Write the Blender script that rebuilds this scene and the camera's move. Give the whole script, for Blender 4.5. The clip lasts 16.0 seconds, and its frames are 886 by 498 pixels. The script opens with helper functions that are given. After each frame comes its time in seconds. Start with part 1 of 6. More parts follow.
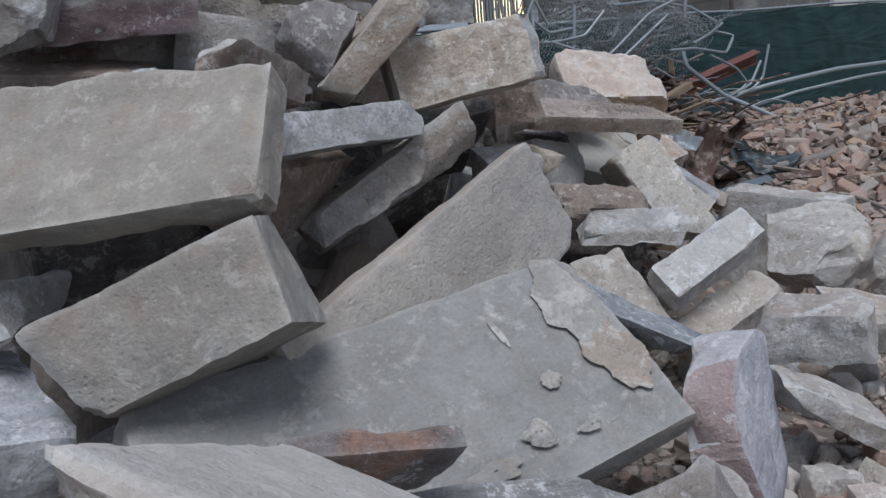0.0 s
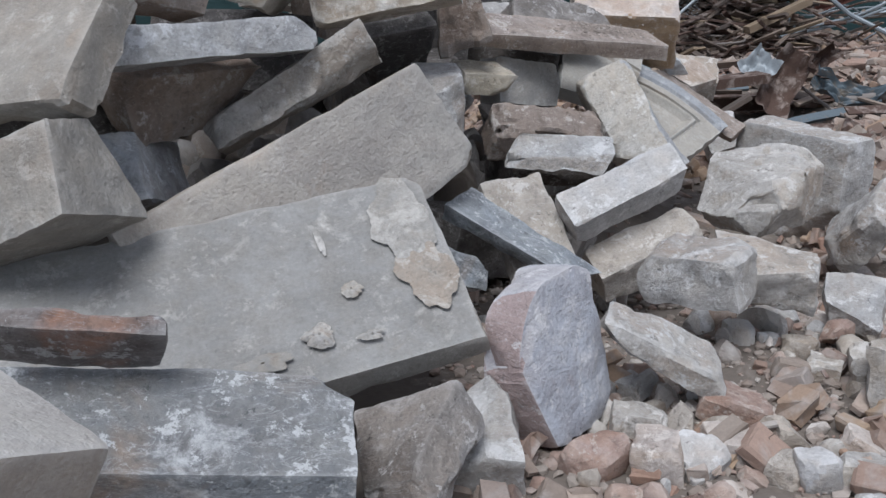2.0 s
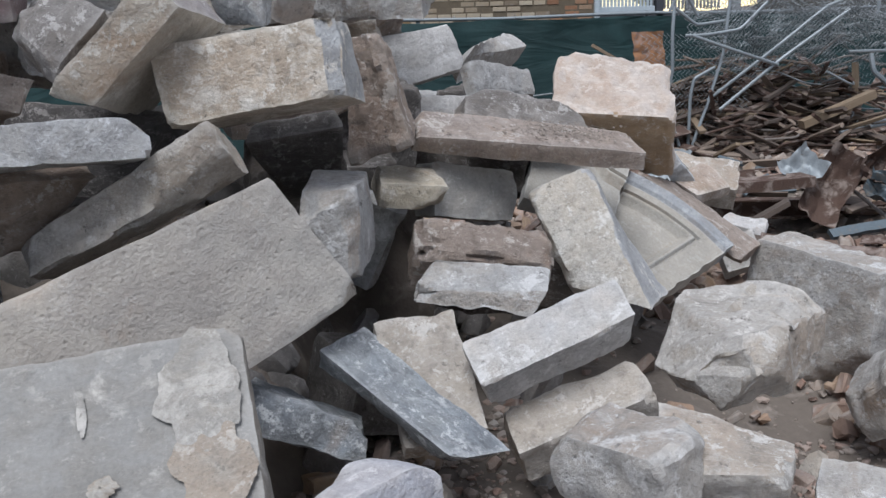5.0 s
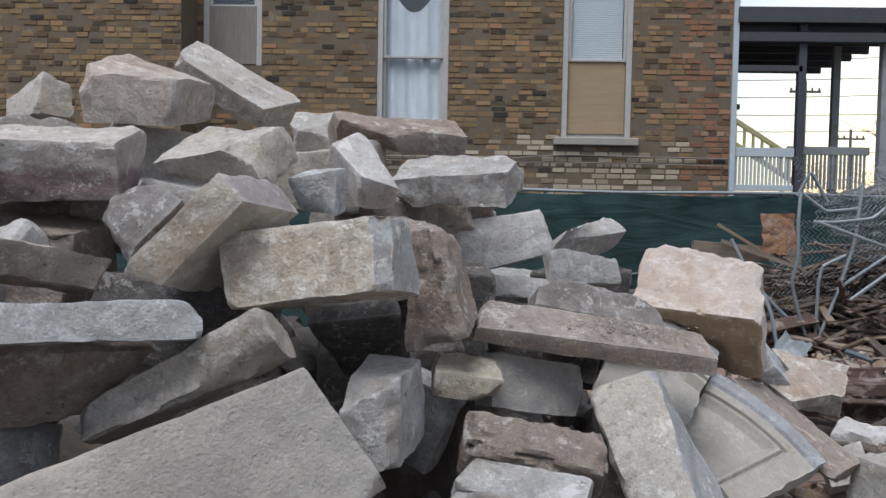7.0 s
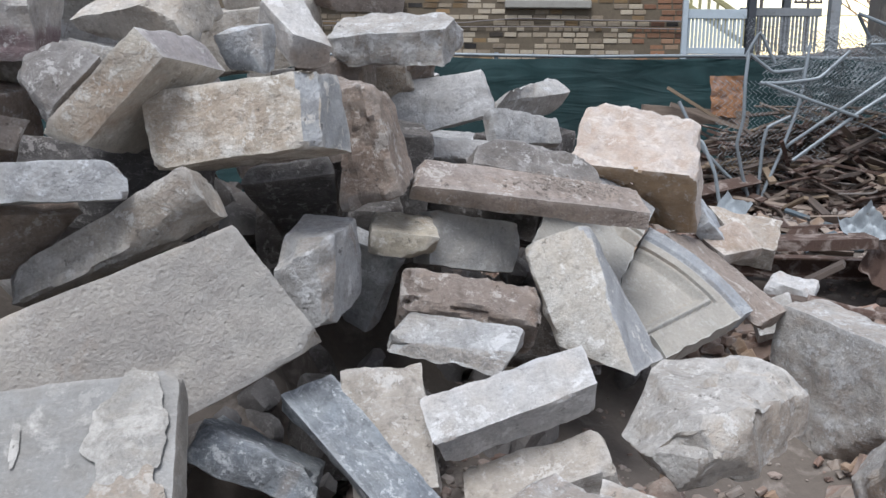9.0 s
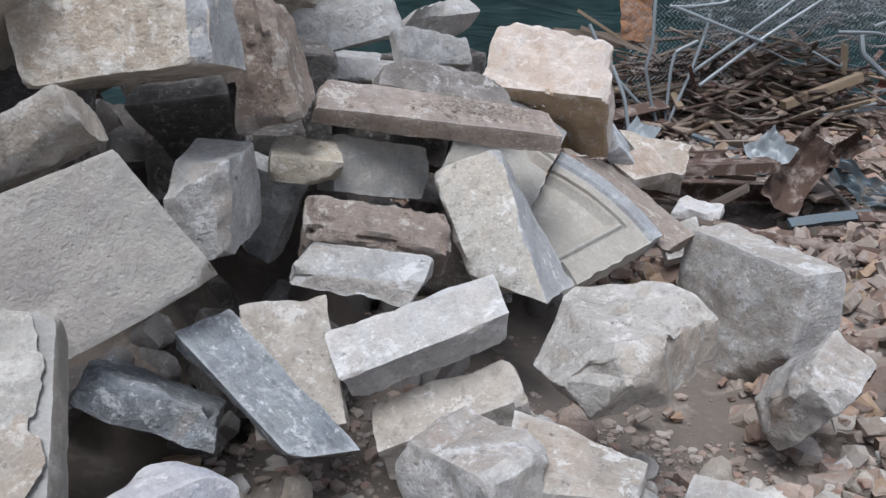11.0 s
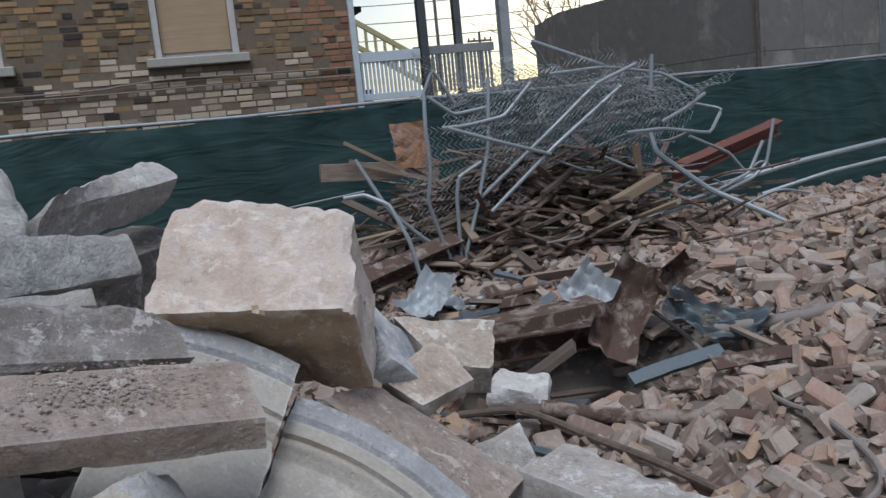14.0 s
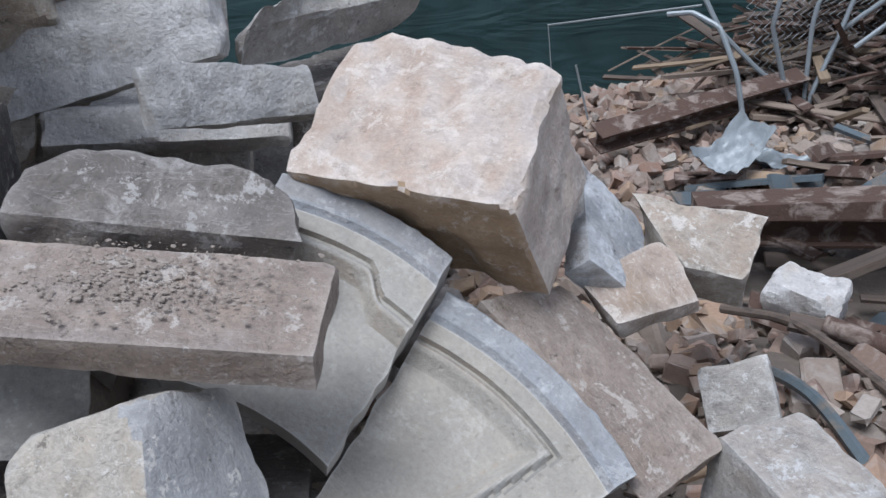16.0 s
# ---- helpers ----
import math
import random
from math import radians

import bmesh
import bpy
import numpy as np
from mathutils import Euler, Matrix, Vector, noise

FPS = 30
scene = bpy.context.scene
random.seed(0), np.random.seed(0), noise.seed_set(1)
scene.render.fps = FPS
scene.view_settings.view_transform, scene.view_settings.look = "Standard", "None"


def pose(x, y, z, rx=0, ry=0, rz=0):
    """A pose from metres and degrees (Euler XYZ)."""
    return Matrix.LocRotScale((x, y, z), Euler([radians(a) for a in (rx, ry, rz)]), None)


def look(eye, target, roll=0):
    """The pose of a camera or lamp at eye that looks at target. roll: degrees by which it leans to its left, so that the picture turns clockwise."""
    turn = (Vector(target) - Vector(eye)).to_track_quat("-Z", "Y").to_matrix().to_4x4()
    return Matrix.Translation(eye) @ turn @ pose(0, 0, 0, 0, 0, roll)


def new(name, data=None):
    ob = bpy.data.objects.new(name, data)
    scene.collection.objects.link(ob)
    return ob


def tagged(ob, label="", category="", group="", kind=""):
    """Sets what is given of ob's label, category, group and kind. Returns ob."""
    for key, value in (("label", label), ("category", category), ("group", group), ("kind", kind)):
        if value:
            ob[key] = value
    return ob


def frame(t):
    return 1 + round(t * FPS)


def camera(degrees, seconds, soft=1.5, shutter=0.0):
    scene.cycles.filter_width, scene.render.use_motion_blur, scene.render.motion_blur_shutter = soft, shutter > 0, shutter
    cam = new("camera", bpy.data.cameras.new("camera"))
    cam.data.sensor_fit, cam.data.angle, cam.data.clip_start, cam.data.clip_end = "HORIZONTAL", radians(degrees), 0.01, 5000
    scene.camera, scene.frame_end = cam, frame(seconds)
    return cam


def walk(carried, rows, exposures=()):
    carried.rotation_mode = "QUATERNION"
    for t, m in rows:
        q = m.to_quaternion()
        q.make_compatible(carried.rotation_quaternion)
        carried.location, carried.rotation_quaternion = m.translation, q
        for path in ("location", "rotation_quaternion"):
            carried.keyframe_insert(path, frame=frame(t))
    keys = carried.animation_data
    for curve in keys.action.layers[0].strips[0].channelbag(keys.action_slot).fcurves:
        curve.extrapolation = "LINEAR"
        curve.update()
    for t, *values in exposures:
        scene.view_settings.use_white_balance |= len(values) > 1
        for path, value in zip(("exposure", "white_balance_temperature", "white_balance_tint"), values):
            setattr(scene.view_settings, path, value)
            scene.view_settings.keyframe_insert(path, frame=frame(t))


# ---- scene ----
cam = camera(54.4, 16.0)
METRES, EYE, TILT, LEAN, TURN = 5.0, 1.5, 0.0, 0.0, -25.0
PATH = [
    (0, (0.083, -0.032, 1.549), (0.87, 1.757, 1.128), -4.8),
    (0.5, (0.342, -0.264, 1.524), (1.059, 1.542, 1.053), -0.3),
    (1, (0.605, -0.341, 1.525), (1.258, 1.491, 1.058), 0.1),
    (1.5, (0.788, -0.381, 1.554), (1.32, 1.48, 1.053), -1.8),
    (2, (0.891, -0.459, 1.586), (1.29, 1.397, 0.959), -2.3),
    (2.5, (0.971, -0.534, 1.591), (1.326, 1.338, 0.982), -1.8),
    (3, (1.049, -0.517, 1.592), (1.376, 1.372, 1.019), -0.7),
    (3.5, (1.164, -0.301, 1.567), (1.492, 1.588, 1.0), -0.2),
    (3.7, (1.191, -0.238, 1.562), (1.536, 1.656, 1.018), -0.3),
    (5.8, (1.78, 0.16, 1.638), (1.917, 2.107, 1.203), -1.4),
    (6, (1.792, 0.146, 1.656), (1.932, 2.096, 1.234), -0.4),
    (6.5, (1.878, 0.098, 1.693), (1.952, 2.091, 1.548), 0.8),
    (7, (1.883, 0.073, 1.711), (1.789, 2.069, 1.618), 1.1),
    (7.5, (1.888, 0.075, 1.705), (1.657, 2.06, 1.614), 1.6),
    (8, (1.893, 0.076, 1.702), (1.591, 2.051, 1.6), 1.6),
    (8.5, (1.929, 0.065, 1.69), (1.725, 2.044, 1.486), 1.1),
    (9, (1.963, 0.071, 1.664), (1.969, 2.034, 1.28), 0.4),
    (9.2, (1.965, 0.074, 1.654), (2.008, 2.02, 1.197), -0.1),
    (11.3, (1.992, 0.251, 1.626), (2.235, 2.159, 1.08), 0.6),
    (11.5, (2.015, 0.31, 1.612), (2.285, 2.224, 1.1), 0.0),
    (11.9, (2.096, 0.578, 1.559), (2.469, 2.518, 1.243), 0.5),
    (12, (2.119, 0.655, 1.555), (2.518, 2.599, 1.304), -0.5),
    (12.5, (2.253, 0.933, 1.587), (2.873, 2.823, 1.375), -2.1),
    (13, (2.49, 1.104, 1.617), (3.113, 2.992, 1.402), -2.2),
    (13.5, (2.572, 1.284, 1.699), (3.178, 3.173, 1.44), -3.9),
    (14, (2.559, 1.503, 1.727), (3.189, 3.378, 1.43), -5.8),
    (14.5, (2.698, 1.614, 1.724), (3.19, 3.525, 1.396), -5.5),
    (15, (3.066, 1.723, 1.779), (3.098, 3.692, 1.433), -6.0),
    (15.5, (3.096, 1.824, 1.814), (2.924, 3.727, 1.225), -5.8),
    (16, (3.044, 1.988, 1.791), (2.832, 3.852, 1.097), -3.1),
]
walk(cam, [(t, look(eye, target, roll)) for t, eye, target, roll in PATH],
     exposures=[(0.0, -0.02, 5860, 9), (0.5, 0.28, 5860, 9), (1.0, 0.28, 5910, 9), (3.0, 0.24, 5960, 9), (6.0, 0.50, 6060, 9), (6.5, 0.62, 6060, 9), (7.0, 0.20, 6110, 9), (7.5, 0.43, 6110, 9), (8.0, 0.63, 6010, 9), (9.2, 0.51, 6010, 9), (11.3, 0.49, 6010, 9), (12.0, 0.45, 6010, 9), (12.5, -0.62, 6060, 9), (13.0, -1.29, 5960, 9), (13.5, -1.22, 5910, 9), (14.0, -0.03, 5860, 9), (14.5, 0.57, 5810, 9), (15.0, 0.55, 5810, 9), (16.0, 0.41, 5810, 9)])

# ---- light: shaded lot under a clear evening sky ----
world = bpy.data.worlds.new("evening_sky")
world.use_nodes = True
scene.world = world
wn = world.node_tree.nodes
wl = world.node_tree.links
sky = wn.new("ShaderNodeTexSky")
sky.sky_type = "NISHITA"
sky.sun_disc = False
sky.sun_elevation = radians(7)
sky.sun_rotation = radians(40)
sky.air_density, sky.dust_density, sky.ozone_density = 1.0, 2.0, 1.0
wn["Background"].inputs["Strength"].default_value = 0.15
haze = wn.new("ShaderNodeMix")  # bright even evening haze over the whole sky
haze.data_type, haze.blend_type = "RGBA", "ADD"
haze.inputs[0].default_value = 1.0
haze.inputs[7].default_value = (2.62, 2.54, 2.59, 1)
dim = wn.new("ShaderNodeMix")
dim.data_type, dim.blend_type = "RGBA", "MULTIPLY"
dim.inputs[0].default_value = 1.0
dim.inputs[7].default_value = (0.30, 0.40, 0.57, 1)
wl.new(sky.outputs["Color"], dim.inputs[6])
wl.new(dim.outputs[2], haze.inputs[6])
wl.new(haze.outputs[2], wn["Background"].inputs["Color"])

sun_data = bpy.data.lights.new("sun", "SUN")
sun_data.energy = 2.6
sun_data.angle = radians(30)
sun_data.color = (1.0, 0.98, 0.96)
sun = new("sun", sun_data)
sun.matrix_world = look((-2, -5, 18), (2, 4, 0))
scene.view_settings.exposure = 0.0


# ---- materials ----
def nodes_of(name, rough=0.85, metal=0.0):
    m = bpy.data.materials.new(name)
    m.use_nodes = True
    nt = m.node_tree
    b = nt.nodes["Principled BSDF"]
    b.inputs["Roughness"].default_value = rough
    b.inputs["Metallic"].default_value = metal
    return m, nt.nodes, nt.links, b


def tex(nd, lk, kind, scale, coord, detail=4.0, rough=0.6, dist=0.0):
    n = nd.new(kind)
    n.inputs["Scale"].default_value = scale
    if kind == "ShaderNodeTexNoise":
        n.inputs["Detail"].default_value = detail
        n.inputs["Roughness"].default_value = rough
        n.inputs["Distortion"].default_value = dist
    lk.new(coord, n.inputs["Vector"])
    return n


def ramp(nd, lk, src, stops):
    r = nd.new("ShaderNodeValToRGB")
    e = r.color_ramp.elements
    while len(e) < len(stops):
        e.new(0.5)
    for k, (p, c) in enumerate(stops):
        e[k].position = p
        e[k].color = (*c, 1) if not isinstance(c, (int, float)) else (c, c, c, 1)
    lk.new(src, r.inputs["Fac"])
    return r.outputs["Color"]


def mix(nd, lk, fac, a, b, mode="MIX"):
    n = nd.new("ShaderNodeMix")
    n.data_type, n.blend_type = "RGBA", mode
    for sock, v in ((0, fac), (6, a), (7, b)):
        if isinstance(v, (int, float)):
            n.inputs[sock].default_value = v
        elif isinstance(v, tuple):
            n.inputs[sock].default_value = (*v, 1)
        else:
            lk.new(v, n.inputs[sock])
    return n.outputs[2]


def bump(nd, lk, b, height, strength=0.4, dist=0.01, under=None):
    n = nd.new("ShaderNodeBump")
    n.inputs["Strength"].default_value = strength
    n.inputs["Distance"].default_value = dist
    lk.new(height, n.inputs["Height"])
    if under:
        lk.new(under.outputs["Normal"], n.inputs["Normal"])
    lk.new(n.outputs["Normal"], b.inputs["Normal"])
    return n


def coords(nd, lk, local=True):
    """Object space, pushed apart by each object's random number."""
    tc = nd.new("ShaderNodeTexCoord")
    if not local:
        return tc.outputs["Object"]
    info = nd.new("ShaderNodeObjectInfo")
    mul = nd.new("ShaderNodeMath")
    mul.operation = "MULTIPLY"
    mul.inputs[1].default_value = 37.0
    lk.new(info.outputs["Random"], mul.inputs[0])
    add = nd.new("ShaderNodeVectorMath")
    add.operation = "ADD"
    lk.new(tc.outputs["Object"], add.inputs[0])
    lk.new(mul.outputs[0], add.inputs[1])
    return add.outputs[0]


def stone_material(name, base, deep, pale, pale_at=0.6, spots=0.62, stain=(0.30, 0.17, 0.08), stain_at=0.74, relief=0.5, grit=1.0, tint=None):
    """Quarried limestone: cloudy body, darker soiling, pale mortar smears and lime specks, rusty stains, pitted relief."""
    m, nd, lk, b = nodes_of(name, 0.88)
    co = coords(nd, lk)
    big = tex(nd, lk, "ShaderNodeTexNoise", 4.0, co, 5, 0.6, 0.4)
    mid = tex(nd, lk, "ShaderNodeTexNoise", 14.0, co, 6, 0.65, 0.3)
    fine = tex(nd, lk, "ShaderNodeTexNoise", 90.0, co, 4, 0.7)
    blot = tex(nd, lk, "ShaderNodeTexNoise", 7.0, co, 7, 0.72, 0.5)
    rust = tex(nd, lk, "ShaderNodeTexNoise", 2.6, co, 4, 0.6, 0.8)
    pit = tex(nd, lk, "ShaderNodeTexVoronoi", 38.0, co)
    tc = nd.new("ShaderNodeTexCoord")
    info = nd.new("ShaderNodeObjectInfo")
    push = nd.new("ShaderNodeVectorMath")
    push.operation = "MULTIPLY_ADD"
    push.inputs[1].default_value = (1.3, 1.3, 1.3)
    lk.new(tc.outputs["Normal"], push.inputs[0])
    far = nd.new("ShaderNodeMath")
    far.operation = "MULTIPLY"
    far.inputs[1].default_value = 91.0
    lk.new(info.outputs["Random"], far.inputs[0])
    lk.new(far.outputs[0], push.inputs[2])
    face = tex(nd, lk, "ShaderNodeTexNoise", 1.0, push.outputs[0], 0, 0.5)
    grime = tex(nd, lk, "ShaderNodeTexNoise", 26.0, co, 8, 0.72, 0.15)
    c = ramp(nd, lk, big.outputs["Fac"], [(0.36, deep), (0.6, base)])
    c = mix(nd, lk, 0.6, c, ramp(nd, lk, face.outputs["Fac"], [(0.3, (0.78, 0.66, 0.56)), (0.45, (1.0, 0.96, 0.90)), (0.55, (1.0, 1.0, 1.0)), (0.7, (0.86, 0.92, 1.0))]), "MULTIPLY")
    c = mix(nd, lk, ramp(nd, lk, mid.outputs["Fac"], [(0.42, 0.0), (0.62, 0.6)]), c, deep)
    c = mix(nd, lk, ramp(nd, lk, blot.outputs["Fac"], [(pale_at - 0.06, 0.0), (pale_at + 0.06, 0.75)]), c, pale)
    c = mix(nd, lk, ramp(nd, lk, rust.outputs["Fac"], [(stain_at - 0.1, 0.0), (stain_at + 0.06, 0.7)]), c, stain)
    c = mix(nd, lk, ramp(nd, lk, grime.outputs["Fac"], [(0.52, 0.0), (0.66, 0.5 * grit)]), c, tuple(0.45 * k for k in deep))
    c = mix(nd, lk, ramp(nd, lk, grime.outputs["Fac"], [(0.33, 0.8 * grit), (0.4, 0.0)]), c, pale)
    if tint:  # one side of another colour, with a ragged border
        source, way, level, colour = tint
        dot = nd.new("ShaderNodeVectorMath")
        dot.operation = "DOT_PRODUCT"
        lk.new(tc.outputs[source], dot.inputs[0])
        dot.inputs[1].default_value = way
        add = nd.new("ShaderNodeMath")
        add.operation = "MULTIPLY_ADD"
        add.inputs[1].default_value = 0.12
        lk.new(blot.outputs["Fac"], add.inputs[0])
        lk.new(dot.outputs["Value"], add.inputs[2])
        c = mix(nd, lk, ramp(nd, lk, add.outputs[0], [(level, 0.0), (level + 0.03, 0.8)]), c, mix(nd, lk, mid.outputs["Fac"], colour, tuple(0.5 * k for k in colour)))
    fleck = tex(nd, lk, "ShaderNodeTexNoise", 11.0, co, 9, 0.78, 0.2)
    c = mix(nd, lk, ramp(nd, lk, fleck.outputs["Fac"], [(0.565, 0.0), (0.59, 0.85 * grit)]), c, pale)
    hole = tex(nd, lk, "ShaderNodeTexNoise", 17.0, co, 9, 0.8, 0.1)
    c = mix(nd, lk, ramp(nd, lk, hole.outputs["Fac"], [(0.36, 0.75 * grit), (0.39, 0.0)]), c, tuple(0.3 * k for k in deep))
    scratch = nd.new("ShaderNodeMapping")
    scratch.inputs["Scale"].default_value = (2.0, 9.0, 5.0)
    scratch.inputs["Rotation"].default_value = (0.3, 0.5, 0.8)
    lk.new(co, scratch.inputs["Vector"])
    streak = tex(nd, lk, "ShaderNodeTexNoise", 4.0, scratch.outputs["Vector"], 6, 0.6, 1.2)
    c = mix(nd, lk, ramp(nd, lk, streak.outputs["Fac"], [(0.485, 0.0), (0.5, 0.4 * grit), (0.515, 0.0)]), c, pale)
    c = mix(nd, lk, 0.35, c, ramp(nd, lk, fine.outputs["Fac"], [(0.3, 0.45), (0.7, 1.0)]), "MULTIPLY")
    point = nd.new("ShaderNodeNewGeometry").outputs["Pointiness"]
    c = mix(nd, lk, ramp(nd, lk, point, [(0.53, 0.0), (0.62, 0.55)]), c, pale)
    c = mix(nd, lk, 0.5, c, ramp(nd, lk, info.outputs["Random"], [(0.0, (0.82, 0.80, 0.78)), (0.35, (1.0, 0.98, 0.95)), (0.7, (0.92, 0.93, 0.95)), (1.0, (1.0, 0.96, 0.92))]), "MULTIPLY")
    lk.new(c, b.inputs["Base Color"])
    n1 = bump(nd, lk, b, mid.outputs["Fac"], relief, 0.035)
    n2 = bump(nd, lk, b, fine.outputs["Fac"], 0.6, 0.006, n1)
    n2 = bump(nd, lk, b, hole.outputs["Fac"], 0.5 * grit, 0.02, n2)
    n3 = bump(nd, lk, b, grime.outputs["Fac"], 0.3 * grit, 0.012, n2)
    bump(nd, lk, b, ramp(nd, lk, pit.outputs["Distance"], [(0.05, 0.0), (0.25, 1.0)]), 0.35, 0.005, n3)
    return m


M = {}
M["beige"] = stone_material("beige_limestone", (0.55, 0.50, 0.445), (0.40, 0.36, 0.315), (0.680, 0.649, 0.610))
M["grey"] = stone_material("grey_limestone", (0.52, 0.495, 0.468), (0.36, 0.342, 0.322), (0.647, 0.638, 0.631))
M["smooth"] = stone_material("sawn_grey_stone", (0.406, 0.390, 0.368), (0.318, 0.307, 0.292), (0.608, 0.593, 0.569), 0.68, 0.72, relief=0.2, grit=0.55)
M["slab_warm"] = stone_material("warm_grey_sawn_stone", (0.35, 0.328, 0.298), (0.255, 0.238, 0.215), (0.56, 0.53, 0.49), 0.66, relief=0.3, grit=0.35)
M["slab_pale"] = stone_material("pale_sawn_stone", (0.50, 0.47, 0.43), (0.41, 0.38, 0.35), (0.66, 0.63, 0.60), 0.66, relief=0.3, grit=0.35)
M["blue"] = stone_material("blue_grey_stone", (0.51, 0.515, 0.52), (0.36, 0.362, 0.37), (0.703, 0.719, 0.741), 0.56, 0.58)
M["brown"] = stone_material("brown_sandstone", (0.39, 0.325, 0.28), (0.255, 0.205, 0.175), (0.53, 0.485, 0.445), 0.68, 0.7)
M["pink"] = stone_material("pinkish_limestone", (0.585, 0.508, 0.454), (0.442, 0.374, 0.326), (0.716, 0.663, 0.615), stain=(0.269, 0.192, 0.122), stain_at=0.72)
M["yellow"] = stone_material("buff_limestone", (0.552, 0.499, 0.406), (0.435, 0.388, 0.319), (0.685, 0.647, 0.584), 0.64)
# near-black stone: shade of the heap's gaps put into its colour
M["dark"] = stone_material("shade_dark_stone", (0.15, 0.135, 0.125), (0.075, 0.067, 0.062), (0.33, 0.31, 0.30), 0.64, 0.66)
M["white"] = stone_material("pale_dressed_stone", (0.60, 0.575, 0.555), (0.465, 0.445, 0.428), (0.74, 0.725, 0.71), grit=0.8)
M["cream"] = stone_material("cream_carved_stone", (0.435, 0.41, 0.37), (0.36, 0.34, 0.305), (0.663, 0.647, 0.616), 0.72, 0.74, relief=0.1, grit=0.25)


def island_material(name, stops, rough=0.9, grain=60.0, dirt=0.35, per_object=False):
    """Many small pieces: each takes its own colour out of the ramp."""
    m, nd, lk, b = nodes_of(name, rough)
    if per_object:
        src = nd.new("ShaderNodeObjectInfo").outputs["Random"]
    else:
        src = nd.new("ShaderNodeNewGeometry").outputs["Random Per Island"]
    c = ramp(nd, lk, src, stops)
    co = nd.new("ShaderNodeTexCoord").outputs["Object"]
    n1 = tex(nd, lk, "ShaderNodeTexNoise", grain, co, 5, 0.7)
    n2 = tex(nd, lk, "ShaderNodeTexNoise", grain * 0.16, co, 4, 0.6, 0.6)
    c = mix(nd, lk, ramp(nd, lk, n2.outputs["Fac"], [(0.5, 0.0), (0.68, dirt)]), c, (0.42, 0.385, 0.36))
    c = mix(nd, lk, 0.5, c, ramp(nd, lk, n1.outputs["Fac"], [(0.25, 0.45), (0.75, 1.0)]), "MULTIPLY")
    lk.new(c, b.inputs["Base Color"])
    bump(nd, lk, b, n1.outputs["Fac"], 0.5, 0.008)
    return m


BRICK_STOPS = [(0.0, (0.15, 0.105, 0.083)), (0.15, (0.30, 0.208, 0.163)), (0.35, (0.25, 0.205, 0.17)), (0.5, (0.40, 0.325, 0.27)), (0.65, (0.33, 0.21, 0.16)), (0.8, (0.38, 0.275, 0.185)), (0.9, (0.22, 0.15, 0.122)), (1.0, (0.46, 0.42, 0.375))]
M["rubble"] = island_material("broken_brick", BRICK_STOPS, dirt=0.65)
M["loose_brick"] = island_material("loose_brick", BRICK_STOPS, dirt=0.65, per_object=True)
WALL_STOPS = [(0.0, (0.060, 0.040, 0.024)), (0.2, (0.16, 0.105, 0.054)), (0.5, (0.275, 0.18, 0.088)), (0.7, (0.19, 0.125, 0.063)), (0.93, (0.33, 0.215, 0.108)), (1.0, (0.35, 0.185, 0.095))]
RED_STOPS = [(0.0, (0.11, 0.055, 0.034)), (0.3, (0.29, 0.145, 0.082)), (0.6, (0.22, 0.115, 0.066)), (0.8, (0.35, 0.18, 0.10)), (1.0, (0.34, 0.235, 0.155))]
PALE_STOPS = [(0.0, (0.20, 0.155, 0.11)), (0.3, (0.34, 0.27, 0.19)), (0.6, (0.45, 0.37, 0.27)), (1.0, (0.53, 0.45, 0.34))]
SOOT_STOPS = [(0.0, (0.018, 0.016, 0.015)), (0.6, (0.05, 0.042, 0.034)), (1.0, (0.09, 0.066, 0.045))]
for key, stops, dirt in (("wall", WALL_STOPS, 0.12), ("red", RED_STOPS, 0.15), ("washed", PALE_STOPS, 0.35), ("soot", SOOT_STOPS, 0.05)):
    M[key] = island_material(key + "_brick", stops, grain=45.0, dirt=dirt)
    M[key + "_one"] = island_material(key + "_brick_single", stops, grain=45.0, dirt=dirt, per_object=True)


def plain(name, col, rough=0.7, metal=0.0, var=0.35, scale=12.0, other=None, at=0.55, relief=0.2):
    m, nd, lk, b = nodes_of(name, rough, metal)
    co = coords(nd, lk)
    n1 = tex(nd, lk, "ShaderNodeTexNoise", scale, co, 6, 0.65, 0.5)
    n2 = tex(nd, lk, "ShaderNodeTexNoise", scale * 7, co, 3, 0.6)
    c = mix(nd, lk, ramp(nd, lk, n1.outputs["Fac"], [(0.3, 0.0), (0.75, var)]), col, tuple(0.55 * v for v in col))
    if other:
        c = mix(nd, lk, ramp(nd, lk, n1.outputs["Fac"], [(at, 0.0), (at + 0.12, 0.9)]), c, other)
    c = mix(nd, lk, 0.25, c, ramp(nd, lk, n2.outputs["Fac"], [(0.3, 0.4), (0.7, 1.0)]), "MULTIPLY")
    lk.new(c, b.inputs["Base Color"])
    bump(nd, lk, b, n2.outputs["Fac"], relief, 0.006)
    return m


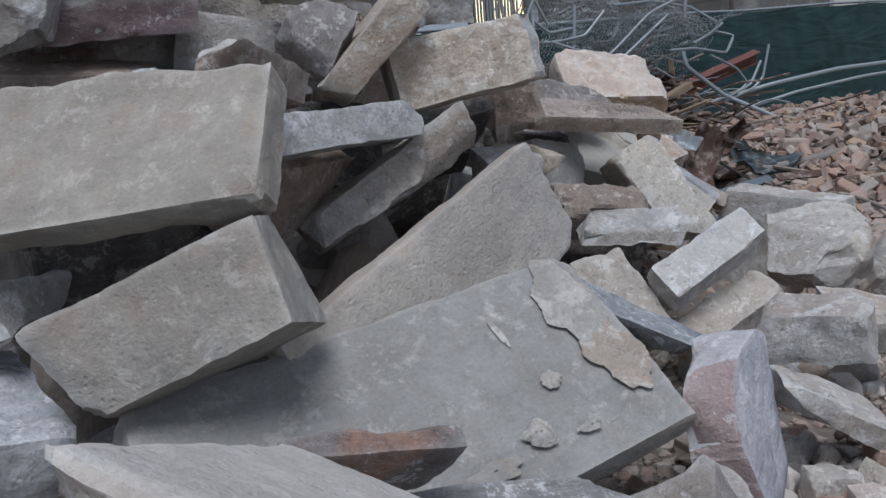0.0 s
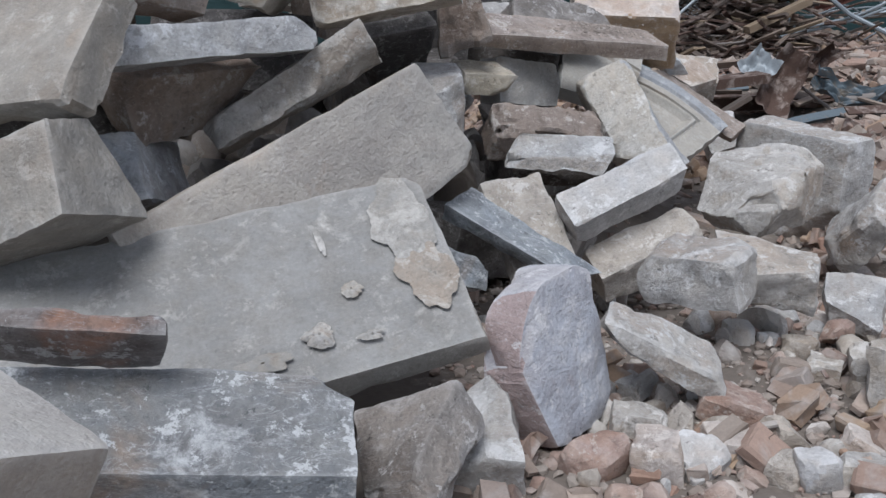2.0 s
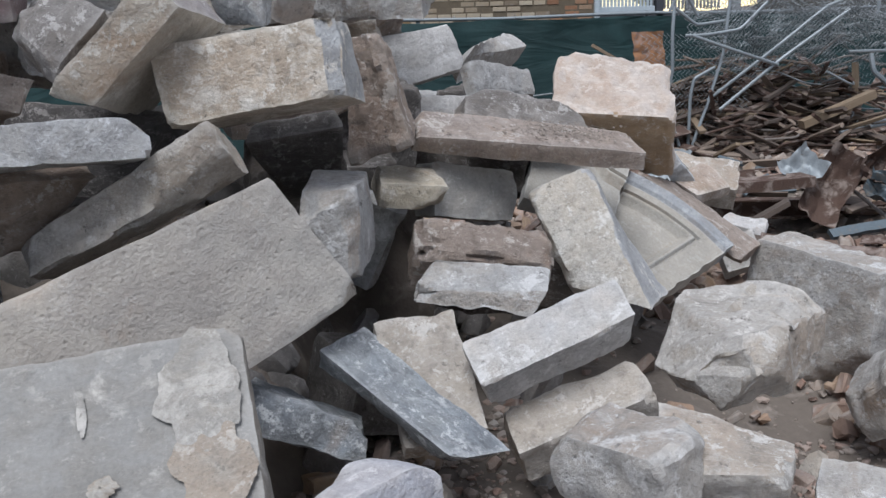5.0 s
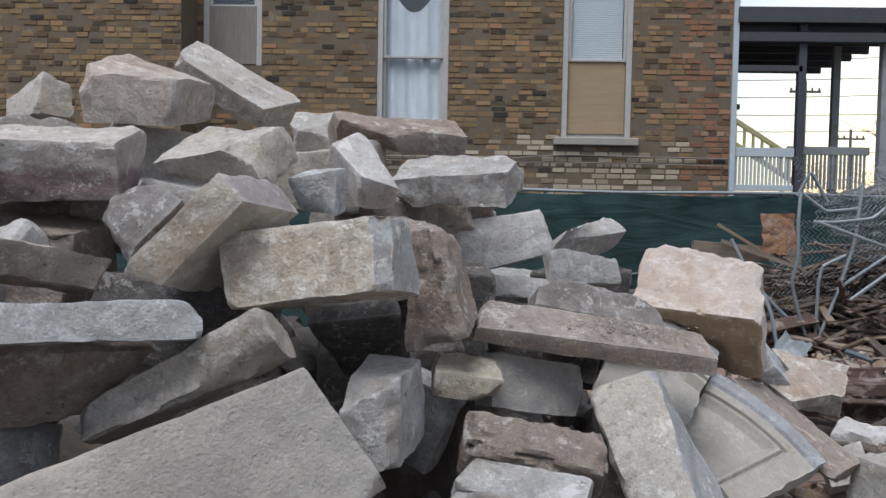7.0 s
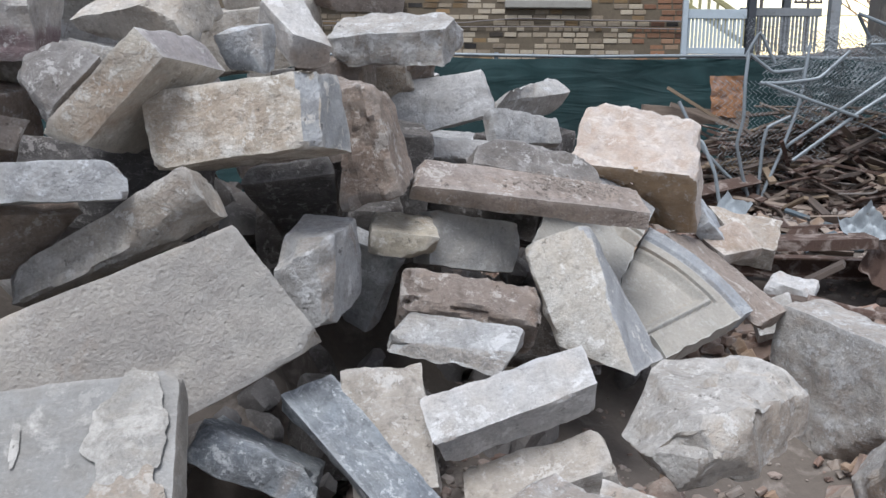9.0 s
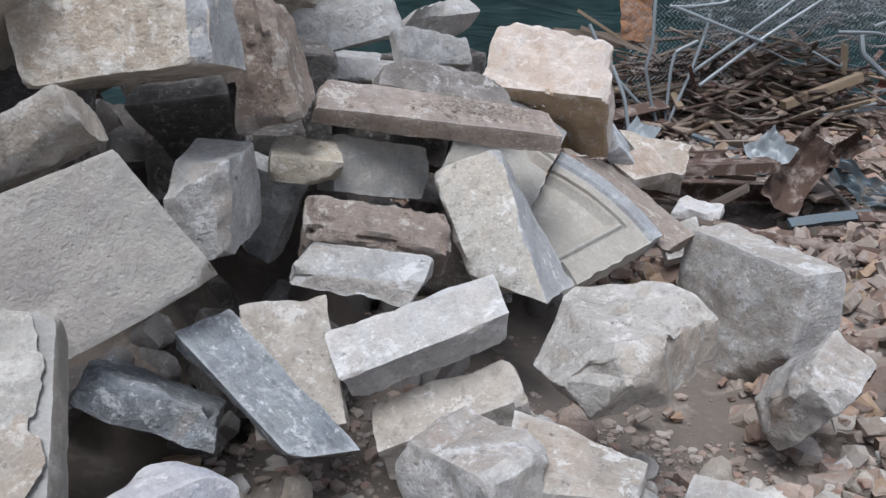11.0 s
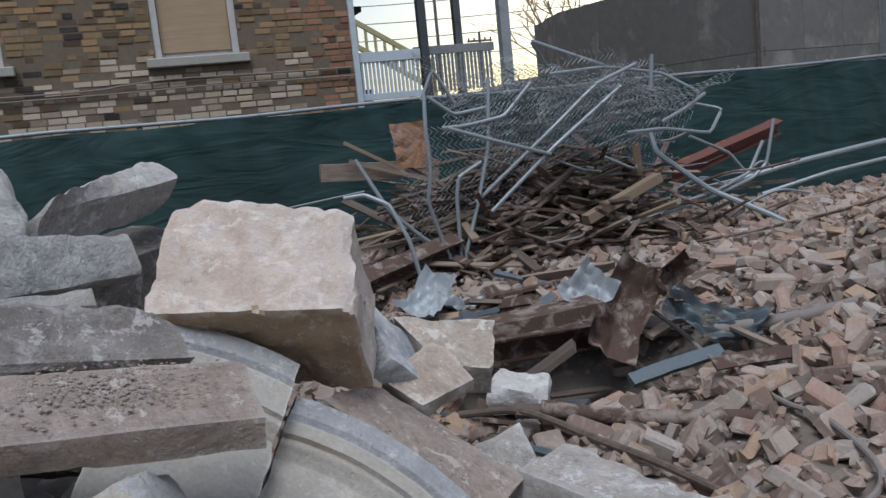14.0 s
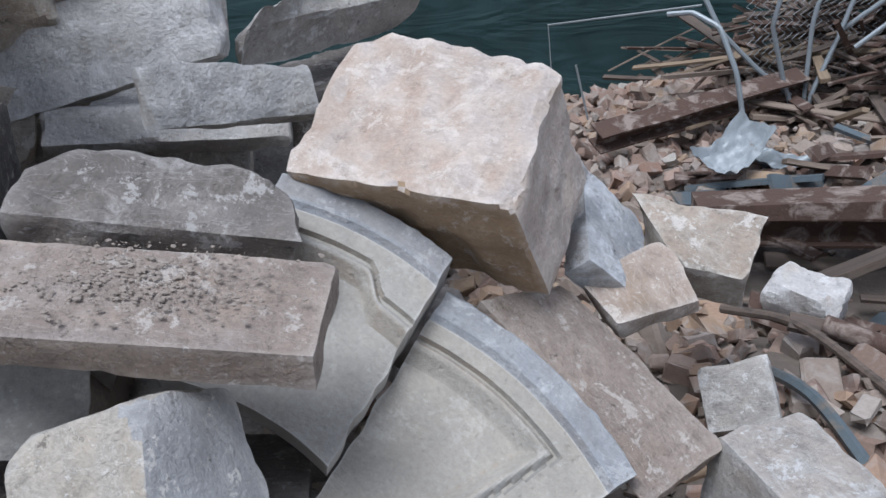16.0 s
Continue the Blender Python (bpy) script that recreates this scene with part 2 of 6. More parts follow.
def grain_wood(name, col, dark, axis=0, rough=0.8):
    m, nd, lk, b = nodes_of(name, rough)
    co = coords(nd, lk)
    mp = nd.new("ShaderNodeMapping")
    s = [22.0, 22.0, 22.0]
    s[axis] = 1.6
    mp.inputs["Scale"].default_value = s
    lk.new(co, mp.inputs["Vector"])
    n1 = tex(nd, lk, "ShaderNodeTexNoise", 1.5, mp.outputs["Vector"], 6, 0.7, 0.6)
    n2 = tex(nd, lk, "ShaderNodeTexNoise", 3.0, co, 4, 0.6)
    c = ramp(nd, lk, n1.outputs["Fac"], [(0.3, dark), (0.7, col)])
    c = mix(nd, lk, ramp(nd, lk, n2.outputs["Fac"], [(0.45, 0.0), (0.75, 0.6)]), c, dark)
    lk.new(c, b.inputs["Base Color"])
    bump(nd, lk, b, n1.outputs["Fac"], 0.4, 0.006)
    return m


M["dirt"] = plain("rubble_dirt", (0.17, 0.142, 0.12), 0.95, var=0.6, scale=5.0, other=(0.28, 0.24, 0.21), at=0.54, relief=0.8)
M["mortar"] = plain("old_mortar", (0.165, 0.13, 0.09), 0.95, var=0.6, scale=3.0, other=(0.24, 0.19, 0.13), at=0.58, relief=0.6)
M["trim"] = plain("weathered_white_paint", (0.48, 0.47, 0.45), 0.6, var=0.45, scale=9.0, other=(0.33, 0.29, 0.24), at=0.64)
M["sill"] = plain("stone_sill", (0.36, 0.34, 0.30), 0.85, var=0.4, scale=8.0)
M["porch"] = plain("pale_blue_paint", (0.50, 0.56, 0.60), 0.6, var=0.35, scale=10.0, other=(0.38, 0.38, 0.37), at=0.66)
M["porch_dark"] = plain("dark_porch_paint", (0.055, 0.06, 0.07), 0.7, var=0.4, scale=6.0)
M["post"] = plain("grey_weathered_post", (0.30, 0.31, 0.32), 0.75, var=0.5, scale=6.0, other=(0.2, 0.19, 0.18), at=0.58)
M["ply_window"] = grain_wood("plywood_board", (0.36, 0.27, 0.17), (0.28, 0.20, 0.125), 0)
M["grey_board"] = grain_wood("grey_board", (0.25, 0.23, 0.20), (0.16, 0.145, 0.13), 2)
M["black_ply"] = plain("blackened_plywood", (0.16, 0.153, 0.14), 0.75, var=0.6, scale=1.3, other=(0.27, 0.25, 0.22), at=0.52)
M["galv"] = plain("galvanised_steel", (0.29, 0.32, 0.34), 0.5, 0.35, var=0.4, scale=10.0, other=(0.26, 0.24, 0.22), at=0.66)
M["wire"] = plain("galvanised_wire", (0.30, 0.32, 0.33), 0.5, 0.35, var=0.3, scale=10.0)
M["rust"] = plain("rusted_steel", (0.10, 0.06, 0.045), 0.85, 0.1, var=0.7, scale=9.0, other=(0.29, 0.235, 0.205), at=0.5, relief=0.7)
M["rust_red"] = plain("red_oxide_steel", (0.15, 0.055, 0.04), 0.7, 0.1, var=0.5, scale=8.0, other=(0.36, 0.16, 0.08), at=0.6)
M["orange_rust"] = plain("orange_rust", (0.30, 0.15, 0.075), 0.9, 0.0, var=0.5, scale=12.0, other=(0.26, 0.18, 0.15), at=0.5)
M["wood"] = grain_wood("splintered_wood", (0.27, 0.205, 0.14), (0.18, 0.13, 0.085), 0)
M["old_wood"] = grain_wood("weathered_lath", (0.30, 0.235, 0.185), (0.12, 0.09, 0.07), 0)
M["dark_wood"] = grain_wood("dark_timber", (0.15, 0.112, 0.09), (0.055, 0.043, 0.036), 0)
M["white_metal"] = plain("crumpled_white_sheet", (0.38, 0.41, 0.43), 0.55, 0.1, var=0.4, scale=9.0, other=(0.22, 0.17, 0.13), at=0.6)
M["blue_metal"] = plain("dull_blue_sheet_metal", (0.12, 0.15, 0.17), 0.55, 0.2, var=0.6, scale=9.0, other=(0.20, 0.17, 0.14), at=0.5)
M["red_plastic"] = plain("red_plastic", (0.33, 0.035, 0.03), 0.5, var=0.3)
M["cable"] = plain("dusty_cable", (0.24, 0.21, 0.19), 0.8, var=0.5, scale=20.0)
M["pole"] = plain("utility_pole_wood", (0.13, 0.11, 0.10), 0.9, var=0.4)
# warm low sunlight on the far trees is put into this colour
M["bark"] = plain("bark_painted_sunlit", (0.52, 0.36, 0.24), 0.9, var=0.4, scale=4.0)
M["yellow_stair"] = plain("yellow_painted_rail", (0.46, 0.42, 0.22), 0.7, var=0.3)
M["pale_wall"] = plain("pale_siding", (0.58, 0.56, 0.5), 0.8, var=0.25, scale=3.0)
# brick orange with the low sun's warmth mixed into the colour
M["far_brick"] = plain("far_orange_brick", (0.55, 0.28, 0.14), 0.9, var=0.4, scale=3.0)
M["pink_rusty"] = stone_material("pinkish_limestone_brown_side", (0.585, 0.508, 0.454), (0.47, 0.40, 0.35), (0.716, 0.663, 0.615), grit=0.6, tint=("Normal", (0, -1, 0), 0.6, (0.54, 0.365, 0.20)))
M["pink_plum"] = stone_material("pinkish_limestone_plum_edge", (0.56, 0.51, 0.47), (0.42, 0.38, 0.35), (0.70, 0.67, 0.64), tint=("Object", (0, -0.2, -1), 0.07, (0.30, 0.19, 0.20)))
M["lilac"] = stone_material("lilac_white_stone_pink_edge", (0.54, 0.54, 0.57), (0.40, 0.39, 0.42), (0.72, 0.71, 0.72), grit=0.7, tint=("Normal", (0, -1, 0), 0.6, (0.46, 0.33, 0.30)))
M["yellow_blue"] = stone_material("buff_limestone_blue_side", (0.53, 0.49, 0.435), (0.42, 0.385, 0.34), (0.70, 0.68, 0.65), 0.6, tint=("Normal", (1, 0, 0), 0.6, (0.47, 0.485, 0.52)))
M["rim_blue"] = stone_material("worn_blue_grey_dressed_stone", (0.38, 0.395, 0.42), (0.29, 0.305, 0.33), (0.58, 0.59, 0.60), 0.62, relief=0.4, grit=0.5)
M["slate"] = stone_material("dark_blue_grey_stone", (0.30, 0.32, 0.335), (0.20, 0.21, 0.225), (0.62, 0.63, 0.64), 0.6, stain=(0.34, 0.25, 0.18), stain_at=0.66)
M["rusty_dark"] = stone_material("dark_stone_with_rust_stain", (0.27, 0.245, 0.235), (0.14, 0.12, 0.115), (0.48, 0.47, 0.46), 0.64, stain=(0.42, 0.19, 0.10), stain_at=0.6)
M["sooty"] = stone_material("soot_stained_stone", (0.31, 0.285, 0.265), (0.18, 0.163, 0.152), (0.50, 0.48, 0.465), 0.62)
M["cream_blue"] = stone_material("cream_limestone_blue_end", (0.57, 0.515, 0.445), (0.43, 0.385, 0.325), (0.73, 0.70, 0.65), 0.54, tint=("Normal", (1, 0, 0), 0.6, (0.46, 0.49, 0.53)))
M["buff_plum"] = stone_material("buff_limestone_plum_side", (0.55, 0.50, 0.43), (0.43, 0.39, 0.335), (0.70, 0.67, 0.62), 0.62, grit=0.7, tint=("Normal", (1, 0, 0), 0.5, (0.40, 0.36, 0.37)))
M["lime"] = stone_material("crusted_lime_mortar", (0.52, 0.49, 0.455), (0.34, 0.315, 0.285), (0.72, 0.71, 0.69), 0.55, 0.58, relief=0.9)
M["lime_wash"] = stone_material("thin_lime_skin", (0.43, 0.40, 0.36), (0.34, 0.315, 0.28), (0.60, 0.575, 0.54), 0.58, relief=0.7, grit=0.6)
M["soil"] = plain("dry_soil", (0.30, 0.255, 0.22), 0.95, var=0.5, scale=20.0)
M["brick_lump"] = stone_material("broken_soft_brick", (0.44, 0.31, 0.255), (0.30, 0.20, 0.16), (0.55, 0.47, 0.41), 0.62)
M["soil_lump"] = stone_material("crumbling_tan_mortar", (0.47, 0.40, 0.33), (0.33, 0.275, 0.225), (0.60, 0.55, 0.49), 0.6, relief=0.8)
M["crumbs"] = island_material("rubble_crumbs", [(0.0, (0.24, 0.19, 0.155)), (0.4, (0.34, 0.295, 0.255)), (0.7, (0.33, 0.225, 0.18)), (1.0, (0.46, 0.42, 0.38))], dirt=0.3)


def cloth_material():
    m, nd, lk, b = nodes_of("dark_green_windscreen", 0.75)
    co = coords(nd, lk, False)
    n1 = tex(nd, lk, "ShaderNodeTexNoise", 1.4, co, 5, 0.6, 0.8)
    n2 = tex(nd, lk, "ShaderNodeTexNoise", 160.0, co, 2, 0.5)
    c = ramp(nd, lk, n1.outputs["Fac"], [(0.3, (0.006, 0.026, 0.027)), (0.7, (0.013, 0.048, 0.049))])
    c = mix(nd, lk, 0.5, c, ramp(nd, lk, n2.outputs["Fac"], [(0.3, 0.5), (0.7, 1.0)]), "MULTIPLY")
    lk.new(c, b.inputs["Base Color"])
    mp = nd.new("ShaderNodeMapping")
    mp.inputs["Rotation"].default_value = (0, radians(28), 0)
    mp.inputs["Scale"].default_value = (0.7, 1.0, 3.0)
    lk.new(co, mp.inputs["Vector"])
    crease = tex(nd, lk, "ShaderNodeTexNoise", 1.3, mp.outputs["Vector"], 3, 0.5, 1.4)
    fold = bump(nd, lk, b, crease.outputs["Fac"], 0.5, 0.07)
    bump(nd, lk, b, n2.outputs["Fac"], 0.3, 0.002, fold)
    return m


def glass_material():
    m, nd, lk, b = nodes_of("window_glass", 0.0)
    b.inputs["Base Color"].default_value = (0.9, 0.93, 0.95, 1)
    b.inputs["Transmission Weight"].default_value = 1.0
    return m


M["cloth"] = cloth_material()
M["glass"] = glass_material()
M["curtain"] = plain("white_sheet_curtain", (0.46, 0.49, 0.53), 0.85, var=0.4, scale=5.0)
M["blind"] = plain("pale_blind", (0.40, 0.44, 0.46), 0.6, var=0.15)
M["room"] = plain("dark_room", (0.05, 0.05, 0.055), 0.9, var=0.2)


# ---- mesh helpers ----
def part(name, bm, material, parent=None, label="", smooth=None):
    me = bpy.data.meshes.new(name)
    bm.to_mesh(me)
    bm.free()
    ob = new(name, me)
    me.materials.append(material)
    if smooth is not None:
        me.polygons.foreach_set("use_smooth", [True] * len(me.polygons))
        me.set_sharp_from_angle(angle=radians(smooth))
    if parent:
        ob.parent = parent
    if label:
        ob["label"] = label
    return ob


def from_arrays(name, verts, faces, material, parent=None, label="", smooth=None):
    me = bpy.data.meshes.new(name)
    me.from_pydata([tuple(v) for v in verts], [], faces)
    me.update()
    ob = new(name, me)
    me.materials.append(material)
    if smooth is not None:
        me.polygons.foreach_set("use_smooth", [True] * len(me.polygons))
        me.set_sharp_from_angle(angle=radians(smooth))
    if parent:
        ob.parent = parent
    if label:
        ob["label"] = label
    return ob


def empty(name, m=None):
    ob = new(name)
    if m:
        ob.matrix_world = m
    return ob


def add_box(bm, x0, x1, y0, y1, z0, z1, bevel=0.0):
    m = Matrix.LocRotScale(((x0 + x1) / 2, (y0 + y1) / 2, (z0 + z1) / 2), None, (x1 - x0, y1 - y0, z1 - z0))
    r = bmesh.ops.create_cube(bm, size=1, matrix=m)
    if bevel:
        edges = list({e for v in r["verts"] for e in v.link_edges})
        bmesh.ops.bevel(bm, geom=edges, offset=bevel, segments=1, affect="EDGES")
    return bm


def box(name, x0, x1, y0, y1, z0, z1, material, parent=None, label="", bevel=0.004):
    return part(name, add_box(bmesh.new(), x0, x1, y0, y1, z0, z1, bevel), material, parent, label)


def glide(points, steps):
    """A smooth line through the points (Catmull-Rom)."""
    p = [Vector(q) for q in points]
    p = [2 * p[0] - p[1], *p, 2 * p[-1] - p[-2]]
    out = []
    for i in range(1, len(p) - 2):
        for k in range(steps):
            t = k / steps
            a, b, c, d = p[i - 1], p[i], p[i + 1], p[i + 2]
            out.append(0.5 * (2 * b + (c - a) * t + (2 * a - 5 * b + 4 * c - d) * t * t + (3 * b - a - 3 * c + d) * t ** 3))
    out.append(p[-2])
    return out


def tube(verts, faces, line, radius, sides=8, taper=1.0, cap=True):
    """Adds a pipe along the line to the lists."""
    start = len(verts)
    up = Vector((0.13, 0.27, 0.95))
    n = len(line)
    for i, q in enumerate(line):
        d = (line[min(i + 1, n - 1)] - line[max(i - 1, 0)]).normalized()
        a = d.cross(up).normalized()
        b = d.cross(a)
        r = radius * (1 + (taper - 1) * i / max(n - 1, 1))
        for k in range(sides):
            w = 2 * math.pi * k / sides
            verts.append(q + r * (math.cos(w) * a + math.sin(w) * b))
    for i in range(n - 1):
        for k in range(sides):
            k2 = (k + 1) % sides
            faces.append((start + i * sides + k, start + i * sides + k2, start + (i + 1) * sides + k2, start + (i + 1) * sides + k))
    if cap:
        faces.append(tuple(start + k for k in range(sides))[::-1])
        faces.append(tuple(start + (n - 1) * sides + k for k in range(sides)))


def pipe(name, points, radius, material, label="", category="", parent=None, bend=5, sides=8, group="", taper=1.0, straight=False):
    v, f = [], []
    line = [Vector(p) for p in points] if straight else glide(points, bend)
    tube(v, f, line, radius, sides, taper)
    ob = from_arrays(name, v, f, material, parent, "", 40)
    return tagged(ob, label, category, group)


# ---- ground ----
def smooth_step(a, b, v):
    t = min(1.0, max(0.0, (v - a) / (b - a)))
    return t * t * (3 - 2 * t)


def lot(x, y):
    """Height of the rubble-strewn lot."""
    g = 0.30 + 0.2 * smooth_step(4.0, 7.0, y) * smooth_step(2.5, 4.5, x)
    g += 0.75 * math.exp(-(((x - 7.6) / 1.9) ** 2) - ((y - 4.3) / 1.9) ** 2)
    g += 0.6 * math.exp(-(((x - 5.8) / 1.2) ** 2) - ((y - 8.5) / 0.75) ** 2)
    g -= 0.28 * smooth_step(9.0, 10.2, y)
    g -= 0.3 * math.exp(-(((x - 4.8) / 0.6) ** 2) - ((y - 5.35) / 0.5) ** 2)
    g -= 0.25 * math.exp(-(((x - 4.2) / 0.5) ** 2) - ((y - 5.45) / 0.4) ** 2)
    g -= 0.26 * math.exp(-(((x - 3.35) / 0.6) ** 2) - ((y - 2.85) / 0.75) ** 2)
    far = max(abs(x - 3.5), abs(y - 4.5)) - 9
    if far > 0:
        g = max(0.0, g * (1 - far / 6))
    return g


def heap(x, y):
    """How high the fill stands under the blocks: their own heights, smoothed, less a hand's width or two."""
    top = low = 0.0
    near = 9.0
    for ob in BLOCKS:
        q = ob.matrix_world.translation
        d = math.hypot(x - q.x, y - q.y)
        near = min(near, d)
        w = 1 / (d * d + 0.02) ** 2
        top += w * q.z
        low += w
    if near > 1.0:
        return 0.0
    lump = 0.09 * noise.noise((x * 5, y * 5, 8)) + 0.06 * noise.noise((x * 11, y * 11, 2))
    return (top / low - 0.84 + lump) * (1 - smooth_step(0.3, 0.95, near))


def lot_rough(x, y):
    return max(lot(x, y), heap(x, y) if -2 < x < 4.2 and -0.5 < y < 7 else 0) + 0.035 * noise.noise((x * 2.3, y * 2.3, 0)) + 0.02 * noise.noise((x * 7, y * 7, 4))


# ---- stone blocks ----
SIGN = {"L": -1, "R": 1, "N": -1, "F": 1, "D": -1, "U": 1}
BLOCKS = []


def stone(loc, rot, size, kind, label, chips=(), wear=0.010, rough=0.007, pull=None, name="stone_block", category="stone block", cell=0.018, carve=0.0, layers=0.0, dome=0.0):
    """One broken stone block: a gridded box with worn, chipped edges. chips: (corner, depth) planes that cut corners off;
    pull: corner -> metres by which that corner is drawn out; dome: how far the top is rounded off towards the narrow sides."""
    seed = len(BLOCKS) * 7.31 + 1.7
    h = Vector(size) / 2
    n = [max(3, min(34, round(s / cell))) for s in size]
    bm = bmesh.new()
    made = {}
    pts = []

    def vert(i, j, k):
        key = (i, j, k)
        if key not in made:
            made[key] = len(pts)
            pts.append((i / n[0] * 2 - 1, j / n[1] * 2 - 1, k / n[2] * 2 - 1))
        return made[key]

    faces = []
    for i in range(n[0]):
        for j in range(n[1]):
            faces.append((vert(i, j, 0), vert(i, j + 1, 0), vert(i + 1, j + 1, 0), vert(i + 1, j, 0)))
            faces.append((vert(i, j, n[2]), vert(i + 1, j, n[2]), vert(i + 1, j + 1, n[2]), vert(i, j + 1, n[2])))
    for i in range(n[0]):
        for k in range(n[2]):
            faces.append((vert(i, 0, k), vert(i + 1, 0, k), vert(i + 1, 0, k + 1), vert(i, 0, k + 1)))
            faces.append((vert(i, n[1], k), vert(i, n[1], k + 1), vert(i + 1, n[1], k + 1), vert(i + 1, n[1], k)))
    for j in range(n[1]):
        for k in range(n[2]):
            faces.append((vert(0, j, k), vert(0, j, k + 1), vert(0, j + 1, k + 1), vert(0, j + 1, k)))
            faces.append((vert(n[0], j, k), vert(n[0], j + 1, k), vert(n[0], j + 1, k + 1), vert(n[0], j, k + 1)))
    bm.free()
    planes = []
    for corner, depth in chips:
        d = Vector([SIGN[c] for c in (corner[0], corner[2], corner[1])])
        top = Vector((d.x * h.x, d.y * h.y, d.z * h.z))
        d = (d + 0.35 * noise.random_unit_vector(size=3)).normalized()
        planes.append((d, d.dot(top) - depth))
    rnd = random.Random(seed)
    small = min(size)
    for _ in range(4):
        d = Vector([rnd.choice((-1, 1)) for _ in range(3)])
        if rnd.random() < 0.5:
            d[rnd.randrange(3)] *= 0.15
        top = Vector((d.x * h.x, d.y * h.y, d.z * h.z))
        d = (d + 0.3 * Vector((rnd.gauss(0, 1), rnd.gauss(0, 1), rnd.gauss(0, 1)))).normalized()
        planes.append((d, d.dot(top) - small * rnd.uniform(0.06, 0.17)))
    drawn = [(Vector([SIGN[c] for c in (k[0], k[2], k[1])]), Vector(v)) for k, v in (pull or {}).items()]
    off = Vector((seed, -seed * 0.7, seed * 0.3))
    out = []
    for u in pts:
        p = Vector((u[0] * h.x, u[1] * h.y, u[2] * h.z))
        r = wear * (0.3 + 0.9 * abs(noise.noise(p * 12 + off)) + 6.0 * max(0.0, noise.noise(p * 7 - off)) ** 2 + 3.0 * max(0.0, noise.noise(p * 23 - off)) ** 2)
        q = Vector([max(-h[a] + r, min(h[a] - r, p[a])) for a in range(3)])
        e = p - q
        if e.length > 1e-6:
            p = q + e.normalized() * min(r, e.length)
        for d, w in planes:
            over = d.dot(p) - w - 0.013 * noise.noise(p * 14 + off)
            if over > 0:
                p -= d * over
        for c, v in drawn:
            wgt = (1 + u[0] * c.x) * (1 + u[1] * c.y) * (1 + u[2] * c.z) / 8
            p += v * wgt
        nrm = Vector([(1 if u[a] > 0 else -1) if abs(abs(u[a]) - 1) < 1e-6 else 0 for a in range(3)]).normalized()
        p += nrm * (rough * 1.7 * noise.noise(p * 4 + off) + rough * noise.noise(p * 13 + off) + 0.4 * rough * noise.noise(p * 40 + off))
        if carve and u[0] > -0.1 and (u[2] > 0.2 or u[0] > 0.6):
            d = math.hypot(p.x - 0.35 * h.x, p.y + 0.4 * h.y)
            p -= nrm * carve * (0.5 + 0.5 * max(-1.0, min(1.0, 3 * math.sin(d * 52)))) * (0.4 + abs(noise.noise(p * 7 + off)))
        if dome:
            side = max(0.0, -u[1] - 0.1) ** 2 * 1.25 + max(0.0, u[1] - 0.5) ** 2
            p.z -= dome * side * max(0.0, u[2]) * h.z
            p.y -= 0.03 * math.sin(2.4 * u[2] - 0.6) * max(0.0, u[1]) - 0.05 * max(0.0, -u[2]) * max(0.0, -u[1])
        if layers:
            p += Vector((0.3, 1.0, 0.2)) * layers * (round(2 * noise.noise((p.x * 34 + seed, 0, p.z * 3))) / 2 + 0.5 * noise.noise((p.x * 60, seed, p.z * 5)))
        out.append(p)
    ob = from_arrays(name, out, faces, M[kind], None, "", 24)
    ob.matrix_world = pose(*loc, *rot)
    BLOCKS.append(ob)
    return tagged(ob, label, category, "heap of salvaged stone blocks")


# ---- the heap: salvaged stone blocks ----
stone((0.760, 1.721, 0.726), (34.7, -5.1, 7.8), (1.298, 0.591, 0.101), "slab_warm", "huge smooth grey stone slab with mortar patches", chips=[('RUF', 0.03)], rough=0.004, pull={'LUF': (0.001, 0.002, 0.010), 'LDN': (0.004, -0.031, -0.017), 'RUN': (-0.011, 0.010, -0.014), 'RDN': (0.013, 0.008, -0.001)})
stone((1.036, 2.095, 0.896), (-17.4, -19.2, 24.5), (1.08, 0.09, 0.46), "slab_pale", "long tapering dusty grey-brown stone slab", chips=[('RDN', 0.04), ('RUF', 0.02)], rough=0.004, pull={'RDN': (0.114, 0.094, 0.066), 'RDF': (0.114, 0.094, 0.066)})
stone((1.032, 2.499, 1.197), (-11.2, -27.9, -2.0), (0.628, 0.169, 0.138), "beige", "rough grey stone beam with crumbling end", chips=[('RUF', 0.03), ('LUN', 0.02)], rough=0.009, pull={'LUN': (0.007, -0.003, -0.018), 'LDN': (0.004, -0.031, 0.023), 'LDF': (0.001, -0.007, 0.004), 'RUN': (-0.001, -0.018, 0.009), 'RDN': (0.000, 0.022, -0.009)})
stone((1.390, 2.662, 1.535), (-7.0, -9.2, -11.9), (0.520, 0.251, 0.230), "cream_blue", "large squared cream limestone block with blue-grey end", wear=0.008, pull={'LUN': (0.010, -0.015, -0.001), 'LDN': (0.002, -0.017, 0.002), 'RUN': (0.002, 0.016, -0.006), 'RUF': (-0.007, 0.001, 0.005), 'RDN': (-0.009, -0.004, 0.007), 'RDF': (0.004, 0.017, -0.006)})
stone((1.073, 2.666, 1.613), (-5.9, -45.7, -5.4), (0.383, 0.399, 0.120), "buff_plum", "buff squared stone block leaning in the heap", wear=0.006, pull={'LUN': (-0.036, -0.007, 0.003), 'LDN': (0.018, 0.033, 0.016), 'LDF': (0.003, 0.009, 0.003), 'RUF': (0.012, 0.000, 0.012), 'RDN': (-0.006, 0.012, 0.006), 'RDF': (-0.001, 0.009, -0.007)})
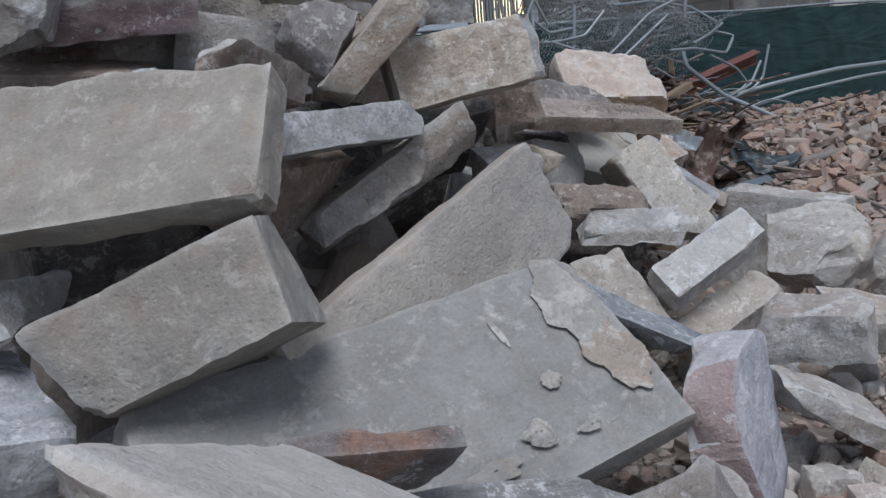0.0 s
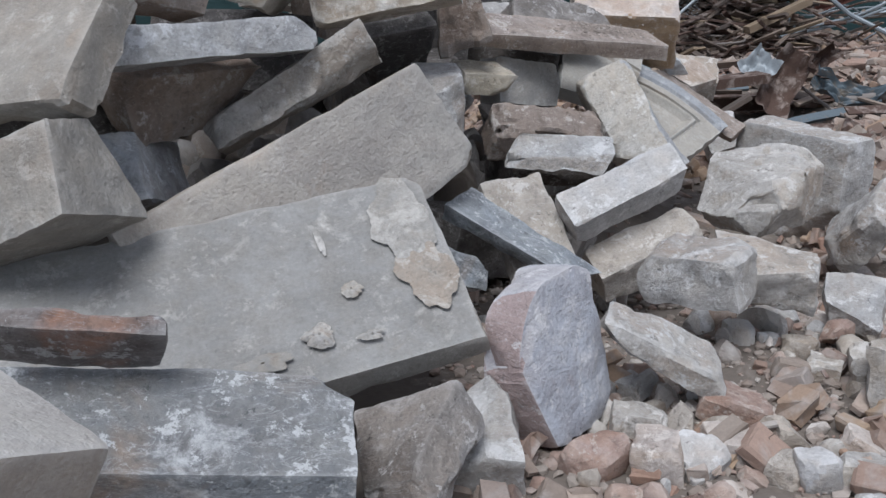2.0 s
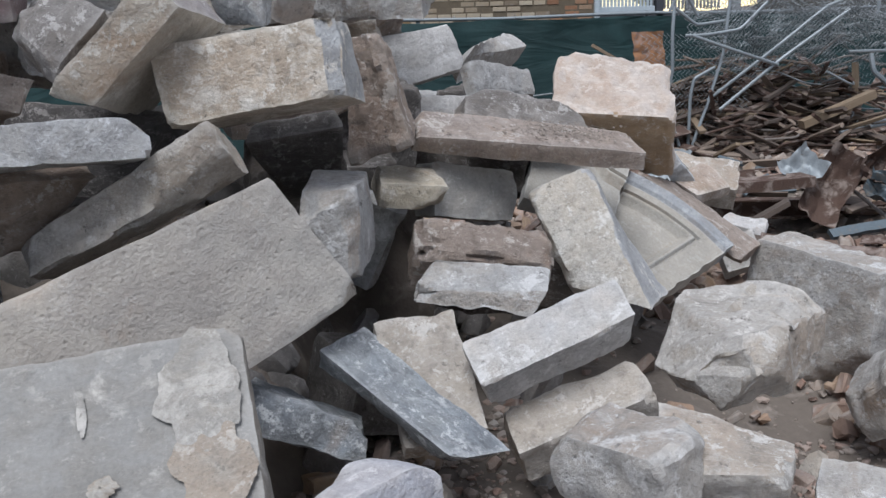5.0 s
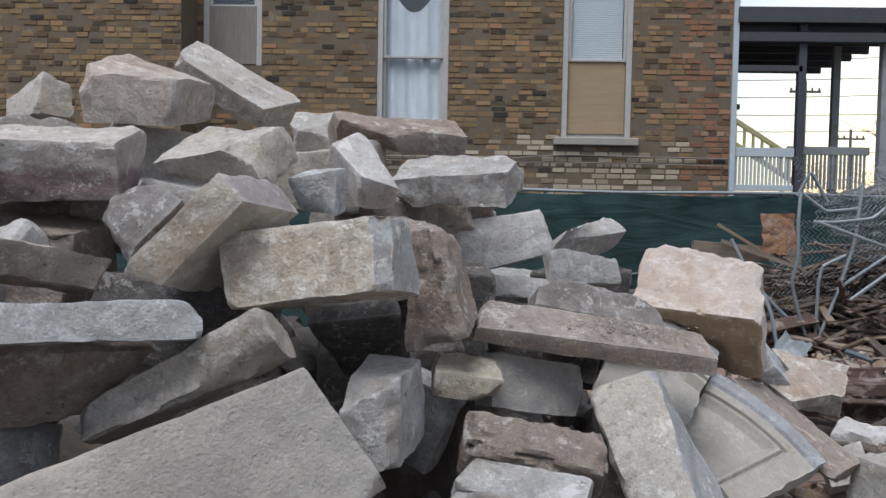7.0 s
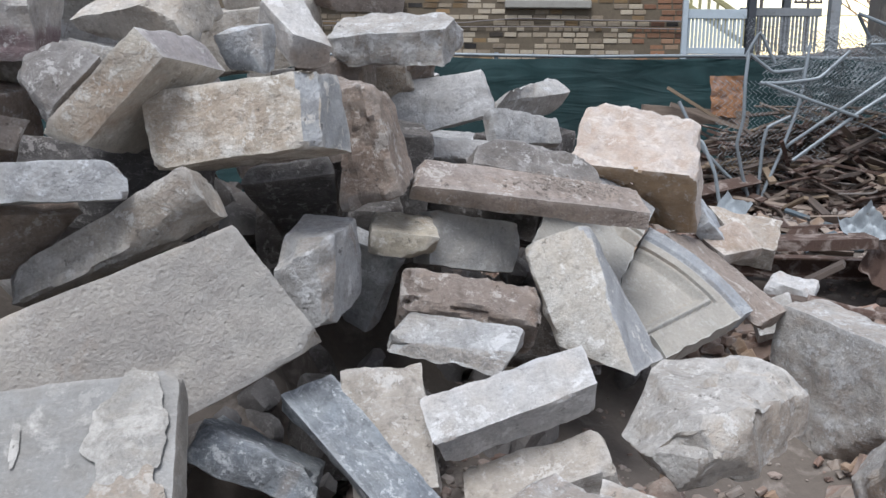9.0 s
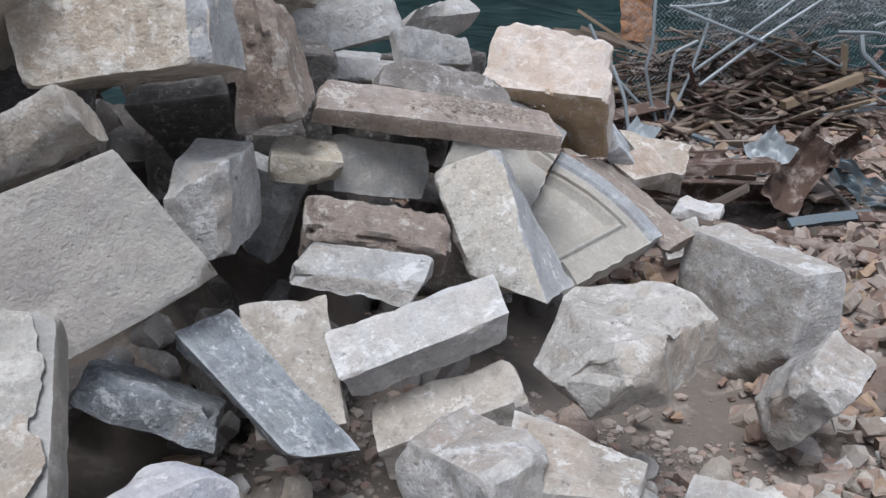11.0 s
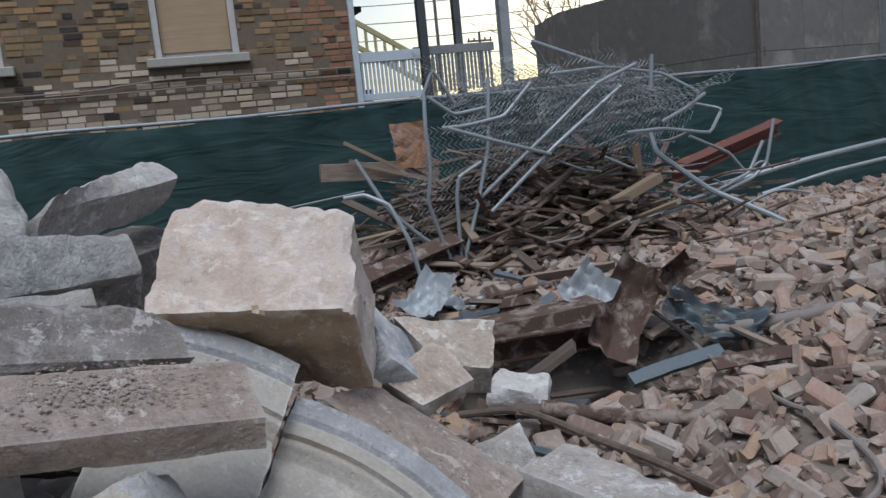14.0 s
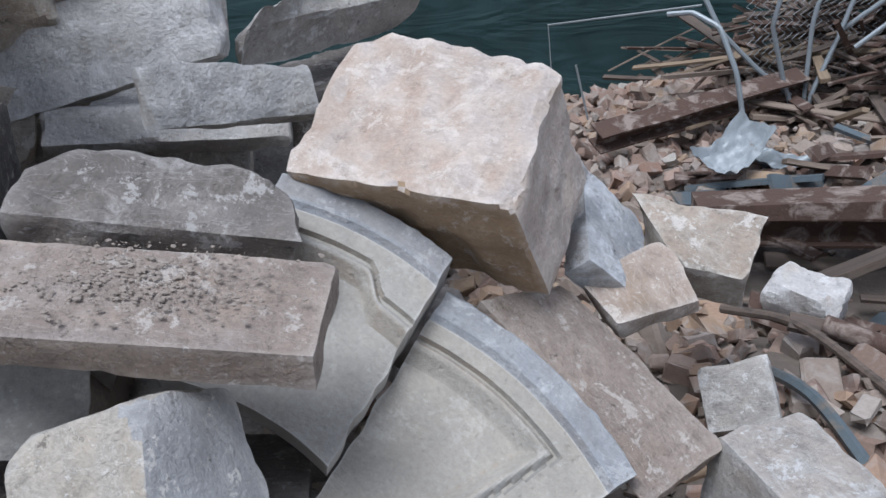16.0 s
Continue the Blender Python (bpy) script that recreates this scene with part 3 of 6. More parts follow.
stone((0.763, 2.304, 1.385), (-10.0, 1.0, 31.0), (0.700, 0.220, 0.105), "blue", "long flat blue-grey stone slab with stained end", chips=[('LUN', 0.04), ('RUN', 0.04)], rough=0.006)
stone((0.637, 2.491, 1.233), (20.1, 1.0, 38.2), (0.454, 0.250, 0.221), "brown", "broken brown-grey stone block wedged under a slab", chips=[('LUN', 0.05)], rough=0.012, pull={'LUN': (-0.021, 0.037, -0.012), 'LUF': (-0.005, 0.007, -0.002), 'LDN': (0.023, -0.039, 0.016), 'RUN': (0.037, -0.013, 0.003), 'RDN': (-0.127, 0.043, -0.008), 'RDF': (-0.028, 0.008, -0.001)})
stone((0.619, 2.369, 1.538), (-8.1, 11.0, 53.9), (0.438, 0.152, 0.105), "brown", "reddish-brown narrow sandstone length", rough=0.008, pull={'LUN': (-0.069, -0.040, -0.018), 'LUF': (-0.013, -0.008, -0.004), 'LDN': (0.063, 0.034, 0.015), 'LDF': (0.010, 0.006, 0.002), 'RUN': (0.008, -0.019, -0.006), 'RDN': (-0.019, 0.008, 0.001)})
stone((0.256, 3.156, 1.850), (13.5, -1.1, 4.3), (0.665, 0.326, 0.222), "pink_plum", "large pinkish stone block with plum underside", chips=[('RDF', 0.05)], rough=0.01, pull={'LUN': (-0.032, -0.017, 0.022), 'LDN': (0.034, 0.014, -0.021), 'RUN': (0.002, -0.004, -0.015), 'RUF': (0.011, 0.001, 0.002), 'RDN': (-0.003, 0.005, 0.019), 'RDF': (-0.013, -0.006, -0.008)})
stone((0.477, 3.592, 2.158), (15.6, 8.5, -7.9), (0.450, 0.297, 0.207), "pink", "big pinkish-beige block on top of the heap", chips=[('LUN', 0.06)], rough=0.006, pull={'LUN': (-0.003, -0.006, -0.014), 'LUF': (-0.018, -0.006, 0.038), 'LDN': (0.020, 0.008, -0.020), 'RUN': (0.000, 0.003, 0.013), 'RUF': (0.021, 0.002, -0.040), 'RDN': (-0.018, -0.004, 0.022)})
stone((0.708, 4.022, 2.235), (20.7, 28.9, -9.0), (0.531, 0.263, 0.197), "beige", "pale wedge-shaped block on top of the heap", chips=[('LUN', 0.04)], rough=0.008, pull={'LUN': (0.016, 0.001, -0.019), 'LUF': (-0.039, -0.029, -0.007), 'LDN': (0.027, 0.039, 0.040), 'LDF': (0.004, 0.005, 0.007), 'RUN': (-0.012, -0.015, -0.020), 'RUF': (0.028, 0.001, -0.019), 'RDN': (-0.023, 0.009, 0.035), 'RDF': (0.028, 0.013, 0.000)})
stone((0.049, 3.548, 2.088), (-11.8, -15.8, -34.5), (0.298, 0.150, 0.159), "beige", "small pale broken block high on the heap", rough=0.008, pull={'RUN': (0.009, 0.012, 0.005), 'RUF': (-0.008, -0.011, -0.003), 'RDN': (-0.007, -0.006, -0.008), 'RDF': (0.005, 0.004, 0.006)})
stone((1.009, 2.993, 1.865), (23.4, -2.9, -24.4), (0.367, 0.261, 0.157), "beige", "broken beige block with brown underside", chips=[('RUN', 0.05), ('LDN', 0.04)], rough=0.01, pull={'LUN': (-0.014, -0.021, -0.021), 'LUF': (0.011, 0.012, 0.008), 'LDN': (-0.001, 0.014, 0.046), 'LDF': (0.003, 0.006, 0.010), 'RUN': (-0.002, 0.000, 0.008), 'RUF': (-0.009, -0.009, -0.010), 'RDN': (0.022, 0.021, 0.007), 'RDF': (0.005, 0.002, -0.009)})
stone((0.874, 2.610, 1.652), (-43.1, -40.6, 28.6), (0.203, 0.160, 0.182), "sooty", "dark grey sooty rough stone", chips=[('LUN', 0.04), ('RUF', 0.03)], rough=0.012, pull={'LUN': (0.015, -0.007, 0.009), 'LDN': (-0.016, 0.007, -0.009), 'RUN': (-0.015, 0.008, -0.006), 'RDN': (0.016, -0.008, 0.007)})
stone((1.332, 3.004, 1.758), (14.4, 0.7, -36.4), (0.181, 0.097, 0.144), "blue", "small blue-grey stone with marbled face", pull={'LUN': (-0.005, -0.014, -0.012), 'LDN': (0.009, 0.009, 0.020), 'RUN': (0.007, 0.009, 0.015), 'RUF': (-0.006, -0.007, 0.003), 'RDF': (0.006, -0.002, -0.014)})
stone((1.392, 3.491, 1.848), (11.2, 39.0, -48.1), (0.303, 0.146, 0.126), "white", "small pale stone wedge with bluish veins", pull={'LUN': (0.012, -0.002, -0.016), 'LUF': (-0.014, -0.003, 0.017), 'RUN': (-0.030, -0.007, 0.029), 'RUF': (0.019, -0.000, -0.020), 'RDN': (-0.001, 0.006, 0.006)})
stone((1.765, 3.841, 1.835), (16.8, -0.4, -13.9), (0.512, 0.324, 0.150), "grey", "rough grey broken block with brown underside", chips=[('LDN', 0.06), ('RUF', 0.05), ('LUF', 0.04)], rough=0.014, pull={'LUN': (0.000, -0.012, -0.022), 'LUF': (0.011, -0.009, 0.004), 'RUN': (0.001, 0.036, 0.000), 'RUF': (0.002, 0.007, 0.001), 'RDN': (-0.015, 0.021, -0.010)})
stone((1.483, 4.100, 2.051), (20.2, 1.6, 22.1), (0.599, 0.251, 0.110), "brown", "long brown stone lintel on the heap", pull={'LDN': (-0.005, 0.003, 0.007)})
stone((1.127, 3.854, 2.021), (28.5, -3.3, -1.7), (0.175, 0.190, 0.152), "beige", "small beige block between larger stones", chips=[('LUN', 0.04)], pull={'LUN': (-0.008, -0.003, -0.002), 'LDN': (0.023, 0.012, 0.013), 'RDN': (-0.006, -0.005, -0.007)})
stone((1.809, 4.284, 1.518), (-9.0, -11.4, 17.1), (0.804, 0.297, 0.235), "white", "thick pale grey-beige slab lying flat", chips=[('LDN', 0.05)], rough=0.007, pull={'LUN': (0.006, 0.006, 0.031), 'LUF': (-0.000, -0.014, 0.008), 'LDN': (-0.001, -0.003, -0.019), 'RUN': (0.022, 0.041, -0.018), 'RUF': (-0.006, -0.069, 0.008), 'RDN': (-0.017, 0.023, 0.007), 'RDF': (-0.005, -0.011, 0.003)})
stone((2.401, 4.752, 1.556), (43.1, -4.5, 55.1), (0.717, 0.129, 0.167), "grey", "length of carved moulded stone with broken end", chips=[('RDN', 0.04)], rough=0.01, pull={'LUN': (-0.022, 0.024, -0.009), 'LUF': (0.033, -0.087, 0.061), 'LDN': (-0.031, -0.022, 0.025), 'LDF': (0.002, -0.023, 0.018), 'RUN': (0.020, 0.001, 0.006), 'RUF': (0.032, 0.028, -0.029), 'RDN': (-0.008, -0.004, 0.008)})
stone((2.843, 3.906, 1.265), (39.6, 5.7, -22.0), (0.536, 0.318, 0.350), "pink_rusty", "large pinkish limestone chunk with brown weathered side", chips=[('LUF', 0.05), ('RUN', 0.03)], rough=0.016, wear=0.02, pull={'LUN': (0.022, -0.035, 0.030), 'LUF': (-0.026, 0.110, -0.005), 'LDN': (0.009, -0.008, 0.012), 'LDF': (-0.005, 0.013, -0.006), 'RUN': (0.013, -0.014, 0.037), 'RUF': (-0.040, 0.070, -0.050), 'RDN': (0.023, -0.015, 0.032), 'RDF': (-0.005, 0.006, -0.011)})
stone((2.329, 3.510, 1.309), (-60.2, 11.4, 14.2), (0.508, 0.122, 0.195), "sooty", "dark grey broken slab resting on a plank of stone", chips=[('RUN', 0.05), ('LUN', 0.05)], rough=0.01, pull={'LUN': (0.017, -0.016, -0.020), 'LDN': (-0.020, 0.033, 0.035), 'LDF': (-0.004, 0.006, 0.006), 'RUN': (-0.032, -0.027, -0.037), 'RUF': (-0.006, -0.006, -0.009), 'RDN': (0.019, 0.000, -0.001)})
stone((2.284, 3.206, 1.257), (16.1, 7.4, 3.4), (0.859, 0.236, 0.079), "brown", "long dusty brown stone lintel with crumbled edge", chips=[('RUF', 0.02)], rough=0.005, pull={'LUN': (-0.012, -0.029, 0.001), 'LUF': (0.024, -0.078, 0.036), 'LDN': (-0.010, -0.012, 0.011), 'LDF': (0.003, -0.020, 0.010), 'RUF': (-0.003, 0.012, -0.010), 'RDN': (0.004, -0.007, 0.005)})
stone((1.739, 3.014, 1.467), (1.7, -10.6, -10.8), (0.152, 0.281, 0.373), "brown", "layered brown crumbling stone with split face", rough=0.012, layers=0.02, pull={'LUN': (0.025, 0.025, 0.000), 'LUF': (-0.001, 0.003, -0.014), 'LDN': (-0.038, 0.009, -0.015), 'RUN': (-0.015, -0.014, 0.009), 'RUF': (-0.023, -0.011, -0.070), 'RDN': (0.018, 0.007, -0.001), 'RDF': (0.016, -0.014, 0.046)})
stone((1.833, 3.030, 1.134), (9.6, 7.4, 7.8), (0.232, 0.222, 0.090), "yellow", "small pale block with ochre stain", pull={'LUN': (-0.004, 0.007, -0.004), 'LUF': (0.012, 0.003, 0.004), 'RUF': (-0.015, -0.001, -0.004)})
stone((2.066, 3.224, 1.071), (-11.4, 11.3, 25.0), (0.378, 0.121, 0.191), "smooth", "smooth grey slab standing behind other stones", pull={'LDN': (0.006, -0.004, -0.008)})
stone((2.059, 2.921, 0.892), (-52.7, 8.2, 2.8), (0.474, 0.202, 0.166), "brown", "length of rounded brown stone moulding", wear=0.05, pull={'LUN': (0.002, -0.014, -0.015), 'LDN': (-0.001, 0.034, 0.031), 'LDF': (-0.000, 0.006, 0.005), 'RUN': (-0.018, -0.024, -0.017), 'RDN': (0.007, -0.007, -0.011)})
stone((2.006, 2.579, 0.886), (12.4, 1.3, -20.0), (0.405, 0.181, 0.074), "grey", "flat worn grey stone with chiselled edge", chips=[('LUN', 0.05)], rough=0.008, pull={'LUN': (-0.018, 0.015, -0.025), 'LUF': (0.051, -0.076, 0.054), 'LDN': (-0.008, 0.017, 0.005), 'LDF': (0.008, -0.015, 0.013), 'RUN': (0.003, 0.036, -0.010), 'RUF': (0.003, -0.031, 0.009), 'RDN': (-0.041, -0.003, -0.006), 'RDF': (-0.006, -0.010, 0.003)})
stone((2.472, 3.006, 0.895), (-21.5, -24.4, -19.3), (0.273, 0.204, 0.493), "yellow_blue", "buff rough-faced block with blue-grey side", chips=[('LUN', 0.04)], rough=0.008, pull={'LUN': (0.020, -0.077, -0.006), 'LUF': (-0.008, -0.007, 0.005), 'LDN': (0.045, -0.043, 0.113), 'LDF': (0.017, -0.010, 0.025), 'RUN': (-0.026, 0.028, 0.007), 'RUF': (-0.075, 0.054, 0.007), 'RDN': (-0.002, -0.060, -0.062), 'RDF': (0.046, 0.001, 0.001)})
stone((2.160, 2.367, 0.771), (41.4, -18.0, 7.0), (0.479, 0.150, 0.158), "white", "pale whitish-pink stone block with layered edge", rough=0.007, pull={'LUN': (-0.005, -0.005, -0.007), 'LDN': (0.025, -0.005, 0.005), 'RUN': (0.006, 0.008, 0.001), 'RUF': (0.008, -0.008, -0.000), 'RDN': (-0.021, -0.010, 0.022)})
stone((2.248, 2.336, 0.539), (-68.8, -17.5, 1.6), (0.414, 0.150, 0.175), "beige", "beige stone block with ogee-moulded edge", pull={'LDN': (-0.003, 0.014, 0.003), 'RUN': (-0.004, -0.009, -0.018), 'RDN': (0.004, 0.010, 0.017)})
stone((2.716, 2.349, 0.740), (7.3, -3.5, -44.2), (0.375, 0.50, 0.205), "beige", "fragment of carved foliage stonework, broken", chips=[('LUN', 0.15), ('RUN', 0.09), ('LUF', 0.09), ('RDN', 0.10), ('LDN', 0.12), ('RUF', 0.06)], rough=0.006, wear=0.006, carve=0.03, pull={'LUN': (-0.008, 0.001, -0.026), 'LUF': (0.019, -0.036, 0.029), 'LDN': (-0.005, 0.001, -0.006), 'LDF': (0.002, -0.007, 0.006), 'RUN': (0.003, 0.030, 0.010), 'RUF': (0.007, 0.000, -0.012), 'RDN': (-0.020, 0.011, -0.011), 'RDF': (-0.003, -0.000, 0.009)})
stone((3.626, 3.420, 0.411), (89.3, 2.9, -70.2), (0.655, 0.621, 0.224), "grey", "large pale grey block with chipped top", chips=[('RUN', 0.06), ('LUN', 0.05)], rough=0.008, pull={'RUF': (-0.015, -0.008, -0.019), 'RDN': (0.009, -0.006, -0.007), 'RDF': (-0.001, -0.003, -0.006)})
stone((3.166, 3.691, 0.820), (-6.7, 30.7, -43.1), (0.535, 0.275, 0.100), "brown", "thick brown stone slab beside carved panel", pull={'LUN': (0.001, -0.027, 0.017), 'LUF': (0.018, -0.019, 0.008), 'RUN': (-0.005, 0.075, -0.043), 'RUF': (-0.001, 0.018, -0.002), 'RDN': (-0.001, 0.016, -0.009), 'RDF': (0.001, 0.007, -0.002)})
stone((3.528, 4.414, 0.873), (35.6, 10.1, -8.4), (0.299, 0.250, 0.144), "beige", "square beige stone with lime patches", chips=[('RUN', 0.02)], pull={'LUN': (0.085, -0.014, 0.034), 'LUF': (-0.085, -0.051, 0.050), 'LDN': (0.014, -0.010, 0.015), 'LDF': (-0.015, -0.015, 0.016), 'RUN': (-0.027, -0.014, 0.022), 'RUF': (0.021, -0.017, 0.019), 'RDN': (-0.004, -0.021, 0.022), 'RDF': (0.000, -0.011, 0.012)})
stone((3.299, 3.987, 0.926), (12.5, 25.8, -62.8), (0.185, 0.227, 0.061), "pink", "small thin pinkish stone slab", pull={'LUN': (0.026, -0.025, 0.022), 'LUF': (-0.004, 0.011, 0.011), 'LDN': (0.006, -0.003, 0.007), 'RUN': (0.006, -0.005, 0.022), 'RUF': (0.003, -0.006, -0.012), 'RDN': (0.002, 0.008, 0.007)})
stone((3.241, 4.129, 0.996), (34.9, 42.6, 25.5), (0.302, 0.366, 0.082), "blue", "pale blue-grey broken stone chunk", chips=[('RUN', 0.04)], rough=0.012, pull={'LUF': (-0.007, 0.004, 0.008), 'RUF': (-0.016, -0.001, -0.021), 'RDF': (0.018, -0.004, 0.017)})
stone((2.058, 4.220, 1.321), (-42.0, 4.0, 22.6), (0.650, 0.070, 0.120), "white", "pale dressed stone length lying behind the dark slab")
stone((2.333, 3.976, 1.438), (-28.0, 6.0, 38.0), (0.415, 0.060, 0.112), "grey", "grey dressed stone length with flat edge", pull={'LUN': (-0.029, -0.035, 0.017), 'LUF': (-0.006, -0.008, 0.004), 'LDN': (0.027, 0.025, -0.011), 'RUN': (-0.014, -0.019, 0.010)})
stone((0.142, 2.140, 1.390), (-43.2, -2.7, -31.3), (0.933, 0.130, 0.393), "slab_warm", "very large weathered grey stone block with chipped edge", chips=[('RDN', 0.04)], rough=0.008, pull={'LUN': (0.001, -0.015, 0.016), 'LDN': (0.005, 0.018, -0.033), 'RUN': (-0.005, 0.018, 0.003), 'RUF': (0.001, 0.000, 0.007), 'RDN': (0.010, -0.021, -0.008), 'RDF': (0.011, -0.014, 0.026)})
stone((0.286, 1.830, 1.053), (-14.3, -23.4, -24.1), (0.508, 0.251, 0.258), "slab_warm", "large brownish-grey block with dark broken underside", rough=0.006, pull={'LUN': (-0.025, -0.019, -0.006), 'LUF': (-0.003, -0.016, 0.000), 'LDN': (0.032, 0.010, 0.022), 'LDF': (0.003, 0.011, 0.002), 'RUN': (0.014, 0.006, -0.015), 'RUF': (0.008, -0.067, 0.005), 'RDN': (0.004, -0.037, 0.008), 'RDF': (-0.016, 0.060, -0.013)})
stone((0.485, 1.332, 0.878), (40.8, 11.8, 5.4), (0.337, 0.064, 0.144), "rusty_dark", "rust-stained dark stone fragment", rough=0.01, pull={'LUN': (-0.010, 0.009, 0.004), 'LUF': (0.010, -0.015, -0.003), 'RUN': (0.001, -0.001, 0.008), 'RUF': (-0.006, -0.011, 0.014), 'RDN': (0.005, 0.015, -0.032)})
stone((0.638, 1.276, 0.604), (-75.6, 9.2, -3.0), (0.796, 0.199, 0.316), "slate", "dark blue-grey slab with white lime spots and ledge", rough=0.005, pull={'RDN': (0.000, 0.008, 0.008)})
stone((1.614, 1.620, 0.543), (6.6, -9.9, -56.0), (0.150, 0.355, 0.470), "lilac", "upright round-topped pale stone with pink edge", rough=0.006, dome=0.75, wear=0.014, pull={'LUN': (-0.005, 0.006, -0.012), 'LUF': (-0.008, -0.001, -0.000), 'LDF': (-0.004, -0.006, -0.003), 'RUN': (-0.022, 0.015, -0.005), 'RUF': (0.013, 0.032, -0.004), 'RDN': (0.009, 0.010, 0.006), 'RDF': (-0.017, -0.026, -0.013)})
stone((1.159, 1.304, 0.475), (25.9, -25.8, -41.8), (0.283, 0.283, 0.150), "sooty", "grey stone tucked under the large slab", chips=[('RDN', 0.05)], pull={'LUN': (0.058, 0.044, -0.057), 'LUF': (-0.014, -0.016, 0.008), 'LDN': (0.010, 0.011, -0.014), 'RUN': (-0.055, 0.014, -0.016), 'RUF': (0.001, 0.032, -0.025), 'RDN': (-0.010, 0.007, -0.008), 'RDF': (-0.002, 0.008, -0.007)})
stone((1.392, 1.442, 0.407), (18.2, -8.7, -17.1), (0.164, 0.268, 0.200), "grey", "grey wedge-shaped stone under the large slab", chips=[('LUN', 0.06)], pull={'LUN': (-0.024, 0.024, 0.009), 'LUF': (0.017, -0.025, -0.036), 'LDF': (0.002, -0.003, -0.008), 'RUN': (0.022, -0.006, -0.031), 'RUF': (-0.020, 0.025, 0.017), 'RDN': (0.003, 0.001, -0.007)})
stone((1.739, 2.266, 0.666), (-1.8, 21.4, -50.0), (0.551, 0.183, 0.068), "slate", "long dark slate-grey stone bar", pull={'LUN': (0.008, -0.013, -0.002), 'LUF': (-0.005, -0.014, 0.020), 'LDN': (0.007, 0.011, -0.008), 'RUN': (-0.023, 0.013, -0.005), 'RUF': (0.018, 0.022, -0.022), 'RDN': (-0.074, 0.052, -0.001), 'RDF': (-0.025, 0.016, -0.005)})
stone((1.821, 2.405, 0.670), (-42.4, -8.0, 4.5), (0.240, 0.080, 0.386), "beige", "smooth brownish slab leaning between stones", pull={'LUN': (0.000, -0.009, -0.005), 'RUN': (0.002, 0.013, 0.007)})
stone((1.446, 2.369, 0.595), (-18.2, 24.2, -0.2), (0.371, 0.245, 0.112), "slate", "dark blue-grey rough stone deep in the heap", rough=0.012, pull={'RUN': (-0.010, -0.013, -0.004), 'RDN': (0.016, 0.011, 0.002)})
stone((1.583, 2.732, 1.079), (7.1, 0.0, -8.6), (0.183, 0.329, 0.262), "grey", "grey wedge-shaped stone with ridge", chips=[('LUN', 0.06), ('RDN', 0.03)], pull={'LUN': (-0.004, 0.012, -0.022), 'RUN': (0.010, 0.005, 0.019), 'RDN': (-0.012, -0.014, -0.001), 'RDF': (0.004, -0.002, 0.006)})
stone((1.662, 3.285, 0.912), (18.3, 22.5, -10.3), (0.239, 0.100, 0.375), "blue", "bluish flat stone stuck upright in the heap", pull={'LUN': (-0.015, -0.002, 0.000), 'LDN': (0.073, 0.018, 0.002), 'LDF': (0.016, 0.003, 0.001), 'RUN': (0.016, -0.001, 0.004), 'RDN': (-0.017, -0.011, 0.006)})
stone((2.256, 1.927, 0.615), (7.3, -5.5, -56.0), (0.311, 0.209, 0.167), "grey", "pale grey rough boulder at the foot of the heap", chips=[('LUN', 0.05), ('RUF', 0.05), ('RUN', 0.03)], rough=0.012, pull={'LUN': (-0.046, 0.027, -0.015), 'LUF': (0.001, 0.009, -0.005), 'LDN': (-0.008, 0.009, -0.007), 'RUN': (-0.005, 0.015, -0.009), 'RDN': (0.010, 0.010, -0.008)})
stone((2.490, 1.909, 0.581), (18.4, -1.4, -22.3), (0.265, 0.204, 0.159), "beige", "beige rough boulder with orange stain", chips=[('LUN', 0.05), ('RUN', 0.04), ('LDN', 0.04)], rough=0.012, pull={'LUN': (-0.011, -0.005, -0.009), 'LUF': (-0.033, 0.015, 0.019), 'LDN': (0.038, 0.007, 0.010), 'RUN': (0.002, 0.009, 0.002), 'RUF': (0.024, -0.037, -0.043), 'RDN': (-0.006, -0.000, -0.016), 'RDF': (0.004, -0.007, -0.012)})
stone((1.977, 1.644, 0.494), (6.1, 27.8, -15.2), (0.371, 0.170, 0.107), "grey", "long flattish grey stone on the rubble", chips=[('LUN', 0.03), ('RUN', 0.04)], rough=0.01, pull={'LUN': (-0.032, 0.013, -0.010), 'LDN': (0.072, -0.002, 0.041), 'LDF': (0.016, -0.000, 0.009), 'RUN': (0.011, -0.013, -0.012), 'RUF': (-0.013, 0.004, 0.004), 'RDN': (0.018, -0.003, 0.007)})
stone((2.894, 2.008, 0.391), (19.8, 8.3, -34.6), (0.203, 0.206, 0.097), "grey", "low grey boulder on the rubble", chips=[('LUN', 0.04), ('RUN', 0.04)], rough=0.012, pull={'LUN': (-0.012, 0.008, 0.012), 'LDN': (0.036, -0.002, 0.003), 'LDF': (0.007, -0.002, 0.001), 'RUN': (0.001, -0.022, -0.019), 'RUF': (-0.006, -0.010, 0.010), 'RDN': (0.008, -0.006, -0.003)})
stone((3.516, 2.732, 0.396), (26.4, 35.7, -35.3), (0.178, 0.267, 0.345), "grey", "pale grey boulder with white scratches", chips=[('LUN', 0.05), ('RUN', 0.05)], rough=0.012, pull={'LUN': (-0.001, -0.007, -0.012), 'LUF': (0.007, -0.005, 0.005), 'RUN': (-0.000, 0.015, 0.014), 'RUF': (-0.003, 0.005, 0.006), 'RDN': (-0.006, -0.008, -0.007)})
stone((0.296, 2.557, 1.476), (-12.5, -9.8, -8.4), (0.258, 0.200, 0.196), "blue", "pale blue-grey broken stone", chips=[('RUN', 0.05), ('LUN', 0.05)], rough=0.014)
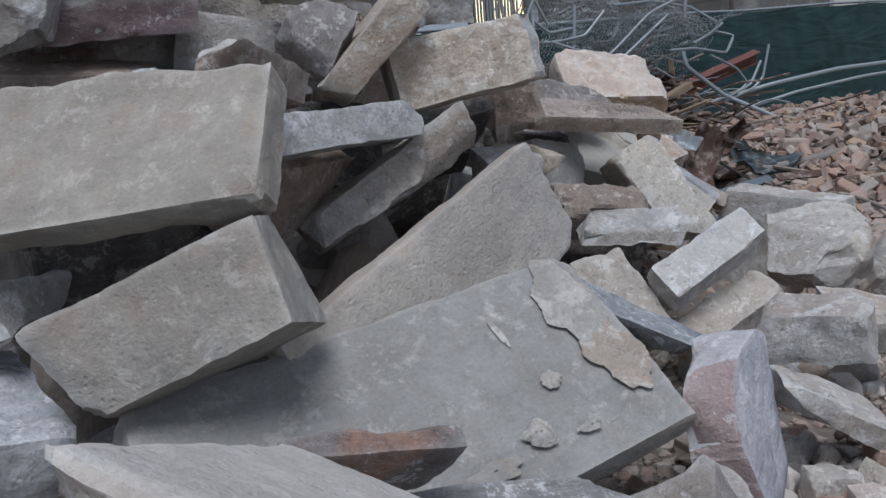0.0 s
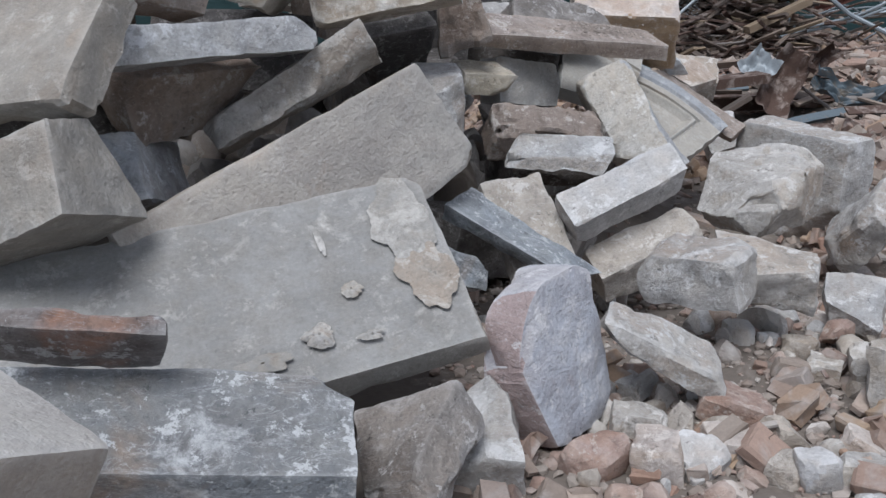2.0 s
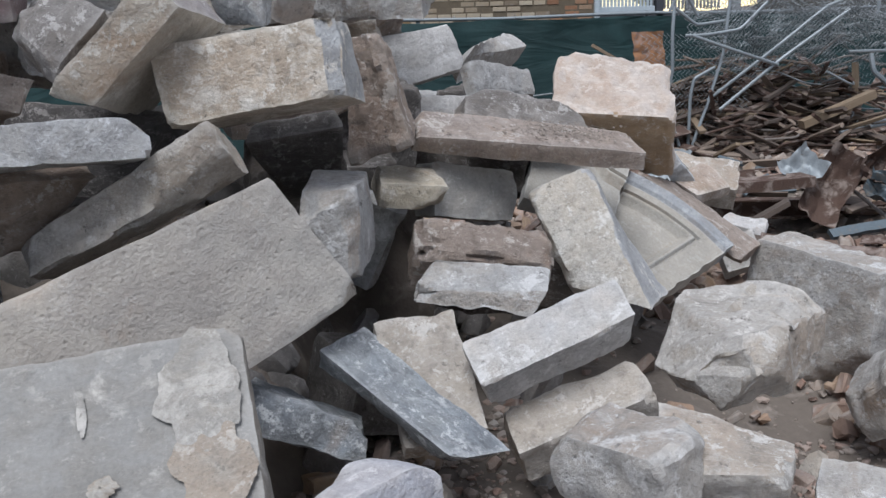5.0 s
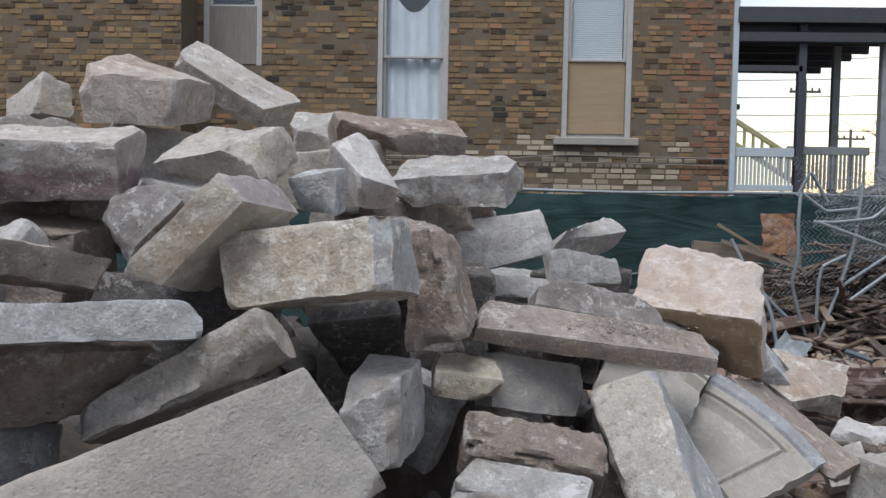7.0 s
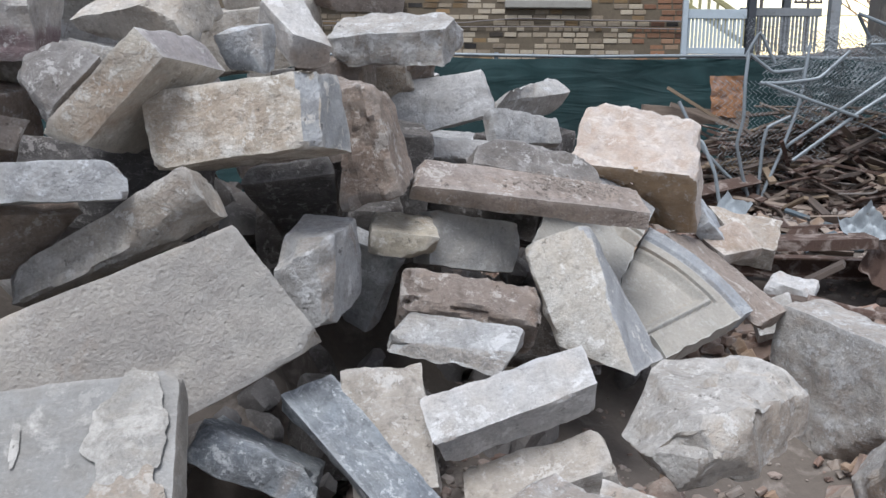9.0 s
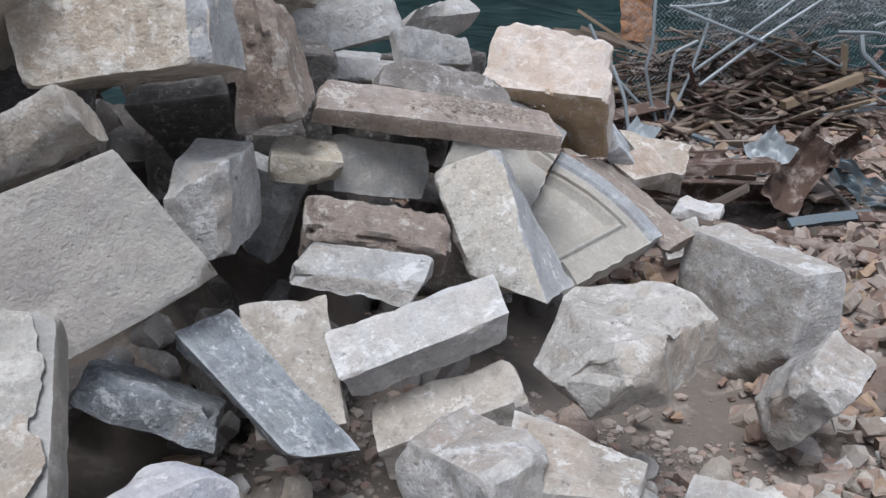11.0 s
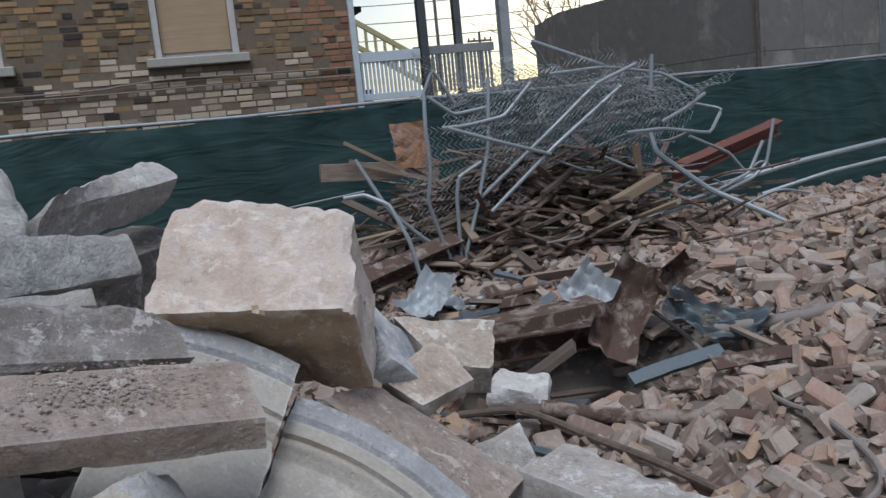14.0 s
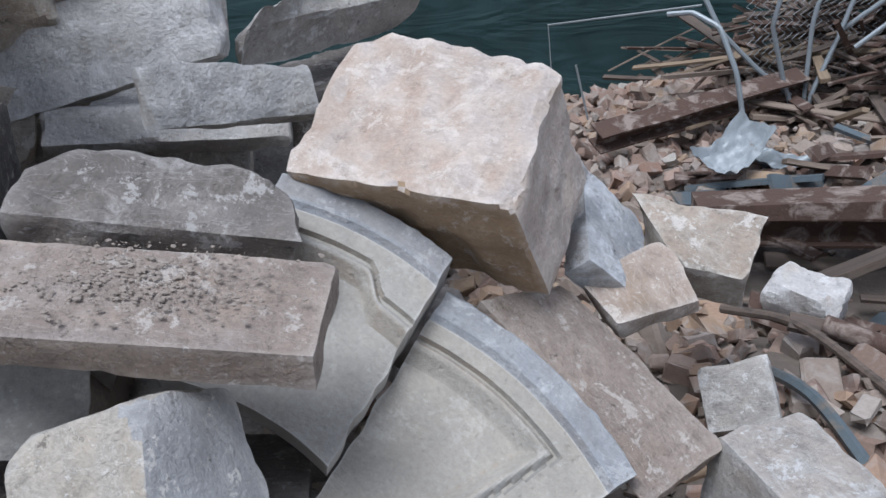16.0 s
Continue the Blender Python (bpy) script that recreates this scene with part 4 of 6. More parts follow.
stone((0.043, 2.961, 1.808), (12.3, 14.3, -17.2), (0.260, 0.299, 0.208), "grey", "grey boulder on the side of the heap", chips=[('RUN', 0.06)], rough=0.014, pull={'LUN': (-0.004, 0.008, 0.036), 'LDN': (0.010, -0.010, -0.037), 'RUN': (0.006, -0.008, -0.032), 'RDN': (-0.009, 0.008, 0.034)})
stone((0.133, 3.307, 1.872), (40.5, 0.3, 20.5), (0.436, 0.299, 0.202), "sooty", "dark sooty stone at the back of the heap", rough=0.014, pull={'LDN': (0.007, -0.002, 0.001), 'RDN': (-0.006, 0.003, -0.002)})
stone((0.556, 2.459, 1.589), (-46.7, -7.0, -20.1), (0.111, 0.100, 0.090), "grey", "small pale lump of stone on a block", rough=0.012, wear=0.03)
stone((-0.106, 2.258, 1.051), (-15.4, 7.4, 61.4), (0.347, 0.200, 0.119), "grey", "grey broken stone beneath the large block", rough=0.01, pull={'LUN': (-0.010, 0.011, 0.012), 'LDN': (0.008, -0.013, -0.012), 'RUN': (0.011, -0.018, -0.023), 'RDN': (-0.011, 0.018, 0.023)})
stone((-0.124, 2.069, 0.842), (16.3, 12.1, 15.6), (0.198, 0.420, 0.149), "blue", "pale blue-grey stone at the edge of the heap", rough=0.01, pull={'LUN': (-0.010, 0.001, -0.002), 'LUF': (0.019, -0.002, 0.003), 'RUN': (0.012, -0.003, 0.003), 'RUF': (-0.022, 0.004, -0.004)})
stone((0.310, 0.712, 1.052), (18.7, 25.6, 54.9), (0.528, 0.478, 0.120), "slab_pale", "broad flat buff slab beside the rubble", rough=0.004, pull={'RUF': (-0.009, -0.004, 0.001)})
stone((0.546, 2.342, 0.991), (-13.9, 17.9, 73.9), (0.409, 0.120, 0.228), "blue", "bluish smooth slab deep in the heap", pull={'LUN': (0.022, 0.014, -0.003), 'LDN': (-0.038, -0.026, 0.000), 'LDF': (-0.008, -0.005, 0.000), 'RUN': (0.017, 0.010, 0.007)})
# slab in the recess: the recess's shade is in its dark colour
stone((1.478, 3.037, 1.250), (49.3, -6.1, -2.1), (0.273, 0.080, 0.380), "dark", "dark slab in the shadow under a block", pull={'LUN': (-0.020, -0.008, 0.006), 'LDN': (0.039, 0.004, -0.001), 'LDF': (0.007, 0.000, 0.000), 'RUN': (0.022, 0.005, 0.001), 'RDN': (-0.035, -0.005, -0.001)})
stone((2.626, 1.423, 0.428), (-1.3, -10.1, -48.3), (0.177, 0.160, 0.197), "beige", "pale beige boulder on the brick rubble", chips=[('LUF', 0.04)], rough=0.014, pull={'LUN': (0.000, 0.006, 0.014), 'LUF': (-0.010, -0.004, -0.007), 'LDN': (0.007, 0.011, -0.001), 'RUN': (-0.006, -0.008, -0.020), 'RUF': (-0.004, -0.003, -0.006)})
stone((3.601, 4.161, 0.530), (52.9, -15.1, -6.4), (0.196, 0.186, 0.100), "grey", "square grey stone among the debris")
stone((4.035, 5.009, 0.454), (13.4, 9.9, -34.2), (0.254, 0.169, 0.147), "white", "pale broken stone among dark debris", chips=[('LUN', 0.04), ('RUN', 0.04)], rough=0.014, pull={'LUN': (-0.021, 0.005, 0.008), 'LUF': (0.012, 0.007, -0.005), 'LDN': (0.011, -0.003, -0.009), 'RUN': (0.015, -0.000, -0.009), 'RUF': (-0.016, 0.006, -0.000)})


# ---- lumps lying on the rubble at the foot of the heap ----
stone((1.855, 1.516, 0.342), (0, 6, -20), (0.15, 0.1, 0.1), "beige", "pale beige lump on the brick rubble", chips=[("LUN", 0.03), ("RUF", 0.03), ("RUN", 0.02)], rough=0.01, wear=0.016, name="rubble_stone", category="rubble stone")
stone((2.059, 1.328, 0.338), (3, 4, -20), (0.2, 0.11, 0.09), "pink", "long pinkish lump on the brick rubble", chips=[("LUN", 0.03), ("RUF", 0.03), ("RUN", 0.02)], rough=0.01, wear=0.016, name="rubble_stone", category="rubble stone")
stone((1.918, 1.313, 0.342), (19, -11, 17), (0.12, 0.12, 0.1), "white", "pale broken block on the brick rubble", chips=[("LUN", 0.03), ("RUF", 0.03), ("RUN", 0.02)], rough=0.01, wear=0.016, name="rubble_stone", category="rubble stone")
stone((2.161, 1.534, 0.338), (3, 15, -32), (0.2, 0.12, 0.09), "brick_lump", "red-brown brick chunk with ochre break", chips=[("LUN", 0.03), ("RUF", 0.03), ("RUN", 0.02)], rough=0.01, wear=0.016, name="rubble_stone", category="rubble stone")
stone((2.550, 1.665, 0.338), (3, 5, -39), (0.11, 0.09, 0.09), "beige", "small pale squared stone on the rubble", chips=[("LUN", 0.03), ("RUF", 0.03), ("RUN", 0.02)], rough=0.01, wear=0.016, name="rubble_stone", category="rubble stone")
stone((1.684, 1.389, 0.338), (20, -10, 21), (0.17, 0.1, 0.09), "brick_lump", "pinkish half brick on the rubble", chips=[("LUN", 0.03), ("RUF", 0.03), ("RUN", 0.02)], rough=0.01, wear=0.016, name="rubble_stone", category="rubble stone")
stone((1.828, 1.340, 0.350), (2, -7, -29), (0.12, 0.15, 0.12), "pink", "knobbly pink lump on the rubble", chips=[("LUN", 0.03), ("RUF", 0.03), ("RUN", 0.02)], rough=0.01, wear=0.016, name="rubble_stone", category="rubble stone")
stone((1.957, 1.736, 0.334), (-14, -14, 25), (0.1, 0.09, 0.08), "grey", "small grey stone on the rubble", chips=[("LUN", 0.03), ("RUF", 0.03), ("RUN", 0.02)], rough=0.01, wear=0.016, name="rubble_stone", category="rubble stone")
stone((2.534, 1.930, 0.323), (4, -3, 1), (0.07, 0.06, 0.055), "white", "small whitish stone on the rubble", chips=[("LUN", 0.03), ("RUF", 0.03), ("RUN", 0.02)], rough=0.01, wear=0.016, name="rubble_stone", category="rubble stone")
stone((2.572, 1.813, 0.338), (-7, -13, -42), (0.13, 0.09, 0.09), "soil_lump", "tan broken lump on the rubble", chips=[("LUN", 0.03), ("RUF", 0.03), ("RUN", 0.02)], rough=0.01, wear=0.016, name="rubble_stone", category="rubble stone")
stone((2.773, 1.914, 0.329), (-5, 1, 33), (0.17, 0.07, 0.07), "brick_lump", "tan half brick leaning on the rubble", chips=[("LUN", 0.03), ("RUF", 0.03), ("RUN", 0.02)], rough=0.01, wear=0.016, name="rubble_stone", category="rubble stone")
stone((2.653, 1.569, 0.359), (10, -11, -30), (0.12, 0.12, 0.14), "beige", "pale rounded boulder on the rubble", chips=[("LUN", 0.03), ("RUF", 0.03), ("RUN", 0.02)], rough=0.01, wear=0.016, name="rubble_stone", category="rubble stone")
stone((2.127, 1.209, 0.334), (13, -8, 28), (0.12, 0.08, 0.08), "soil_lump", "tan broken lump on the rubble", chips=[("LUN", 0.03), ("RUF", 0.03), ("RUN", 0.02)], rough=0.01, wear=0.016, name="rubble_stone", category="rubble stone")
stone((2.176, 1.155, 0.350), (8, -12, -19), (0.1, 0.08, 0.12), "white", "small pale upright stone on the rubble", chips=[("LUN", 0.03), ("RUF", 0.03), ("RUN", 0.02)], rough=0.01, wear=0.016, name="rubble_stone", category="rubble stone")
stone((2.300, 1.139, 0.338), (-10, -7, -44), (0.14, 0.1, 0.09), "beige", "pale rounded lump on the rubble", chips=[("LUN", 0.03), ("RUF", 0.03), ("RUN", 0.02)], rough=0.01, wear=0.016, name="rubble_stone", category="rubble stone")
stone((2.376, 1.257, 0.329), (-7, 21, -56), (0.13, 0.08, 0.07), "pink", "pinkish broken lump on the rubble", chips=[("LUN", 0.03), ("RUF", 0.03), ("RUN", 0.02)], rough=0.01, wear=0.016, name="rubble_stone", category="rubble stone")


# ---- broken arch panel: a curved rim, a moulding that follows it and a sunk field ----
ARCH_U = Vector((0.765, -0.352, -0.539)).normalized()
ARCH_N = Vector((0.242, -0.619, 0.747)).normalized()
ARCH_V = ARCH_N.cross(ARCH_U)
ARCH_AT = Vector((2.860, 3.697, 1.043))


def moulding(q):
    """Depth of the carved border, q metres inwards from where it starts: a groove, a round bead and a slope down to the sunk field."""
    if q < 0:
        return 0.0
    if q < 0.010:
        return -0.016
    if q < 0.032:
        return -0.010 + 0.008 * math.sin(math.pi * (q - 0.010) / 0.022)
    if q < 0.055:
        return -0.012 - 0.026 * (q - 0.032) / 0.023
    return -0.038


def arch_piece(start, span, fall, sag, depth, way0, way1, lift, end_strip, ear, label, thick=0.11):
    """A piece of panel: a curved outer edge of the given span, its two sides running inwards along way0 and way1.
    end_strip: width of the plain strip along the far side; ear: how far the border is stepped in near that side."""
    way0, way1 = Vector(way0).normalized(), Vector(way1).normalized()

    def plan(s, d):
        a = Vector((start[0] + span * s, start[1] + fall * s + 4 * sag * s * (1 - s)))
        return a + way0.lerp(way1, s) * d

    def height(s, d):
        wide = (plan(1, d) - plan(0, d)).length
        e = (1 - s) * wide
        z = 0.0
        if d < 0.072:
            z = 0.016 * min(1.0, (0.072 - d) / 0.012)
        q = d - 0.115 - ear * smooth_step(0.62, 0.80, s)
        if end_strip:
            q = min(q, e - end_strip)
        return z + moulding(q) + 0.002 * noise.noise((s * 9, d * 20, sag * 40))

    frame_m = Matrix((ARCH_U, ARCH_V, ARCH_N)).transposed().to_4x4()
    frame_m.translation = ARCH_AT + ARCH_N * lift
    thing = tagged(empty("carved_panel", frame_m), label, "carved panel", "heap of salvaged stone blocks")
    for nm, t0, t1, kind, lab in (("rim", 0.0, 0.074, "rim_blue", "blue-grey dressed outer rim"), ("field", 0.074, depth, "cream", "cream carved field with moulding")):
        ns, nt = 70, 12 if nm == "rim" else 110
        v, f = [], []
        for j in range(nt + 1):
            d = t0 + (t1 - t0) * j / nt
            for i in range(ns + 1):
                s = i / ns
                c = plan(s, d)
                jag = 0.010 * noise.noise((d * 16, s, 3)) if i in (0, ns) else 0
                chip = 0.006 * noise.noise((s * 14, sag * 50, 6)) if nm == "rim" and j == 0 else 0
                v.append(Vector((c.x + jag, c.y + chip, height(s, d) - (0.008 if nm == "rim" and j == 0 else 0))))
        top = len(v)
        for q in list(v):
            v.append(Vector((q.x, q.y, -thick)))
        w = ns + 1
        for j in range(nt):
            for i in range(ns):
                k = j * w + i
                f.append((k, k + w, k + w + 1, k + 1))
                f.append((top + k, top + k + 1, top + k + w + 1, top + k + w))
        for i in range(ns):
            k = nt * w + i
            f.append((i, i + 1, top + i + 1, top + i))
            f.append((k + 1, k, top + k, top + k + 1))
        for j in range(nt):
            k = j * w
            f.append((k + w, k, top + k, top + k + w))
            k += ns
            f.append((k, k + w, top + k + w, top + k))
        ob = from_arrays(nm, v, f, M[kind], thing, lab, 30)
        me = ob.data
        bm = bmesh.new()
        bm.from_mesh(me)
        bmesh.ops.recalc_face_normals(bm, faces=bm.faces)
        bm.to_mesh(me)
        bm.free()
    return thing


arch_piece((-0.012, 0.0), 0.54, -0.04, 0.042, 0.52, (0.19, -1.0), (-0.31, -0.95), 0.0, 0.10, 0.0, "cream carved arch panel piece with blue-grey rim")
arch_piece((-0.44, -0.067), 0.40, 0.104, 0.030, 0.50, (0.30, -1.0), (0.22, -1.0), 0.07, 0.0, 0.055, "smaller broken piece of cream carved arch panel")

BIG_SLAB = BLOCKS[0]


def crust(parent, x, y, z, rx, ry, seed, kind, label, high=0.012):
    """A crusty patch of mortar stuck to a slab's upper face: ragged outline, lumpy top."""
    n, rings = 72, 12
    v, f = [Vector((x, y, z + high * 0.8))], []
    for k in range(1, rings + 1):
        for i in range(n):
            a = 2 * math.pi * i / n
            c, s_ = math.cos(a), math.sin(a)
            edge = 1 + 0.5 * noise.noise((c * 1.3 + seed, s_ * 1.3, seed)) + 0.18 * noise.noise((c * 3, s_ * 3 + seed, 1)) + 0.07 * noise.noise((c * 9, s_ * 9 + seed, 5))
            t = k / rings
            px, py = x + rx * edge * t * c, y + ry * edge * t * s_
            lump = 0.5 + 0.8 * noise.noise((px * 28, py * 28, seed))
            v.append(Vector((px, py, z - 0.004 + high * lump * (1 - t ** 2.2))))
    for i in range(n):
        f.append((0, 1 + i, 1 + (i + 1) % n))
    for k in range(rings - 1):
        for i in range(n):
            a, b = 1 + k * n + i, 1 + k * n + (i + 1) % n
            f.append((a, a + n, b + n, b))
    return from_arrays("mortar_patch", v, f, M[kind], parent, label, 50)


TOP = BIG_SLAB.dimensions.z / 2 - 0.006
crust(BIG_SLAB, 0.545, 0.13, TOP, 0.085, 0.145, 1, "lime_wash", "flaking pale mortar skin along the slab's end", 0.007)
crust(BIG_SLAB, 0.55, -0.06, TOP, 0.075, 0.11, 2, "lime_wash", "flaking pale mortar skin along the slab's end", 0.006)
crust(BIG_SLAB, 0.215, -0.165, TOP, 0.045, 0.032, 4, "lime", "crusty white mortar lump", 0.020)
crust(BIG_SLAB, 0.335, -0.05, TOP, 0.03, 0.022, 5, "lime_wash", "crusty pale mortar lump", 0.012)
crust(BIG_SLAB, 0.345, -0.20, TOP, 0.035, 0.014, 6, "lime_wash", "crusty pale mortar lump", 0.010)
crust(BIG_SLAB, 0.06, -0.20, TOP, 0.075, 0.025, 7, "slab_warm", "thin grey mortar smear", 0.010)
crust(BIG_SLAB, 0.30, 0.13, TOP, 0.010, 0.05, 8, "lime_wash", "thin pale smear", 0.003)


def crumbs_on(ob, name, x0, x1, count, seed, kind, label):
    """Loose soil and crumbs lying on a block's upper face."""
    rnd = random.Random(seed)
    h = ob.dimensions
    ico = bmesh.new()
    bmesh.ops.create_icosphere(ico, subdivisions=1, radius=1)
    co0 = np.array([v.co[:] for v in ico.verts])
    fc0 = [tuple(v.index for v in fc.verts) for fc in ico.faces]
    ico.free()
    verts, faces = [], []
    for k in range(count):
        r = 0.0008 + 0.0042 * rnd.random() ** 5
        x = rnd.gauss((x0 + x1) / 2, (x1 - x0) / 4) * h.x
        y = rnd.gauss(0.03, 0.19) * h.y
        if abs(x) > 0.47 * h.x or abs(y) > 0.42 * h.y:
            continue
        p = np.array((x, y, h.z / 2 - 0.003))
        jig = co0 * (1 + np.random.uniform(-0.45, 0.45, co0.shape)) * r * np.array((1.3, 1.0, 0.6))
        faces += [tuple(len(verts) * len(co0) + q for q in fc) for fc in fc0]
        verts.append(jig + p)
    o = from_arrays(name, np.concatenate(verts), faces, M[kind])
    o.matrix_world = ob.matrix_world.copy()
    return tagged(o, label, "crumbs", "", "stuff")


LINTEL = next(b for b in BLOCKS if b["label"].startswith("long dusty brown stone lintel"))
crumbs_on(LINTEL, "dirt_crumbs", -0.15, 0.45, 1700, 3, "soil", "dark soil and crumbs lying on the lintel")


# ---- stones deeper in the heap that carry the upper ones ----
# those of kind dark carry the shade between blocks in their colour
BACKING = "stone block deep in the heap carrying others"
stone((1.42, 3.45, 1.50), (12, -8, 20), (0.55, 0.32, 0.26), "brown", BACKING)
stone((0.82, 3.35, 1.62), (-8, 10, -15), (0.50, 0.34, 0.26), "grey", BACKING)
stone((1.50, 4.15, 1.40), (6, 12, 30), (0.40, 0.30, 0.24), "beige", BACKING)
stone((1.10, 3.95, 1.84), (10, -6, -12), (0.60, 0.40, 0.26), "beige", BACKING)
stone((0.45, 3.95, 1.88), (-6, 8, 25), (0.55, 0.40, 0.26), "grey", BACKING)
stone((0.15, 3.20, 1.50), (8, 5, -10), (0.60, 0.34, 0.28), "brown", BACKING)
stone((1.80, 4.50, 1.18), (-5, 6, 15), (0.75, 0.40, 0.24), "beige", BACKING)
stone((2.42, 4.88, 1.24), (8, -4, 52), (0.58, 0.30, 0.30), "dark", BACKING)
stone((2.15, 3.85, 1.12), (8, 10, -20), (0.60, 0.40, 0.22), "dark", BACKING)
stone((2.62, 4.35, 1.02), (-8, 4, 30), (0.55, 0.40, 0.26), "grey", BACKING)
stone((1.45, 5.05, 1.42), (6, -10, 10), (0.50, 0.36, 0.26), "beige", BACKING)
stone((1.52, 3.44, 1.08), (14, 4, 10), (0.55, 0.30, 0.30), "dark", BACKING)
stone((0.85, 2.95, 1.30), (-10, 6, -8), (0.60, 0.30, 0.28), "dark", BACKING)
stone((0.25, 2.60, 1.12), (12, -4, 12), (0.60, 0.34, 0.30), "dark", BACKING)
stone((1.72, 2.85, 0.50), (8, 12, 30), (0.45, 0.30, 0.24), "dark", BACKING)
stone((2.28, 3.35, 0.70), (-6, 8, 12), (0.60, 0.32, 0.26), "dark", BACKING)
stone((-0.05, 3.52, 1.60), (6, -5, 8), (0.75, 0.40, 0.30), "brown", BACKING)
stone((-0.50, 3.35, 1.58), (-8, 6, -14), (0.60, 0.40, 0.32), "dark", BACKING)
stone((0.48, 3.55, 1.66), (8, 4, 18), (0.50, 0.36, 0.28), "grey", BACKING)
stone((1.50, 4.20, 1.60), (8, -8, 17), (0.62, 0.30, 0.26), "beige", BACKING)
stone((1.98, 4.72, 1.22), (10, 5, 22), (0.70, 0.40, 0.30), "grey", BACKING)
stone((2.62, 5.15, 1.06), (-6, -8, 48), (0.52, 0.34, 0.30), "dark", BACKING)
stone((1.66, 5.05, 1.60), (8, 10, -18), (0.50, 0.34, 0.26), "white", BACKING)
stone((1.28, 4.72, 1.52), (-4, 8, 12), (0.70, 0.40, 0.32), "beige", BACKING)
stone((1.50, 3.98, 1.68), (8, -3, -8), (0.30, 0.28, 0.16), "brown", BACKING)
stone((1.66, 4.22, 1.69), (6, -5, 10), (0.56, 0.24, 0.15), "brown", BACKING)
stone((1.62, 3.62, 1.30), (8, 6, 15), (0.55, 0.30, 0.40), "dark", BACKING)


# ---- the lot's surface, reaching to the horizon, heaped up under the blocks ----
def build_ground():
    xs = np.concatenate([np.linspace(-400, -9, 12)[:-1], np.linspace(-9, -3, 16)[:-1], np.arange(-3, 9, 0.07), np.linspace(9, 14, 30)[1:], np.linspace(14, 400, 12)[1:]])
    ys = np.concatenate([np.linspace(-400, -8, 10)[:-1], np.linspace(-8, -1, 14)[:-1], np.arange(-1, 10.5, 0.07), np.linspace(10.5, 15, 16)[1:], np.linspace(15, 600, 14)[1:]])
    verts, faces = [], []
    for y in ys:
        for x in xs:
            z = lot_rough(x, y)
            verts.append((x, y, z))
    w = len(xs)
    for j in range(len(ys) - 1):
        for i in range(w - 1):
            k = j * w + i
            faces.append((k, k + 1, k + 1 + w, k + w))
    ob = from_arrays("ground", verts, faces, M["dirt"], None, "", 60)
    return tagged(ob, "dusty grey-brown rubble-strewn demolition lot", "ground", "", "structure")


ground = build_ground()


# ---- brick house behind the fence ----
WALL_Y = 11.70
BRICK_L, BRICK_H, JOINT = 0.188, 0.057, 0.016


def wall_panel(name, x0, x1, z0, z1, y, holes, thick=0.3, label=""):
    """A wall with real openings: upright strips round the holes (x0, x1, z0, z1)."""
    bm = bmesh.new()
    cuts = sorted({x0, x1, *[h[0] for h in holes], *[h[1] for h in holes]})
    for a, b in zip(cuts, cuts[1:]):
        inside = sorted([h for h in holes if h[0] <= a + 1e-6 and h[1] >= b - 1e-6], key=lambda h: h[2])
        z = z0
        for h in inside:
            if h[2] > z:
                add_box(bm, a, b, y, y + thick, z, h[2])
            z = h[3]
        if z < z1:
            add_box(bm, a, b, y, y + thick, z, z1)
    ob = part(name, bm, M["mortar"])
    return tagged(ob, label or "old brown common-brick house wall with pale mortar", "wall", "", "structure")


WINDOWS = [(0.40, 1.36, 2.72, 5.0), (2.88, 3.80, 2.70, 5.0), (-1.97, -1.17, 3.60, 5.2)]
house_wall = wall_panel("wall_north", -2.2, 5.10, 0.0, 6.2, WALL_Y, WINDOWS)
BAY_Y = 11.1
BAY_WINDOWS = [(-5.98, -5.42, 2.85, 4.0), (-5.12, -4.88, 2.85, 5.2)]
bay_wall = wall_panel("wall_bay", -9.5, -2.06, 0.0, 6.2, BAY_Y, BAY_WINDOWS, 0.9, "projecting brown-brick wing of the old house")
side_wall = tagged(box("wall_east", 4.82, 5.096, WALL_Y + 0.3, 19.0, 0, 6.2, M["mortar"]), "brick side wall of the old house", "wall", "", "structure")


def brick_mesh(name, length):
    bm = bmesh.new()
    add_box(bm, -length / 2, length / 2, -0.007, 0.02, -BRICK_H / 2, BRICK_H / 2, 0.004)
    me = bpy.data.meshes.new(name)
    bm.to_mesh(me)
    bm.free()
    return me


